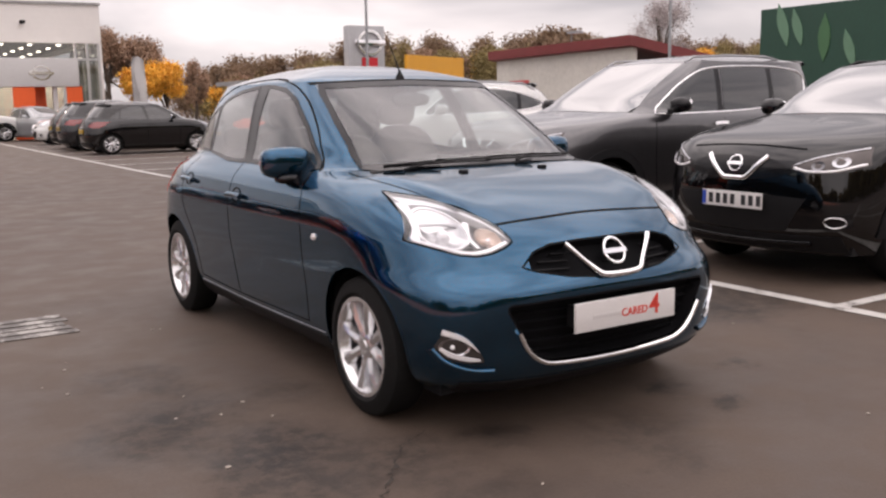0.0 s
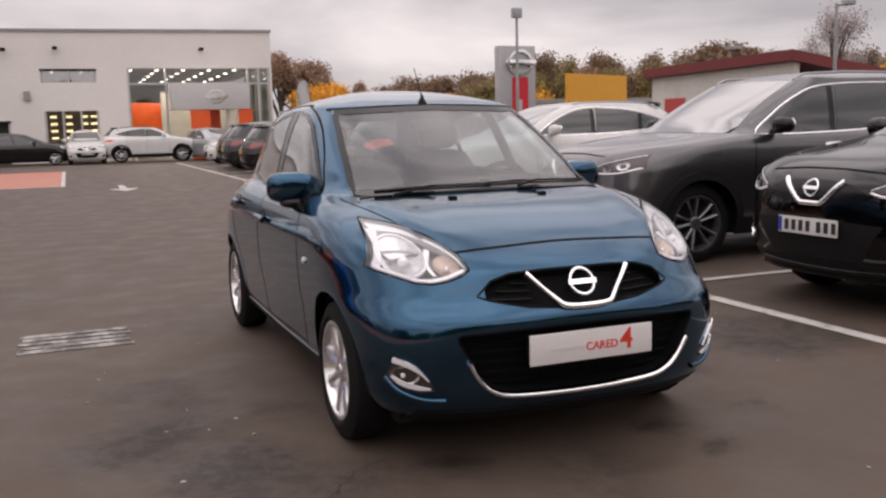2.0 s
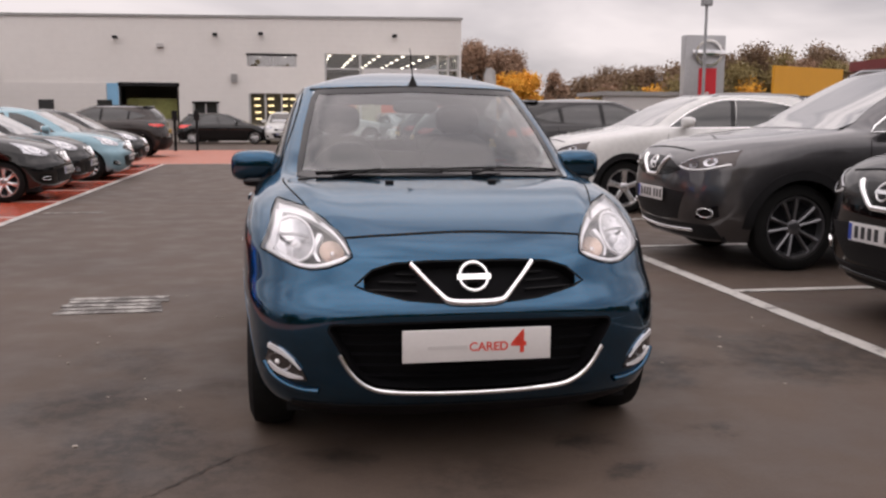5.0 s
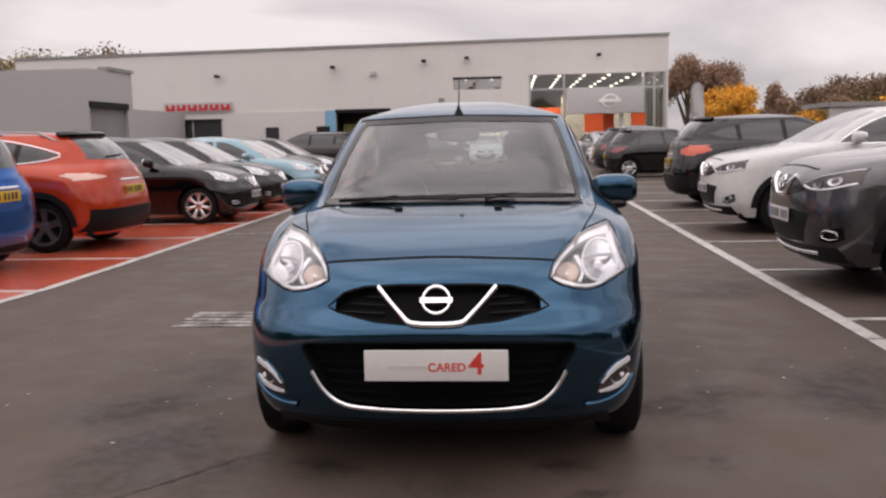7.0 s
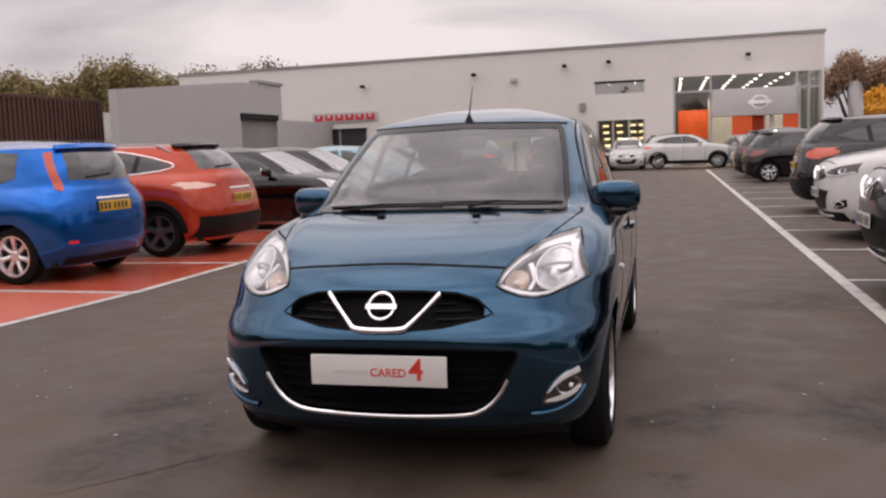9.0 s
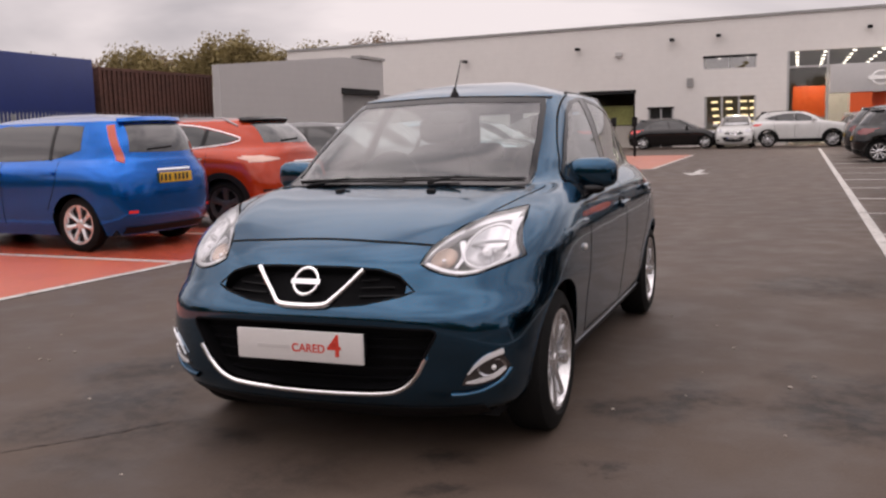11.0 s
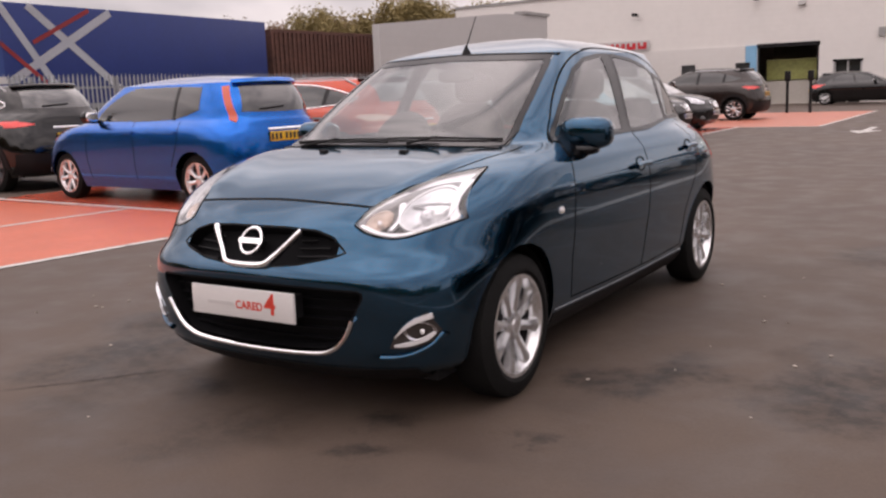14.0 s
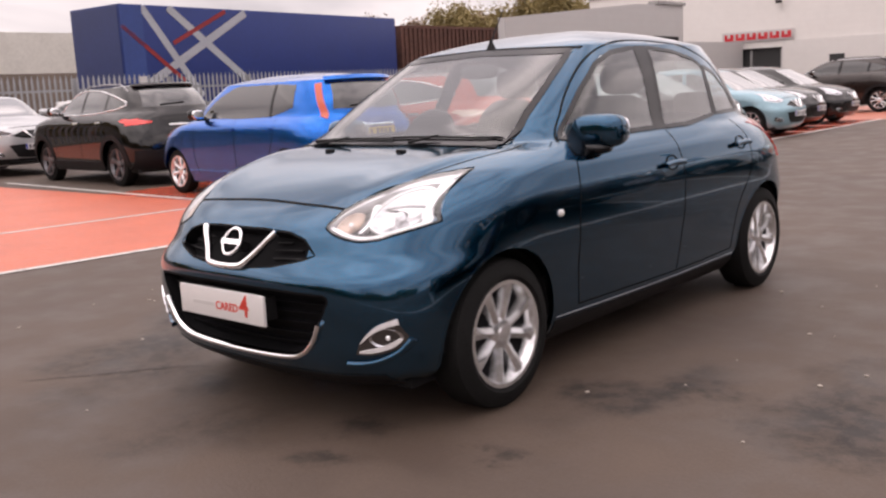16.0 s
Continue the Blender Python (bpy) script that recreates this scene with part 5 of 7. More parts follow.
parked("tall", "bright blue small MPV with tall orange lamps", L, blue_paint, -6.94, 3.95, -94, tail=orange_lens, spokes=PLAIN7, trim=None, handle=gloss_black)
parked("suv", "orange red crossover with black spoiler, tail out", L, orange_paint, -6.70, 6.28, -90, 1.0, 0.93, trim=chrome, tail=tail_clear, rim_mat=dark_alloy, spokes=PLAIN5)
parked("suv", "gloss black crossover with lit red tail lamps", L, black_paint, -11.65, 4.44, -94, trim=chrome, rim_mat=dark_alloy, spokes=PLAIN5)
parked("hatch", "black hatchback nosed out of a red bay", L, black_paint, -6.0, 9.85, 90, 1.04, 0.95, spokes=PLAIN7)
parked("hatch", "black hatchback nosed out of a red bay", L, black_paint, -6.1, 12.2, 90, 1.04, 0.95)
parked("hatch", "pale ice blue hatchback nosed out of a red bay", L, ice_paint, -5.75, 14.5, 90, 1.0, 0.95)
parked("hatch", "black hatchback nosed out of a red bay", L, black_paint, -6.2, 16.8, 90, 1.04, 0.95)
parked("hatch", "black hatchback nosed out of a red bay", L, black_paint, -6.2, 19.1, 90, 1.04, 0.95)
parked("suv", "dark brown crossover parked tail out", L, brown_paint, -6.5, 25.2, -90, 1.0)
parked("hatch", "white hatchback behind the first red bays", L, white_paint, -12.5, 8.2, -90, 1.05)
parked("suv", "silver grey crossover in the back corner", L, silver_paint, -17.0, 4.4, 90, 1.0)
parked("hatch", "white hatchback near the fence", L, white_paint, -19.0, 8.0, 90, 1.05)
B = "cars by the showroom"
parked("hatch", "dark saloon parked along the showroom", B, black_paint, -3.7, 39.6, 90, 1.15, 0.95)
parked("hatch", "white hatchback nosed out by the showroom", B, white_paint, -1.0, 39.9, 0, 1.0)
parked("suv", "white crossover parked along the showroom", B, white_paint, 1.75, 39.5, 90, 1.0)
parked("hatch", "silver hatchback by the showroom corner", B, silver_paint, 4.4, 38.6, 20, 1.0)


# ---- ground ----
# damp and oily stains, plus shade painted along the front bumper: x, y, radius, share of it that is fully dark,
# strength
STAINS_AND_SHADE = ((2.15, -0.55, 0.60, 0.60, 0.72), (1.10, -0.90, 0.30, 0.3, 0.8), (1.30, -0.62, 0.26, 0.3, 0.65), (1.70, -0.20, 0.20, 0.3, 0.4), (1.85, 2.45, 0.58, 0.55, 0.65),
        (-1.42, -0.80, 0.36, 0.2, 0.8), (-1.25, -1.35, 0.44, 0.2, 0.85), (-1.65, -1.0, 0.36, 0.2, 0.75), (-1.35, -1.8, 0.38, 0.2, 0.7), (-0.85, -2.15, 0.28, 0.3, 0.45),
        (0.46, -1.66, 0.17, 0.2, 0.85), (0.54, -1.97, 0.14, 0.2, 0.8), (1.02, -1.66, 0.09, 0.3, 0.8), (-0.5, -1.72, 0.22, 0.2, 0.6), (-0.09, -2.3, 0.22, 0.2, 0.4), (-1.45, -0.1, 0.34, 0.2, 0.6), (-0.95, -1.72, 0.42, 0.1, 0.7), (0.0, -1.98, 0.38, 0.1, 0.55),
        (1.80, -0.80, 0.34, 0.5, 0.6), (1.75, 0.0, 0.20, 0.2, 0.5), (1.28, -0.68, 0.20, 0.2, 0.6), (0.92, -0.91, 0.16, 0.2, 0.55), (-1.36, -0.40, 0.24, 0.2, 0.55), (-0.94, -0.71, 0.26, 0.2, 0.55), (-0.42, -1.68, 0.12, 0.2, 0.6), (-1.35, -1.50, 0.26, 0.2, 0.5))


def asphalt_material():
    m = bpy.data.materials.new("worn_asphalt")
    m.use_nodes = True
    nt = m.node_tree
    p = nt.nodes["Principled BSDF"]
    co = nt.nodes.new("ShaderNodeTexCoord")

    def noise_at(scale, detail, rough=0.55):
        n = nt.nodes.new("ShaderNodeTexNoise")
        n.inputs["Scale"].default_value, n.inputs["Detail"].default_value, n.inputs["Roughness"].default_value = scale, detail, rough
        nt.links.new(co.outputs["Object"], n.inputs["Vector"])
        return n

    big, mid, grit = noise_at(0.45, 6, 0.6), noise_at(2.6, 4, 0.55), noise_at(70, 3)
    ramp = nt.nodes.new("ShaderNodeValToRGB")
    ramp.color_ramp.elements[0].position, ramp.color_ramp.elements[0].color = 0.36, (0.062, 0.0435, 0.0335, 1)
    ramp.color_ramp.elements[1].position, ramp.color_ramp.elements[1].color = 0.62, (0.084, 0.0585, 0.043, 1)
    mixf = nt.nodes.new("ShaderNodeMath")
    mixf.operation = "MULTIPLY_ADD"
    mixf.inputs[1].default_value = 0.55
    half = nt.nodes.new("ShaderNodeMath")
    half.operation = "MULTIPLY"
    half.inputs[1].default_value = 0.45
    nt.links.new(mid.outputs["Fac"], half.inputs[0])
    nt.links.new(big.outputs["Fac"], mixf.inputs[0])
    nt.links.new(half.outputs[0], mixf.inputs[2])
    nt.links.new(mixf.outputs[0], ramp.inputs[0])
    spot = nt.nodes.new("ShaderNodeValToRGB")
    spot.color_ramp.elements[0].position, spot.color_ramp.elements[0].color = 0.30, (0.84, 0.83, 0.83, 1)
    spot.color_ramp.elements[1].position, spot.color_ramp.elements[1].color = 0.50, (1, 1, 1, 1)
    stain = noise_at(0.8, 8, 0.68)
    nt.links.new(stain.outputs["Fac"], spot.inputs[0])
    grain = nt.nodes.new("ShaderNodeMapRange")
    grain.inputs["From Min"].default_value, grain.inputs["From Max"].default_value = 0.3, 0.7
    grain.inputs["To Min"].default_value, grain.inputs["To Max"].default_value = 0.90, 1.10
    nt.links.new(grit.outputs["Fac"], grain.inputs["Value"])
    m1, m2 = nt.nodes.new("ShaderNodeMixRGB"), nt.nodes.new("ShaderNodeMixRGB")
    m1.blend_type = m2.blend_type = "MULTIPLY"
    m1.inputs[0].default_value = m2.inputs[0].default_value = 1.0
    nt.links.new(ramp.outputs[0], m1.inputs[1])
    nt.links.new(spot.outputs[0], m1.inputs[2])
    nt.links.new(m1.outputs[0], m2.inputs[1])
    nt.links.new(grain.outputs[0], m2.inputs[2])
    wob = noise_at(4.0, 8, 0.72)
    wobble, shift = nt.nodes.new("ShaderNodeVectorMath"), nt.nodes.new("ShaderNodeVectorMath")
    wobble.operation, shift.operation = "MULTIPLY_ADD", "ADD"
    wobble.inputs[1].default_value, wobble.inputs[2].default_value = (0.62, 0.62, 0.0), (-0.31, -0.31, 0.0)
    nt.links.new(wob.outputs["Color"], wobble.inputs[0])
    nt.links.new(wobble.outputs[0], shift.inputs[0])
    nt.links.new(co.outputs["Object"], shift.inputs[1])
    mott, mot = noise_at(11.0, 7, 0.72), nt.nodes.new("ShaderNodeMapRange")
    mot.inputs["From Min"].default_value, mot.inputs["From Max"].default_value = 0.43, 0.57
    mot.inputs["To Min"].default_value, mot.inputs["To Max"].default_value = 0.40, 1.0
    nt.links.new(mott.outputs["Fac"], mot.inputs["Value"])
    last = m2
    # Multiplies each stain, and the bumper's painted shade, into the asphalt colour.
    for px, py, size, soft, depth in STAINS_AND_SHADE:
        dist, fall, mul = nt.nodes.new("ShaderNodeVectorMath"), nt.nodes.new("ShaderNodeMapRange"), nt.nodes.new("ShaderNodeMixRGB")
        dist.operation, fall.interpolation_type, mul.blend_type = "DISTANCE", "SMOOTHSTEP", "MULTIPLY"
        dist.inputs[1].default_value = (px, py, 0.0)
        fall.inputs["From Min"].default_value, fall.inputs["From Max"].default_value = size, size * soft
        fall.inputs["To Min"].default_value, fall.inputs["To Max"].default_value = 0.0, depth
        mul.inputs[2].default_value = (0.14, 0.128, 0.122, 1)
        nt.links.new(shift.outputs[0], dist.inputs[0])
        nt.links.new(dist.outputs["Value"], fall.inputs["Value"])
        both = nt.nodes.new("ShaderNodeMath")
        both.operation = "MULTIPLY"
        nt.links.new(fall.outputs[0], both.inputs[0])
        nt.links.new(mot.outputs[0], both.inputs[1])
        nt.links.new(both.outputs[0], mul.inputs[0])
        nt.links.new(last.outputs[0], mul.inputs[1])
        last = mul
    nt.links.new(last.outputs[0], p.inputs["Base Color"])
    rr = nt.nodes.new("ShaderNodeMapRange")
    rr.inputs["From Min"].default_value, rr.inputs["From Max"].default_value = 0.35, 0.6
    rr.inputs["To Min"].default_value, rr.inputs["To Max"].default_value = 0.58, 0.76
    nt.links.new(mid.outputs["Fac"], rr.inputs["Value"])
    nt.links.new(rr.outputs[0], p.inputs["Roughness"])
    bump = nt.nodes.new("ShaderNodeBump")
    bump.inputs["Strength"].default_value, bump.inputs["Distance"].default_value = 0.22, 0.005
    nt.links.new(grit.outputs["Fac"], bump.inputs["Height"])
    nt.links.new(bump.outputs[0], p.inputs["Normal"])
    return m


def worn_paint(name, base, wear, rough=0.5):
    """Road paint rubbed through to the asphalt in places."""
    m = mat(name, base, rough=rough, vary=0.18, scale=1.4, bump=0.4, bump_scale=80)
    nt = m.node_tree
    p = nt.nodes["Principled BSDF"]
    src = p.inputs["Base Color"].links[0].from_socket
    co = nt.nodes.new("ShaderNodeTexCoord")
    n = nt.nodes.new("ShaderNodeTexNoise")
    n.inputs["Scale"].default_value, n.inputs["Detail"].default_value, n.inputs["Roughness"].default_value = 7, 8, 0.7
    ramp = nt.nodes.new("ShaderNodeValToRGB")
    ramp.color_ramp.elements[0].position, ramp.color_ramp.elements[1].position = wear - 0.06, wear + 0.06
    mx = nt.nodes.new("ShaderNodeMixRGB")
    mx.inputs[1].default_value = (0.075, 0.065, 0.058, 1)
    nt.links.new(co.outputs["Object"], n.inputs["Vector"])
    nt.links.new(n.outputs["Fac"], ramp.inputs[0])
    nt.links.new(ramp.outputs[0], mx.inputs[0])
    nt.links.new(src, mx.inputs[2])
    nt.links.new(mx.outputs[0], p.inputs["Base Color"])
    return m


asphalt = asphalt_material()
line_paint = worn_paint("white_line_paint", (0.50, 0.48, 0.455), 0.40)
faded_paint = worn_paint("faded_line_paint", (0.35, 0.33, 0.305), 0.52)
faded_red = worn_paint("faded_red_surface_paint", (0.42, 0.145, 0.095), 0.30, 0.5)
# Bay red: glossy from wet, its colour also darkened for the parked cars' shade.
wet_shaded_red = worn_paint("wet_shaded_red_surface_paint", (0.46, 0.085, 0.045), 0.34, 0.2)
red_paint = worn_paint("red_surface_paint", (0.50, 0.112, 0.054), 0.26, 0.42)


def sheet(name, x0, x1, y0, y1, z, material, label, category, group=""):
    bm = bmesh.new()
    box(bm, x0, x1, y0, y1, z - 0.003, z)
    return tagged(part(name, bm, material, None, "", True), label, category, group, "structure")


def slab(name, corners, z, material, label, category, group=""):
    """A thin painted area with four given corners."""
    bm = bmesh.new()
    lo, hi = [[bm.verts.new((x, y, zz)) for x, y in corners] for zz in (z - 0.003, z)]
    bm.faces.new(hi)
    bm.faces.new(lo[::-1])
    for k in range(4):
        bm.faces.new((lo[k], lo[(k + 1) % 4], hi[(k + 1) % 4], hi[k]))
    bmesh.ops.recalc_face_normals(bm, faces=bm.faces)
    return tagged(part(name, bm, material, None, "", True), label, category, group, "structure")


def stroke(x0, y0, x1, y1, width, z, material, label, group=""):
    """A painted line from one place to another."""
    d = Vector((x1 - x0, y1 - y0)).normalized() * width / 2
    return slab("trim", [(x0 - d.y, y0 + d.x), (x0 + d.y, y0 - d.x), (x1 + d.y, y1 - d.x), (x1 - d.y, y1 + d.x)], z, material, label, "road line", group)


bm = bmesh.new()
bmesh.ops.create_grid(bm, x_segments=40, y_segments=40, size=1500)
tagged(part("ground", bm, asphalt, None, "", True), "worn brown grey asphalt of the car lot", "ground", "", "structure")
slab("pavement", [(-20.0, 2.72), (-20.0, -12.0), (-5.27, -12.0), (-3.95, 2.72)], 0.004, red_paint, "faded salmon red painted lane before the bays", "painted ground")
sheet("pavement", -9.4, -3.95, 2.723, 20.2, 0.004, wet_shaded_red, "red painted surface of the left bays", "painted ground")
sheet("pavement", -7.0, -1.95, 20.203, 30.6, 0.004, faded_red, "red painted walkway before the showroom", "painted ground")
LG = "white bay lines"
sheet("trim", 2.44, 2.55, -14.0, 36.0, 0.007, line_paint, "long white line along the grey bays", "road line", LG)
for k in range(-3, 15):
    y = -1.18 + 2.335 * k
    sheet("trim", 2.553, 7.2, y - 0.045, y + 0.045, 0.0075, line_paint, "white line between two grey bays", "road line", LG)
sheet("trim", -4.00, -3.90, 2.72, 20.2, 0.008, line_paint, "long white edge line of the red bays", "road line", LG)
stroke(-3.95, 2.715, -5.27, -12.0, 0.10, 0.008, line_paint, "long white edge line of the salmon red lane", LG)
stroke(-3.98, 2.60, -13.6, 3.16, 0.09, 0.0085, line_paint, "white line before the first red bays", LG)
stroke(-6.43, 2.66, -7.75, -11.0, 0.08, 0.0085, line_paint, "white line along the salmon red lane", LG)
sheet("trim", -3.897, -1.9, 20.15, 20.25, 0.008, line_paint, "white edge line of the red walkway", "road line", LG)
sheet("trim", -2.0, -1.9, 20.253, 30.6, 0.008, line_paint, "white edge line of the red walkway", "road line", LG)
for k in range(1, 8):
    y = 2.70 + 2.16 * k
    sheet("trim", -9.3, -4.003, y - 0.04, y + 0.04, 0.0085, line_paint, "white line between two red bays", "road line", LG)
sheet("trim", -3.8, -3.05, 7.46, 7.56, 0.006, faded_paint, "short faded white mark on asphalt", "road line")


def crack():
    """A ragged open joint in the asphalt."""
    rng = np.random.default_rng(5)
    way = rail([(-1.30, -2.18), (-1.15, -2.02), (-0.86, -1.66), (-0.70, -1.55)], 60)
    bm = bmesh.new()
    rows = []
    for k, q in enumerate(way):
        w = 0.001 + 0.0035 * abs(float(rng.normal())) * math.sin(math.pi * (k + 0.5) / 61)
        dx, dy = rng.normal(0, 0.008, 2)
        rows.append([bm.verts.new((q[0] + dx - w, q[1] + dy + w, 0.003)), bm.verts.new((q[0] + dx + w, q[1] + dy - w, 0.003))])
    for a, b in zip(rows, rows[1:]):
        bm.faces.new((a[0], a[1], b[1], b[0]))
    tagged(part("crack", bm, mat("dark_joint", (0.032, 0.025, 0.021), rough=0.85), None, "", True), "dark ragged crack in the worn asphalt", "crack", "", "structure")


def grit():
    """Pale bits of stone and leaf that lie on the asphalt."""
    rng = np.random.default_rng(8)
    bm = bmesh.new()
    for _ in range(70):
        x, y, r = rng.uniform(-3.2, 2.4), rng.uniform(-2.8, 1.6), rng.uniform(0.004, 0.011)
        if abs(x) < 0.9 and y > -2.0:
            continue
        m = Matrix.Translation((x, y, r * 0.4)) @ Matrix.Rotation(rng.uniform(0, 6.28), 4, "Z") @ Matrix.Diagonal((1.4, 1.0, 0.55, 1))
        bmesh.ops.create_icosphere(bm, subdivisions=1, radius=r, matrix=m)
    tagged(part("grit", bm, mat("pale_grit", (0.34, 0.30, 0.26), rough=0.9, vary=0.4, scale=3), None), "pale grit scattered on the asphalt", "grit", "", "stuff")


crack()
grit()


def arrow_mark():
    bm = bmesh.new()
    box(bm, -0.68, -0.52, 18.1, 19.6, 0.002, 0.006)
    tri = [bm.verts.new((-0.6 + x, 18.1 + y, z)) for z in (0.002, 0.006) for x, y in ((0, -0.95), (0.34, 0), (-0.34, 0))]
    for q in ((0, 2, 1), (3, 4, 5), (0, 1, 4, 3), (1, 2, 5, 4), (2, 0, 3, 5)):
        bm.faces.new([tri[k] for k in q])
    bmesh.ops.recalc_face_normals(bm, faces=bm.faces)
    tagged(part("trim", bm, line_paint, None, "", True), "white direction arrow painted on asphalt", "road arrow", "", "structure")


arrow_mark()
for k in range(5):
    y = 1.02 + 0.115 * k
    sheet("trim", -2.14 + 0.02 * (k % 2), -1.47 - 0.02 * (k % 3), y, y + 0.085, 0.006, faded_paint, "worn white lettering bars on asphalt", "road mark", "worn road mark")



# ---- materials of the surroundings ----
def cladding_material(name, base, pitch, rough=0.5):
    """Ribbed metal sheet with streaks."""
    m = mat(name, base, rough=rough, vary=0.035, scale=0.4)
    nt = m.node_tree
    p = nt.nodes["Principled BSDF"]
    co, w, b = nt.nodes.new("ShaderNodeTexCoord"), nt.nodes.new("ShaderNodeTexWave"), nt.nodes.new("ShaderNodeBump")
    w.bands_direction = "Z"
    w.inputs["Scale"].default_value = pitch
    b.inputs["Strength"].default_value, b.inputs["Distance"].default_value = 0.06, 0.02
    nt.links.new(co.outputs["Object"], w.inputs["Vector"])
    nt.links.new(w.outputs["Fac"], b.inputs["Height"])
    nt.links.new(b.outputs[0], p.inputs["Normal"])
    return m


clad = cladding_material("pale_grey_cladding", (0.70, 0.675, 0.65), 1.2)
clad_low = cladding_material("lower_grey_cladding", (0.64, 0.62, 0.60), 1.2)
shed_clad = cladding_material("shed_cladding", (0.44, 0.43, 0.425), 1.2)
roof_grey = mat("roof_grey", (0.28, 0.275, 0.27), rough=0.6, vary=0.15, scale=0.6)
fascia_white = mat("white_fascia", (0.50, 0.49, 0.485), rough=0.4, vary=0.05, scale=1)
frame_grey = mat("aluminium_frame", (0.45, 0.45, 0.45), rough=0.4, metal=0.6)
dark_pane = mat("dark_window_glass", (0.03, 0.032, 0.033), rough=0.04, spec=0.7)
orange_panel = mat("orange_panel", (0.72, 0.10, 0.015), rough=0.45, vary=0.06, scale=2)
interior_wall = mat("showroom_wall", (0.45, 0.42, 0.38), rough=0.8, vary=0.1, scale=1)
strip_light = mat("strip_light", (1.0, 0.93, 0.80), rough=0.5, emit=6.0)
warm_light = mat("warm_light", (1.0, 0.80, 0.45), rough=0.5, emit=3.0)
sign_red = mat("sign_red", (0.55, 0.02, 0.03), rough=0.4, vary=0.05, scale=2)
blue_banner = mat("blue_banner", (0.20, 0.42, 0.62), rough=0.6, vary=0.1, scale=2)
steel = mat("galvanised_steel", (0.33, 0.34, 0.35), rough=0.5, metal=0.6, vary=0.15, scale=3)
rust = mat("rusty_brown_steel", (0.10, 0.042, 0.03), rough=0.75, vary=0.45, scale=0.8, bump=0.2, bump_scale=30)
tarp = mat("blue_tarpaulin", (0.006, 0.024, 0.15), rough=0.42, vary=0.12, scale=0.7, bump=0.15, bump_scale=3)
tarp_white = mat("white_print", (0.70, 0.72, 0.76), rough=0.5, vary=0.06, scale=1)
tarp_red = mat("red_print", (0.50, 0.06, 0.06), rough=0.5, vary=0.06, scale=1)
yellow_board = mat("yellow_board", (0.66, 0.31, 0.016), rough=0.5, vary=0.06, scale=1)
maroon = mat("maroon_roof", (0.17, 0.025, 0.025), rough=0.55, vary=0.15, scale=1)
cream_wall = mat("cream_wall", (0.60, 0.58, 0.53), rough=0.75, vary=0.12, scale=0.8)
green_board = mat("green_hoarding", (0.012, 0.055, 0.035), rough=0.5, vary=0.12, scale=1)
leaf_print = mat("leaf_print", (0.05, 0.14, 0.06), rough=0.5, vary=0.1, scale=2)
leaf_pale = mat("pale_leaf_print", (0.11, 0.22, 0.14), rough=0.5, vary=0.1, scale=2)
bark = mat("bark", (0.09, 0.07, 0.055), rough=0.9, vary=0.3, scale=5, bump=0.4, bump_scale=30)


# ---- showroom ----
def wall_with_openings(x0, x1, z0, z1, holes, y0, y1, zr):
    """A wall along x, with openings that go through it."""
    out = []
    xs = sorted({x0, x1, *[h[0] for h in holes], *[h[1] for h in holes]})
    zs = sorted({z0, z1, *[h[2] for h in holes], *[h[3] for h in holes]})
    for a, b in zip(xs, xs[1:]):
        col = []
        for c, d in zip(zs, zs[1:]):
            if not any(h[0] <= a and b <= h[1] and h[2] <= c and d <= h[3] for h in holes):
                if col and abs(col[-1][1] - c) < 1e-6:
                    col[-1][1] = d
                else:
                    col.append([c, d])
        for c, d in col:
            bm = boxes((a, b, y0, y1, c, d))
            for v in bm.verts:
                if abs(v.co.z - z1) < 1e-5:
                    v.co.z = z1 + (zr - z1) * (v.co.x - x0) / (x1 - x0)
            out.append(bm)
    return out


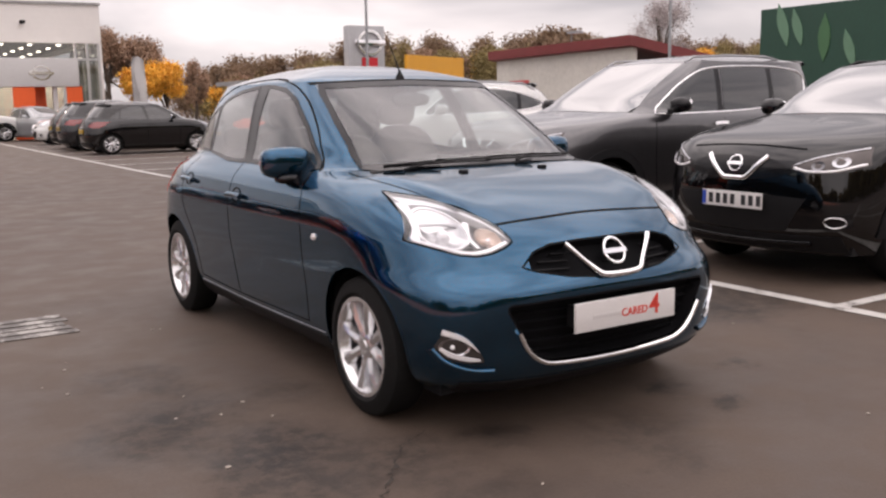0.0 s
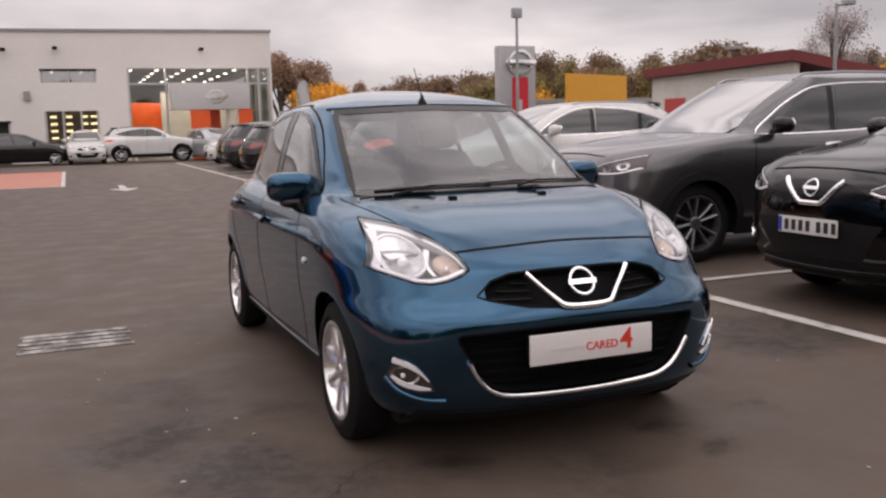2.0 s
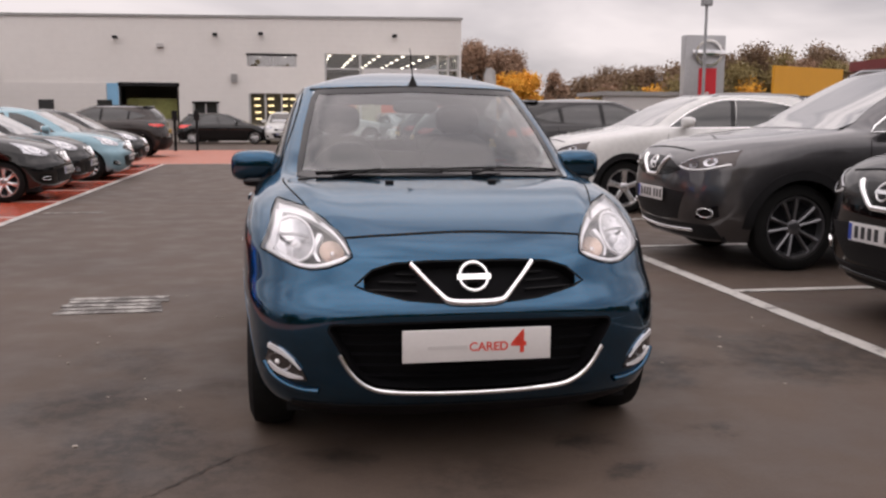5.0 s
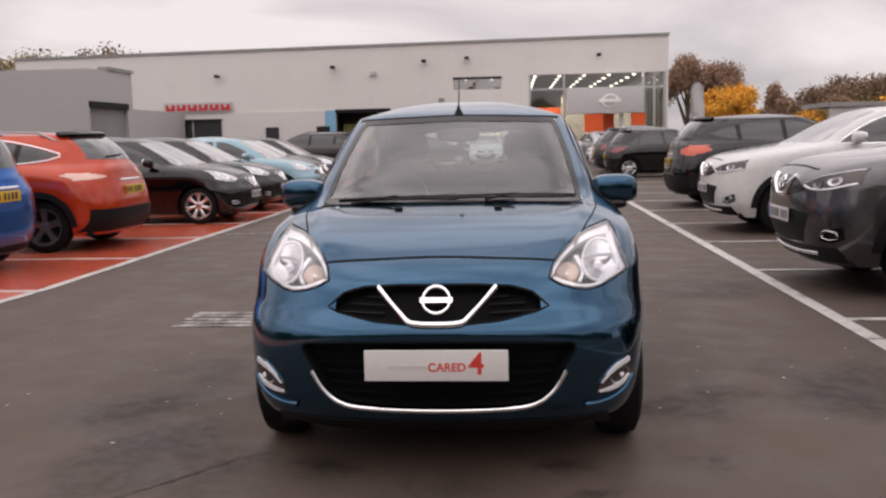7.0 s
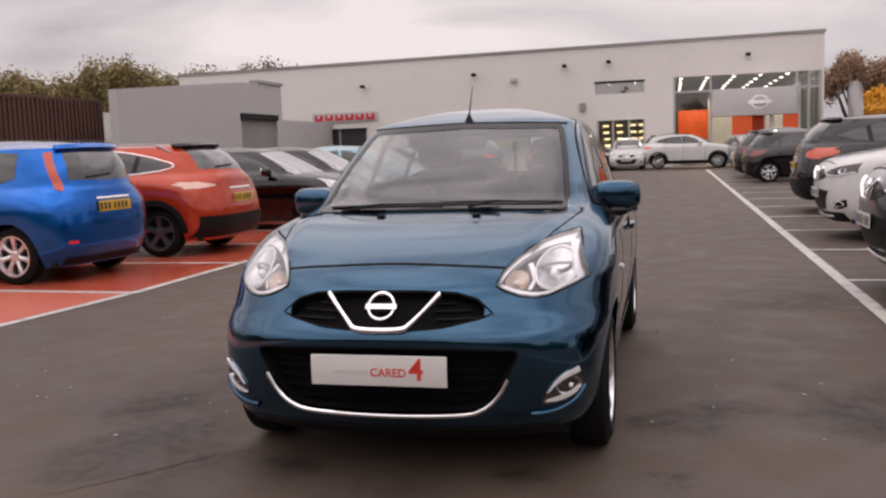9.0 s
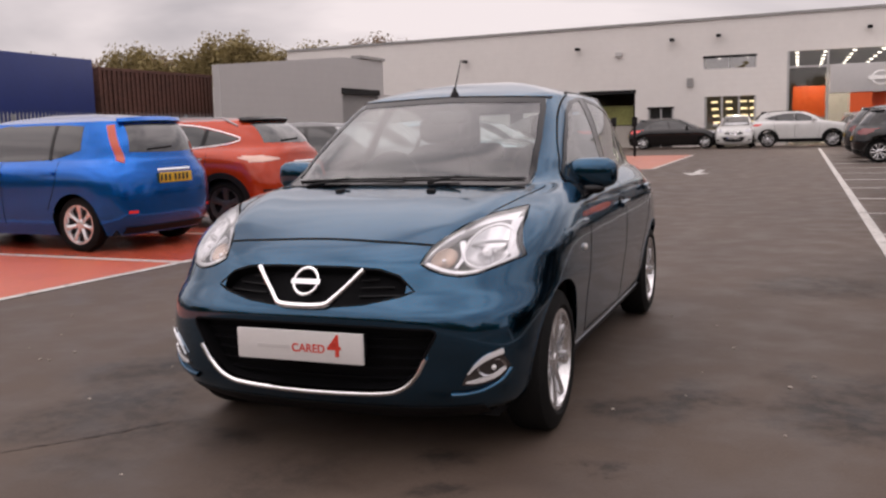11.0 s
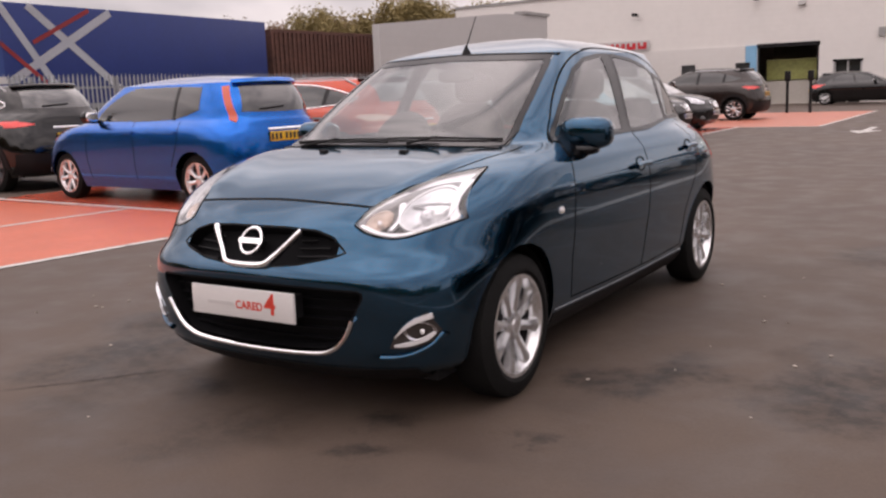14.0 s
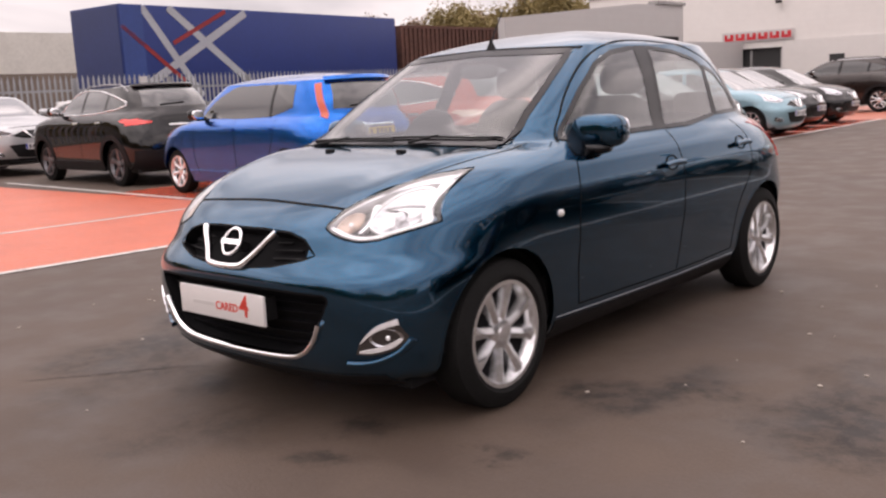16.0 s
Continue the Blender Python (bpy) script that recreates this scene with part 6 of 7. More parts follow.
def showroom():
    b = thing("showroom_building", "long pale grey clad car showroom with glazed corner", "building")
    Y0, Y1 = 42.4, 42.75
    holes = [(-18.15, -14.92, 0.0, 2.56), (-8.86, -6.05, 0.0, 2.90), (-5.4, -4.15, 0.0, 2.0), (-2.67, -0.26, 0.0, 2.42), (-2.72, -0.28, 3.75, 4.38), (1.12, 8.02, 0.0, 4.42)]
    for piece in wall_with_openings(-26.0, 8.12, 0.0, 5.88, holes, Y0, Y1, 6.22):
        part("wall_panel", piece, clad, b)
    bm = bmesh.new()
    box(bm, -26.0, -18.2, Y0 - 0.06, Y0 - 0.004, 0.0, 2.85)
    box(bm, -14.9, -9.45, Y0 - 0.06, Y0 - 0.004, 0.0, 2.85)
    part("lower_cladding", bm, clad_low, b)
    bm = boxes((-26.0, 8.16, Y0 - 0.08, Y1 + 0.05, 5.86, 5.98))
    for v in bm.verts:
        v.co.z += 0.34 * (v.co.x + 26) / 34.1
    part("parapet", bm, roof_grey, b)
    part("side_wall", boxes((7.8, 8.12, Y1, 70.0, 4.42, 6.2)), clad, b)
    part("back_wall", boxes((-26, 8.12, 70.0, 70.3, 0, 6.2)), clad, b)
    part("end_wall", boxes((-26, -25.7, Y1, 70.0, 0, 5.9)), clad, b)
    part("roof", boxes((-25.7, 7.8, Y1, 70.0, 5.4, 5.5)), roof_grey, b)
    part("inner_wall", boxes((-25.7, 0.6, 50.0, 50.2, 0, 5.4)), interior_wall, b)
    part("inner_wall", boxes((0.6, 7.8, 66.0, 66.2, 0, 5.4)), interior_wall, b)
    part("inner_floor", boxes((-25.7, 8.0, Y1 + 0.01, 66.0, 0.0, 0.03)), interior_wall, b)
    for x in (-19.0, -10.0, -3.4, 0.6):
        part("partition", boxes((x, x + 0.15, Y1, 66.0 if x == 0.6 else 50.0, 0.03, 5.4)), interior_wall, b)
    # corner glazing
    gl = part("shop_window", boxes((1.12, 8.02, Y0 + 0.14, Y0 + 0.16, 0.0, 4.42)), glass("shop_glass", (0.72, 0.74, 0.73)), b)
    gl.visible_shadow = False
    for x in (1.12, 2.86, 6.85, 7.4, 7.92):
        part("mullion", boxes((x, x + 0.10, Y0 + 0.04, Y0 + 0.13, 0.0, 4.42)), frame_grey, gl)
    part("transom", boxes((1.22, 7.92, Y0 + 0.05, Y0 + 0.12, 3.62, 3.72)), frame_grey, gl)
    cg = part("corner_window", boxes((7.98, 8.0, Y1, 49.0, 0.0, 4.42)), MATS["shop_glass"], b)
    cg.visible_shadow = False
    for k in range(5):
        part("mullion", boxes((7.9, 7.97, Y1 + 0.1 + k * 1.5, Y1 + 0.2 + k * 1.5, 0.0, 4.42)), frame_grey, cg)
    for k in range(5):
        for j in range(7):
            part("ceiling_lamp", boxes((1.45 + k * 1.35, 1.62 + k * 1.35, 43.5 + j * 2.9, 43.85 + j * 2.9, 4.55, 4.60)), strip_light, b)
    part("ceiling_panel", boxes((0.75, 7.75, Y1 + 0.02, 66.0, 4.62, 4.70)), roof_grey, b)
    ent = part("entrance_fascia", boxes((2.98, 6.70, Y0 - 1.45, Y0 - 0.05, 2.36, 3.62), bevel=0.02), fascia_white, b)
    bm = bmesh.new()
    for k in range(24):
        a0, a1 = 2 * math.pi * k / 24, 2 * math.pi * (k + 1) / 24
        q = [bm.verts.new((5.08 + r * math.cos(a), Y0 - 1.47, 2.97 + r * 0.8 * math.sin(a))) for a, r in ((a0, 0.42), (a1, 0.42), (a1, 0.33), (a0, 0.33))]
        bm.faces.new(q)
    bmesh.ops.remove_doubles(bm, verts=bm.verts, dist=0.001)
    box(bm, 4.55, 5.61, Y0 - 1.50, Y0 - 1.455, 2.89, 3.05)
    part("logo", bm, chrome, ent, "silver ring and bar")
    for x0, x1 in ((3.83, 4.75), (6.12, 6.80)):
        part("entrance_panel", boxes((x0, x1, Y0 - 1.40, Y0 - 1.28, 0.0, 2.36)), orange_panel, b)
    part("entrance_panel", boxes((4.75, 5.4, Y0 - 0.25, Y0 - 0.15, 1.2, 2.36)), orange_panel, b)
    part("entrance_post", boxes((5.55, 5.75, Y0 - 1.2, Y0 - 1.0, 0.0, 2.36)), fascia_white, b)
    part("display_wall", boxes((1.36, 2.95, 45.8, 45.95, 1.30, 2.85), bevel=0.02), orange_panel, b)
    part("display_counter", boxes((1.5, 2.7, 43.5, 44.1, 0.03, 1.1), bevel=0.02), interior_wall, b)
    part("display_back", boxes((2.9, 6.8, 45.5, 45.7, 0.03, 3.4)), interior_wall, b)
    # other openings
    for nm, (x0, x1, z0, z1), mt in (("service_door", (-5.4, -4.15, 0.0, 2.0), dark_pane), ("upper_window", (-2.72, -0.28, 3.75, 4.38), glass("office_glass", (0.55, 0.56, 0.57), 0.0, 0.42)), ("workshop_door", (-18.15, -14.92, 0.0, 2.56), dark_pane)):
        w = part(nm, boxes((x0, x1, Y0 + 0.15, Y0 + 0.18, z0, z1)), mt, b)
        for a, c in ((x0, x0 + 0.09), (x1 - 0.09, x1), ((x0 + x1) / 2 - 0.04, (x0 + x1) / 2 + 0.04)):
            part("window_frame", boxes((a, c, Y0 + 0.06, Y0 + 0.145, z0, z1 - 0.1)), frame_grey, w)
        part("lintel", boxes((x0 - 0.03, x1 + 0.03, Y0 - 0.03, Y0 + 0.145, z1 - 0.1, z1)), black_plastic, w)
    # open garage bay, with an added green panel standing in for reflected greenery
    gb = part("garage_bay", boxes((-8.9, -6.01, Y0 - 0.03, Y0 + 0.145, 2.72, 2.9), (-8.86, -8.78, Y0 + 0.02, Y0 + 0.145, 0.0, 2.72), (-6.13, -6.05, Y0 + 0.02, Y0 + 0.145, 0.0, 2.72)), black_plastic, b, "dark frame of the open bay")
    part("bay_reflection_panel", boxes((-8.7, -6.2, 43.6, 43.65, 1.15, 2.15)), mat("green_yellow_reflection", (0.30, 0.31, 0.10), rough=0.6, vary=0.35, scale=0.9), gb)
    part("bay_counter", boxes((-8.7, -6.2, 43.2, 43.6, 0.03, 1.1)), interior_wall, gb)
    ent2 = part("lit_doorway", boxes((-2.67, -0.26, Y0 + 0.15, Y0 + 0.17, 0.0, 2.42)), MATS["shop_glass"], b)
    ent2.visible_shadow = False
    for x in (-2.67, -1.9, -1.1, -0.36):
        part("door_post", boxes((x, x + 0.1, Y0 + 0.05, Y0 + 0.145, 0.0, 2.42)), frame_grey, ent2)
    for j in range(4):
        for x in (-2.45, -1.75, -1.05, -0.62):
            part("ceiling_lamp", boxes((x, x + 0.30, 43.6 + 0.5 * j, 43.75 + 0.5 * j, 2.12 - 0.34 * j, 2.22 - 0.34 * j)), warm_light, b)
    for x in (-2.3, -0.9):
        for j in range(4):
            part("ceiling_lamp", boxes((x, x + 0.1, 43.4 + j * 0.9, 43.7 + j * 0.9, 4.42, 4.46)), strip_light, b)
    part("banner", boxes((-9.42, -8.88, Y0 - 0.09, Y0 - 0.065, 1.45, 2.85)), blue_banner, b, "pale blue banner")
    sg = part("sign_board", boxes((-18.0, -14.3, Y0 - 0.12, Y0 - 0.065, 2.92, 3.42)), fascia_white, b)
    for k in range(6):
        x = -17.86 + k * 0.59
        part("sign_block", boxes((x, x + 0.47, Y0 - 0.16, Y0 - 0.125, 3.0, 3.14), (x, x + 0.13, Y0 - 0.16, Y0 - 0.125, 3.141, 3.32), (x + 0.30, x + 0.47, Y0 - 0.16, Y0 - 0.125, 3.141, 3.32)), sign_red, sg)
    for x in (-12.6, -9.9):
        part("small_window", boxes((x, x + 0.7, Y0 - 0.10, Y0 - 0.062, 1.35, 2.05)), dark_pane, b)
    for x, z in ((-15.0, 4.75), (-8.9, 5.05), (-4.2, 5.25), (-2.0, 5.33), (4.63, 5.33)):
        c = part("security_camera", boxes((x - 0.11, x + 0.11, Y0 - 0.50, Y0 - 0.18, z - 0.09, z + 0.05), bevel=0.02), black_plastic, b)
        part("bracket", boxes((x - 0.04, x + 0.04, Y0 - 0.2, Y0, z - 0.05, z + 0.0)), black_plastic, c)
    part("flood_lamp", boxes((-7.0, -6.7, Y0 - 0.25, Y0, 4.6, 4.78)), fascia_white, b)
    part("vent_box", boxes((-3.5, -3.2, Y0 - 0.15, Y0, 2.95, 3.35)), roof_grey, b)


showroom()
for lx, ly, lz, lw, power in ((2.4, 44.0, 4.5, 0.35, 240.0), (5.8, 44.0, 4.5, 0.35, 240.0), (-1.4, 44.5, 2.9, 0.3, 70.0)):
    lamp = new("ceiling_light", bpy.data.lights.new("ceiling_light", "AREA"))
    lamp.data.size, lamp.data.energy, lamp.data.color = lw, power, (1.0, 0.90, 0.76)
    lamp.matrix_world = look((lx, ly, lz), (lx, ly, 0))


def shed():
    s = thing("workshop_shed", "grey clad workshop shed with roller shutter", "building")
    bm = bmesh.new()
    for (ya, yb), (za, zb), z0 in (((22.15, 31.2), (3.62, 4.40), 0.0), ((31.2, 34.9), (4.40, 4.49), 3.02), ((34.9, 35.5), (4.49, 4.45), 0.0)):
        box(bm, -17.1, -16.8, ya, yb, z0, 4.0)
        for v in bm.verts:
            if abs(v.co.z - 4.0) < 1e-5:
                v.co.z = za if abs(v.co.y - ya) < 1e-4 else zb
    part("front_wall", bm, shed_clad, s)
    bm = boxes((-23.0, -17.1, 35.2, 35.5, 0, 4.4), (-22.4, -17.1, 22.15, 22.35, 0, 3.55))
    for v in bm.verts:
        if v.co.x < -22.3 and v.co.y < 30:
            v.co.y += 9.5
    part("side_wall", bm, shed_clad, s)
    part("roof_edge", boxes((-17.2, -16.72, 33.0, 35.6, 4.47, 4.60)), roof_grey, s)
    part("roof", boxes((-23.0, -17.1, 31.5, 35.2, 4.2, 4.3), (-18.2, -17.1, 24.3, 31.5, 3.45, 3.55)), roof_grey, s)
    sh = part("roller_shutter", boxes((-17.04, -17.0, 31.2, 34.9, 0.0, 3.0)), roof_grey, s)
    for k in range(24):
        part("slat", boxes((-16.998, -16.96, 31.22, 34.88, 0.01 + k * 0.12, 0.115 + k * 0.12)), roof_grey, sh, flat=True)
    part("shutter_box", boxes((-17.0, -16.74, 31.15, 34.95, 2.85, 3.1)), black_plastic, sh)
    part("link_wall", boxes((-17.1, -16.9, 35.5, 42.3, 0.0, 2.9)), shed_clad, s)


shed()


# ---- trailer, container, fence ----
def trailer():
    a, b = Vector((-22.95, 11.15, 0)), Vector((-24.25, 24.45, 0))
    ang = math.atan2(b.y - a.y, b.x - a.x)
    t = thing("lorry_trailer", "blue curtain-side lorry trailer with white and red stripes", "trailer", "", Matrix.Translation(a) @ Matrix.Rotation(ang, 4, "Z"))
    n = (b - a).length
    part("box_body", boxes((0, n, 0, 2.5, 1.15, 4.3), bevel=0.03), tarp, t)
    part("front_panel", boxes((-0.03, -0.005, 0.05, 2.45, 1.2, 4.25)), mat("dull_blue_panel", (0.014, 0.028, 0.11), rough=0.5, vary=0.15, scale=1), t)
    part("chassis", boxes((0.3, n - 0.2, 0.6, 1.9, 0.85, 1.14)), black_plastic, t)
    part("side_rail", boxes((0, n, -0.03, -0.004, 1.12, 1.28)), steel, t)
    part("corner_post", boxes((0, 0.8, -0.02, -0.004, 1.3, 4.28)), mat("faded_tarp", (0.02, 0.05, 0.20), rough=0.5, vary=0.15, scale=1), t)
    for x in (1.6, 2.9, 4.2, n - 3.0):
        for y in (0.35, 2.15):
            w = part("wheel", lathe([(-0.14, 0.28), (-0.15, 0.48), (-0.10, 0.51), (0.10, 0.51), (0.15, 0.48), (0.14, 0.28), (0.05, 0.2)], 28, "y"), rubber, t)
            w.matrix_local = pose(x, y, 0.51)

    def stripe(x0, z0, x1, z1, w, m):
        d = Vector((x1 - x0, 0, z1 - z0)).normalized()
        q = Vector((-d.z, 0, d.x)) * w / 2
        bm = bmesh.new()
        y = -0.012 if m is tarp_white else -0.02
        f = bm.faces.new([bm.verts.new(Vector(p) + o) for p, o in (((x0, y, z0), q), ((x1, y, z1), q), ((x1, y, z1), -q), ((x0, y, z0), -q))])
        bmesh.ops.solidify(bm, geom=[f], thickness=0.004)
        part("stripe", bm, m, t, flat=True)

    stripe(0.80, 4.25, 2.90, 1.45, 0.24, tarp_white)
    stripe(1.80, 4.25, 5.60, 1.45, 0.25, tarp_white)
    stripe(0.03, 1.45, 5.05, 4.2, 0.26, tarp_white)
    stripe(0.03, 3.65, 2.25, 1.95, 0.13, tarp_red)
    stripe(1.90, 3.15, 4.15, 4.22, 0.13, tarp_red)
    stripe(8.55, 1.55, 10.85, 1.85, 0.25, tarp_red)
    stripe(10.85, 1.85, 12.95, 1.5, 0.22, tarp_red)

trailer()


def container():
    c = thing("shipping_container", "rusty brown ribbed shipping container on stands", "container")
    bm = bmesh.new()
    box(bm, -26.75, -24.35, 24.8, 32.45, 1.3, 4.02)
    body = part("box_body", bm, rust, c)
    for k in range(26):
        part("rib", boxes((-24.347, -24.28, 25.05 + 0.28 * k, 25.19 + 0.28 * k, 1.42, 3.92)), rust, body, flat=True)
    for z in (1.3, 3.922):
        part("side_rail", boxes((-24.347, -24.27, 24.8, 32.45, z, z + 0.116)), rust, body, flat=True)
    for y in (24.86, 32.31):
        part("corner_post", boxes((-24.347, -24.26, y - 0.06, y + 0.06, 1.42, 3.92)), rust, body, flat=True)
    for y in (25.1, 28.6, 32.1):
        part("stand", boxes((-26.6, -24.45, y - 0.15, y + 0.15, 0, 1.3)), steel, c)



container()


def fence():
    f = thing("palisade_fence", "grey steel palisade fence before the trailer", "fence")
    me = bpy.data.meshes.new("pale")
    bm = bmesh.new()
    vs = [bm.verts.new(p) for p in ((0, -0.035, 0.05), (0.02, 0, 0.05), (0, 0.035, 0.05), (0, -0.035, 2.0), (0.02, 0, 2.0), (0, 0.035, 2.0), (0.01, 0, 2.15))]
    for q in ((0, 1, 4, 3), (1, 2, 5, 4), (3, 4, 6), (4, 5, 6), (0, 3, 5, 2), (3, 6, 5)):
        bm.faces.new([vs[k] for k in q])
    bm.to_mesh(me)
    bm.free()
    me.materials.append(steel)
    y = -6.0
    while y < 30.0:
        o = new("pale", me)
        o.parent = f
        o.matrix_local = pose(-21.0, y, 0)
        y += 0.155
    part("rail", boxes((-21.06, -21.01, -6, 30, 0.4, 0.46), (-21.06, -21.01, -6, 30, 1.7, 1.76)), steel, f)
    for k in range(13):
        part("post", boxes((-21.16, -21.06, -6 + k * 2.9, -5.9 + k * 2.9, 0, 2.05)), steel, f)
    part("notice", boxes((-20.97, -20.95, 10.42, 10.66, 1.78, 2.06)), fascia_white, f)


fence()
tagged(part("boundary_wall", boxes((-41, -40.6, -30, 60, 0, 4.9)), cream_wall, None, "", True), "pale far boundary wall", "wall", "", "structure")
tagged(part("lower_wall", boxes((-38.6, -38.3, -30, 22, 0, 2.9)), mat("brown_wall", (0.17, 0.135, 0.11), rough=0.85, vary=0.25, scale=0.5), None, "", True), "brown lower wall behind the fence", "wall", "", "structure")


# ---- signs, posts, other buildings ----
def totem():
    t = thing("totem_sign", "tall silver totem sign with red lower panel", "sign")
    part("pylon", boxes((13.18, 14.68, 26.2, 26.6, 0, 4.17), bevel=0.02), mat("silver_sheet", (0.40, 0.40, 0.41), rough=0.4, metal=0.4, vary=0.08, scale=1), t)
    bm = bmesh.new()
    cx, cz = 14.03, 3.55
    for r0, r1, y in ((0.52, 0.42, 26.10),):
        ring = [[bm.verts.new((cx + r * math.cos(2 * math.pi * k / 36), yy, cz + r * 0.92 * math.sin(2 * math.pi * k / 36))) for k in range(36)] for r, yy in ((r0, 26.19), (r0, y), (r1, y), (r1, 26.19))]
        for a, b in zip(ring, ring[1:]):
            for k in range(36):
                bm.faces.new((a[k], a[(k + 1) % 36], b[(k + 1) % 36], b[k]))
    box(bm, cx - 0.62, cx + 0.62, 26.06, 26.18, cz - 0.10, cz + 0.10, 0.01)
    bmesh.ops.recalc_face_normals(bm, faces=bm.faces)
    part("logo", bm, chrome, t, "silver ring and bar")
    red = part("red_panel", boxes((13.70, 14.36, 26.17, 26.196, 1.2, 3.02)), sign_red, t)
    part("pale_bar", boxes((13.97, 14.09, 26.155, 26.168, 1.3, 2.2)), fascia_white, red)


totem()


def lamp_post(x, y, h, arm, label):
    p = thing("street_lamp", label, "street lamp")
    part("pole", tube([(x, y, 0), (x, y, h * 0.5), (x, y, h)], 0.07, 10, 0.65), steel, p)
    if arm:
        part("arm", tube([(x, y, h - 0.06), (x + arm, y, h - 0.02)], 0.04, 8), steel, p)
    part("lamp_head", boxes((x + arm - 0.16, x + arm + 0.22, y - 0.12, y + 0.12, h - 0.04, h + 0.12) if arm else (x - 0.17, x + 0.17, y - 0.12, y + 0.12, h - 0.05, h + 0.30), bevel=0.02), steel, p)


lamp_post(13.62, 25.6, 5.15, 0.0, "slim pole with a square floodlight head")
lamp_post(20.5, 17.4, 4.75, 0.45, "grey street lamp with a short arm")


def far_buildings():
    b = thing("red_roof_building", "low cream building with maroon roof edge", "building")
    for sides in ((20.6, 20.8, 19.2, 27.2, 0, 3.15), (20.8, 26.0, 19.2, 19.4, 0, 2.6), (20.8, 26, 27.0, 27.2, 0, 3.1)):
        part("wall", boxes(sides), cream_wall, b)
    bm = boxes((20.3, 26.2, 19.0, 27.4, 3.15, 3.5))
    for v in bm.verts:
        if v.co.x > 25:
            v.co.z -= 0.9
        if v.co.y > 27:
            v.co.z -= 0.12
    part("roof", bm, maroon, b)
    part("wall_sign", boxes((20.56, 20.596, 25.0, 26.3, 1.6, 2.15)), tarp_red, b)
    part("aerial", tube([(20.9, 22.8, 3.4), (20.9, 22.8, 3.95)], 0.03, 6), steel, b)
    part("aerial_head", boxes((20.75, 21.05, 22.3, 22.9, 3.8, 3.9)), steel, b)
    g = thing("green_hoarding", "dark green hoarding with leaf prints", "hoarding")
    part("board", boxes((21.0, 21.15, 0.0, 14.2, 1.0, 3.9)), green_board, g)
    for y in (0.5, 5.0, 9.5, 13.8):
        part("post", boxes((21.15, 21.3, y - 0.08, y + 0.08, 0, 3.9)), steel, g)
    for y, z, r, m in ((13.4, 3.4, 0.7, leaf_pale), (12.9, 3.3, 0.6, leaf_pale), (12.0, 2.95, 0.75, leaf_print), (11.2, 2.6, 0.6, leaf_pale), (9.5, 3.1, 0.8, leaf_print), (7.5, 2.6, 0.8, leaf_pale)):
        bm = bmesh.new()
        pts = [(0.0, r), (0.22 * r, 0.4 * r), (0.27 * r, 0.0), (0.2 * r, -0.5 * r), (0, -r), (-0.2 * r, -0.5 * r), (-0.27 * r, 0), (-0.22 * r, 0.4 * r)]
        ends = [[bm.verts.new((x, y + a + 0.25 * c * (1 if m is leaf_pale else 0), z + c * 0.9)) for a, c in pts] for x in (20.975, 20.997)]
        for ring in ends:
            bm.faces.new(ring)
        for k in range(8):
            bm.faces.new((ends[0][k], ends[0][(k + 1) % 8], ends[1][(k + 1) % 8], ends[1][k]))
        bmesh.ops.recalc_face_normals(bm, faces=bm.faces)
        part("leaf_shape", bm, m, g, flat=True)
    y = thing("yellow_board", "plain yellow advertising board on posts", "board")
    part("board", boxes((0, 8.0, -0.1, 0.1, 2.2, 4.75)), yellow_board, y)
    for x in (0.6, 7.4):
        part("post", boxes((x - 0.1, x + 0.1, 0.11, 0.3, 0, 4.6)), steel, y)
    y.matrix_basis = pose(31.0, 52.4, 0, 0, 0, 26)
    w = thing("low_white_building", "low white building beyond the lot", "building")
    part("wall", boxes((22, 46, 60, 60.5, 0, 2.9)), fascia_white, w)
    part("roof", boxes((21.8, 46.2, 59.8, 66, 2.9, 3.2)), roof_grey, w)
    f = thing("feather_flag", "white feather flag on a thin pole", "flag")
    bm = bmesh.new()
    edge = [(0.0, 0.5), (0.0, 3.3), (0.12, 3.6), (0.32, 3.68), (0.55, 3.5), (0.60, 2.5), (0.62, 1.2), (0.6, 0.5)]
    fc = bm.faces.new([bm.verts.new((8.68 + a, 39.2 + 0.05 * math.sin(4 * b), b)) for a, b in edge])
    bmesh.ops.solidify(bm, geom=[fc], thickness=0.01)
    part("cloth", bm, fascia_white, f)
    part("pole", tube([(8.66, 39.2, 0), (8.66, 39.2, 3.3), (8.8, 39.2, 3.66)], 0.025, 8), steel, f)
    for x, yy in ((-4.03, 30.0), (-4.81, 30.0)):
        p = thing("bollard_post", "slim dark post at the red walkway", "bollard", "posts at the walkway")
        part("post", tube([(x, yy, 0), (x, yy, 1.15)], 0.05, 10), black_plastic, p)
        part("cap", boxes((x - 0.10, x + 0.10, yy - 0.06, yy + 0.06, 1.12, 1.47), bevel=0.02), black_plastic, p)


far_buildings()


# ---- trees ----
def leaf_material(name, base):
    m = mat(name, base, rough=0.75)
    nt = m.node_tree
    p = nt.nodes["Principled BSDF"]
    g, r = nt.nodes.new("ShaderNodeNewGeometry"), nt.nodes.new("ShaderNodeValToRGB")
    r.color_ramp.elements[0].color = (*[c * 0.82 for c in base], 1)
    r.color_ramp.elements[1].color = (*[min(1, c * 1.12) for c in base], 1)
    nt.links.new(g.outputs["Random Per Island"], r.inputs[0])
    nt.links.new(r.outputs[0], p.inputs["Base Color"])
    return m


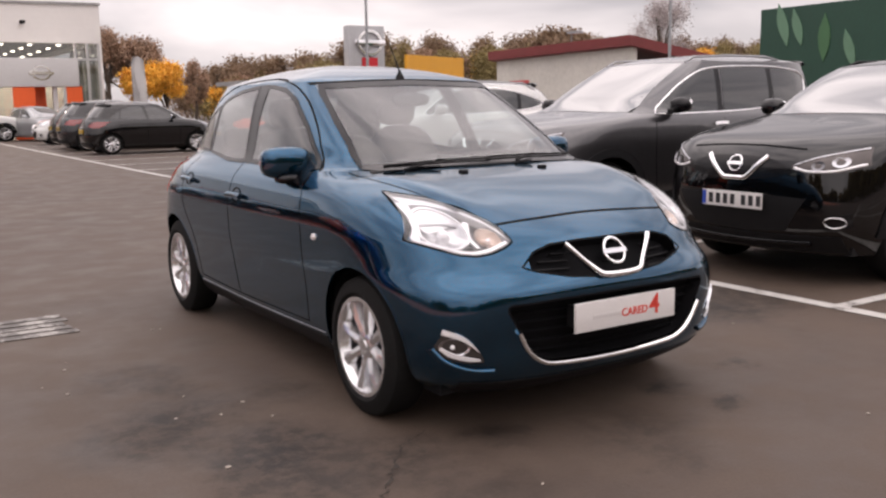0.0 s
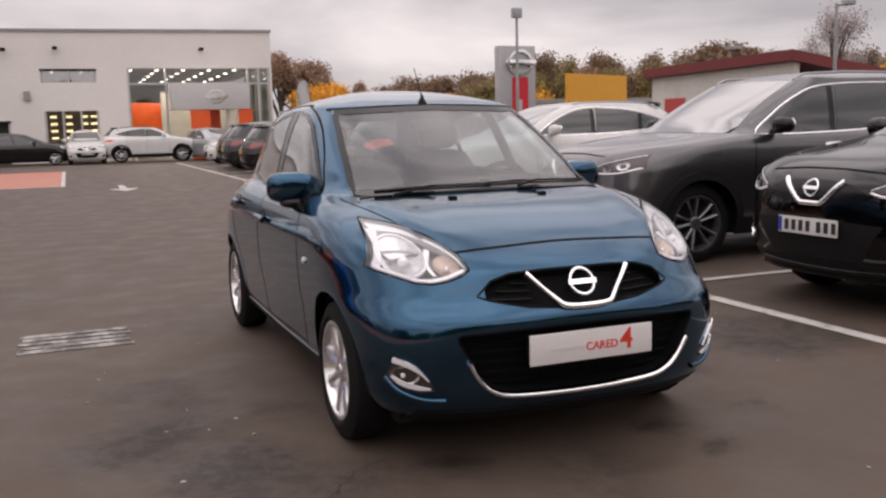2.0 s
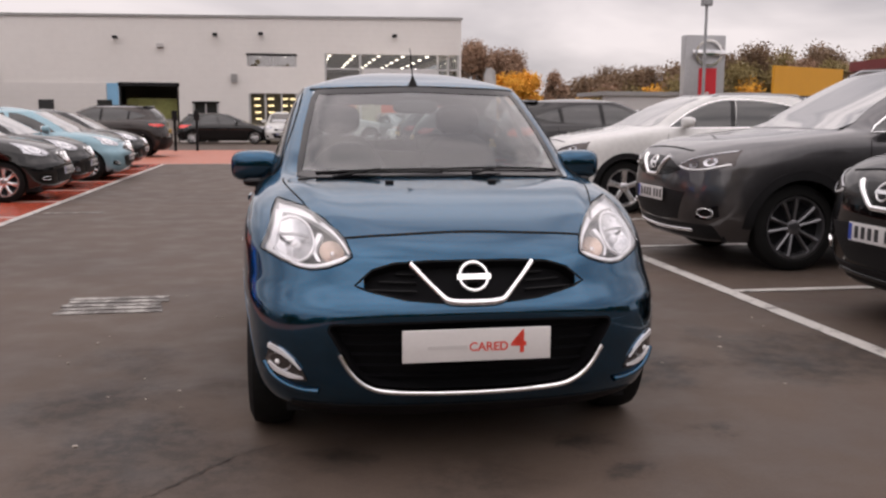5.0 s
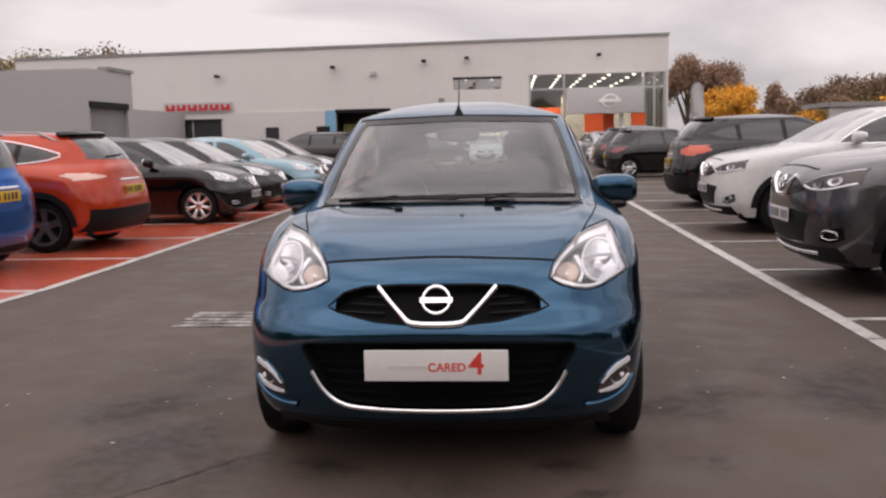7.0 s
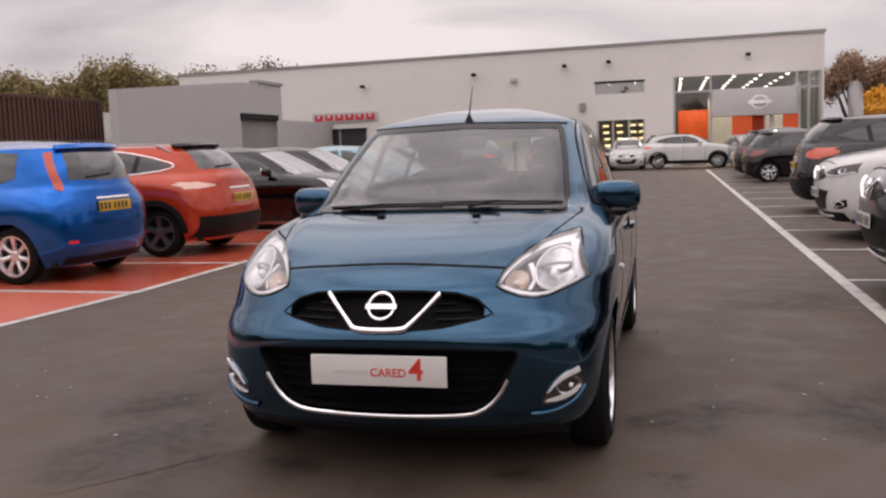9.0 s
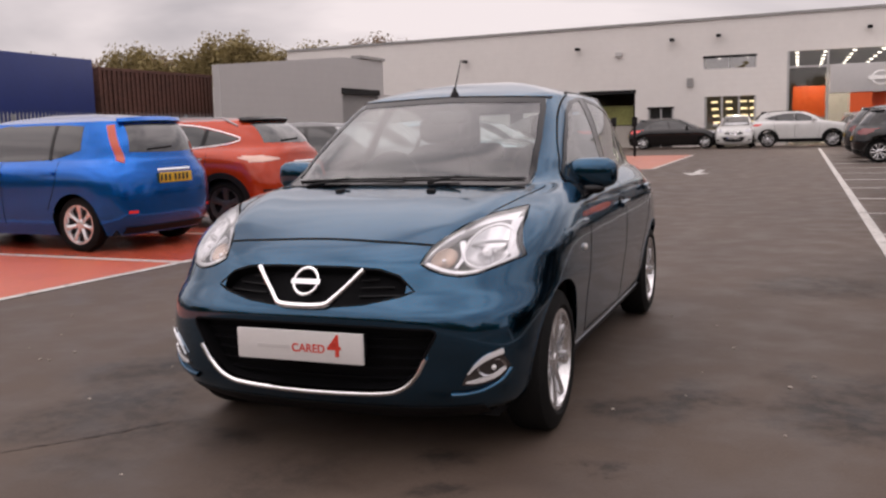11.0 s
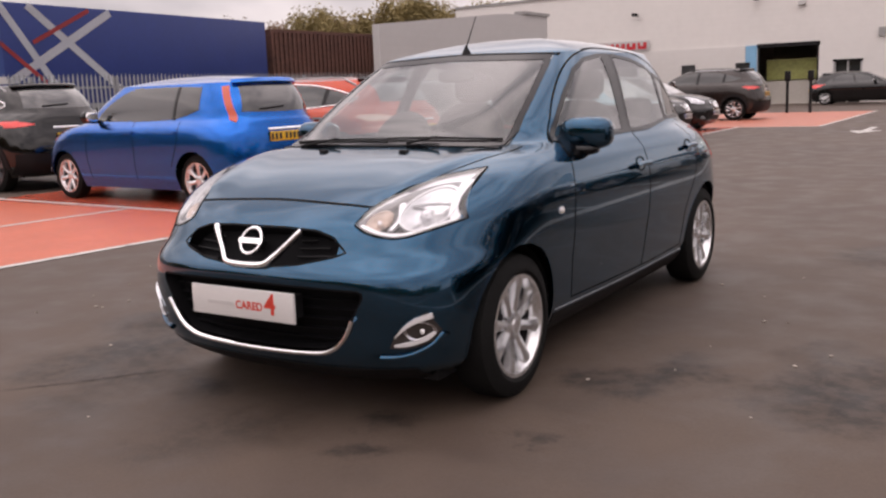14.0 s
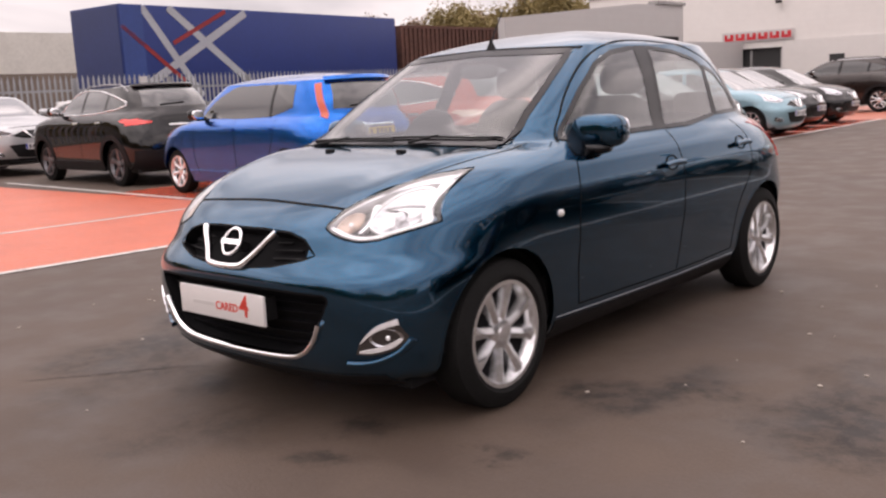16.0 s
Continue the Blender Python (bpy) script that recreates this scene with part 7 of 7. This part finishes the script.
LEAVES = {"gold": leaf_material("golden_leaves", (0.80, 0.42, 0.05)), "rust": leaf_material("rusty_leaves", (0.33, 0.21, 0.14)), "olive": leaf_material("olive_leaves", (0.25, 0.195, 0.078)),
          "brown": leaf_material("brown_leaves", (0.215, 0.14, 0.085)), "bare": leaf_material("bare_twigs", (0.45, 0.40, 0.39))}


def leaf_cloud(blobs, n, size, rng):
    """Many small leaves scattered through soft blobs: (centre, radii)."""
    vol = np.array([r[0] * r[1] * r[2] for _, r in blobs])
    pick = rng.choice(len(blobs), n, p=vol / vol.sum())
    c, r = np.array([b[0] for b in blobs])[pick], np.array([b[1] for b in blobs])[pick]
    d, u, w = rng.normal(size=(3, n, 3))
    d /= np.linalg.norm(d, axis=1)[:, None]
    u /= np.linalg.norm(u, axis=1)[:, None]
    v = np.cross(u, w)
    v /= np.linalg.norm(v, axis=1)[:, None]
    p = c + d * r * np.minimum(1.15, np.abs(rng.normal(0.62, 0.28, n)))[:, None]
    s = (size * rng.uniform(0.5, 1.3, n))[:, None]
    verts = np.stack((p + u * s, p + v * s * 0.7, p - u * s, p - v * s * 0.7), 1).reshape(-1, 3).tolist()
    faces = np.arange(4 * n).reshape(-1, 4).tolist()
    me = bpy.data.meshes.new("crown")
    me.from_pydata(verts, [], faces)
    return me


def tree(x, y, h, spread, leaf, seed, label, dense=2600, size=0.16):
    rng = np.random.default_rng(seed)
    t = thing("tree", label, "tree", "trees behind the lot")
    bm = tube([(x, y, 0), (x + 0.1, y, h * 0.3), (x, y + 0.1, h * 0.62), (x, y, h * 0.9)], 0.05 * h * 0.6, 9, 0.15)
    blobs = []
    for k in range(11):
        a = 2 * math.pi * k / 11 + rng.uniform(-0.3, 0.3)
        rr, zz = spread * rng.uniform(0.35, 0.85), h * rng.uniform(0.42, 0.92)
        rr *= 1.0 - 0.5 * max(0, zz / h - 0.65) / 0.3
        e = (x + rr * math.cos(a), y + rr * math.sin(a), zz)
        tube([(x, y, h * rng.uniform(0.22, 0.5)), (x + 0.5 * rr * math.cos(a), y + 0.5 * rr * math.sin(a), zz * 0.82), e], 0.012 * h, 6, 0.25, bm)
        blobs.append((e, (spread * rng.uniform(0.28, 0.45),) * 2 + (h * rng.uniform(0.10, 0.17),)))
    blobs.append(((x, y, h * 0.82), (spread * 0.4, spread * 0.4, h * 0.18)))
    part("trunk", bm, bark, t)
    me = leaf_cloud(blobs, dense, size, rng)
    me.materials.append(LEAVES[leaf])
    o = new("crown", me)
    o.parent = t


tree(12.3, 60.0, 6.7, 2.1, "rust", 1, "tall rust brown autumn tree", 13000, 0.085)
tree(14.9, 61.0, 6.3, 2.0, "rust", 2, "tall rust brown autumn tree", 12000, 0.085)
tree(12.5, 52.0, 4.0, 1.45, "gold", 3, "golden yellow autumn tree", 13000, 0.075)
tree(14.0, 52.6, 3.95, 1.5, "gold", 4, "golden yellow autumn tree", 12000, 0.075)
tree(18.2, 60.0, 4.7, 1.2, "rust", 5, "thin reddish autumn tree", 6000, 0.07)
tree(33.0, 30.0, 6.6, 2.2, "bare", 6, "pale bare tree with fine twigs", 9000, 0.05)
tree(31.0, 36.0, 5.4, 3.0, "brown", 7, "broad brown autumn tree", 13000, 0.10)


def woods():
    rng = np.random.default_rng(11)
    def ridge(x):
        return float(np.interp(x, (26, 31, 35, 47, 51, 67, 80, 120), (4.0, 5.7, 7.6, 8.5, 10.3, 10.6, 11.2, 11.4)))

    rows = (("brown", [(x, 95 + rng.uniform(-3, 5), ridge(x) + rng.uniform(-0.7, 0.5)) for x in np.arange(28, 125, 1.9)]),
            ("brown", [(x, 97 + rng.uniform(-2, 3), ridge(x) * 0.97 + rng.uniform(-0.3, 0.3)) for x in np.arange(29, 122, 1.7)]),
            ("olive", [(x, 91 + rng.uniform(-3, 3), ridge(x) * 0.86 + rng.uniform(-1.2, 0.8)) for x in np.arange(29, 120, 2.6)]),
            ("gold", [(x, 90 + rng.uniform(-2, 3), ridge(x) * 0.75 + rng.uniform(-1, 0.5)) for x in np.arange(30, 118, 9.0)]),
            ("rust", [(x, 90 + rng.uniform(-2, 3), ridge(x) * 0.80 + rng.uniform(-1, 0.6)) for x in np.arange(33, 118, 7.0)]),
            ("olive", [(x, 75 + rng.uniform(-2, 3), 10.9 + 0.8 * math.sin(x * 0.45) + rng.uniform(-0.4, 0.4)) for x in np.arange(-66, -41, 1.1)]),
            ("brown", [(x, 77 + rng.uniform(-2, 3), 10.2 + 0.9 * math.sin(x * 0.31) + rng.uniform(-0.7, 0.5)) for x in np.arange(-90, -32, 4.2)]))
    for leaf, spans in rows:
        blobs = []
        for x, y, z in spans:
            for k in range(3):
                blobs.append(((x + rng.uniform(-1, 1), y, z * rng.uniform(0.45, 0.85)), (rng.uniform(1.1, 1.9), 1.6, z * 0.15)))
            blobs.append(((x, y, z * 0.42), (1.9, 1.8, z * 0.42)))
            blobs.append(((x + 0.7, y + 1, z * 0.62), (1.7, 1.2, z * 0.30)))
        me = leaf_cloud(blobs, (6500 if spans[0][0] < 0 else 3600) * len(spans), 0.145, rng)
        nm = "far_woods"
        me.materials.append(LEAVES[leaf])
        tagged(new(nm, me), "autumn woods on the rise beyond the lot", "woods", "", "stuff")
    belt = [(x, -33 + rng.uniform(-2, 2)) for x in np.arange(-34, 36, 2.2)] + [(35 + rng.uniform(-2, 2), y) for y in np.arange(-32, -7, 2.2)] + [(-36 + rng.uniform(-2, 2), y) for y in np.arange(-32, -5, 2.2)]
    blobs = []
    for x, y in belt:
        z = 6.6 + 1.6 * math.sin(x * 0.21 + y * 0.3) + rng.uniform(-0.8, 0.8)
        blobs += [((x, y, z * 0.42), (1.9, 1.9, z * 0.44)), ((x + rng.uniform(-1, 1), y + rng.uniform(-1, 1), z * 0.72), (1.3, 1.3, z * 0.22))]
    me = leaf_cloud(blobs, 52000, 0.40, rng)
    me.materials.append(LEAVES["olive"])
    tagged(new("far_woods", me), "dark belt of trees round the near side", "woods", "", "stuff")


woods()
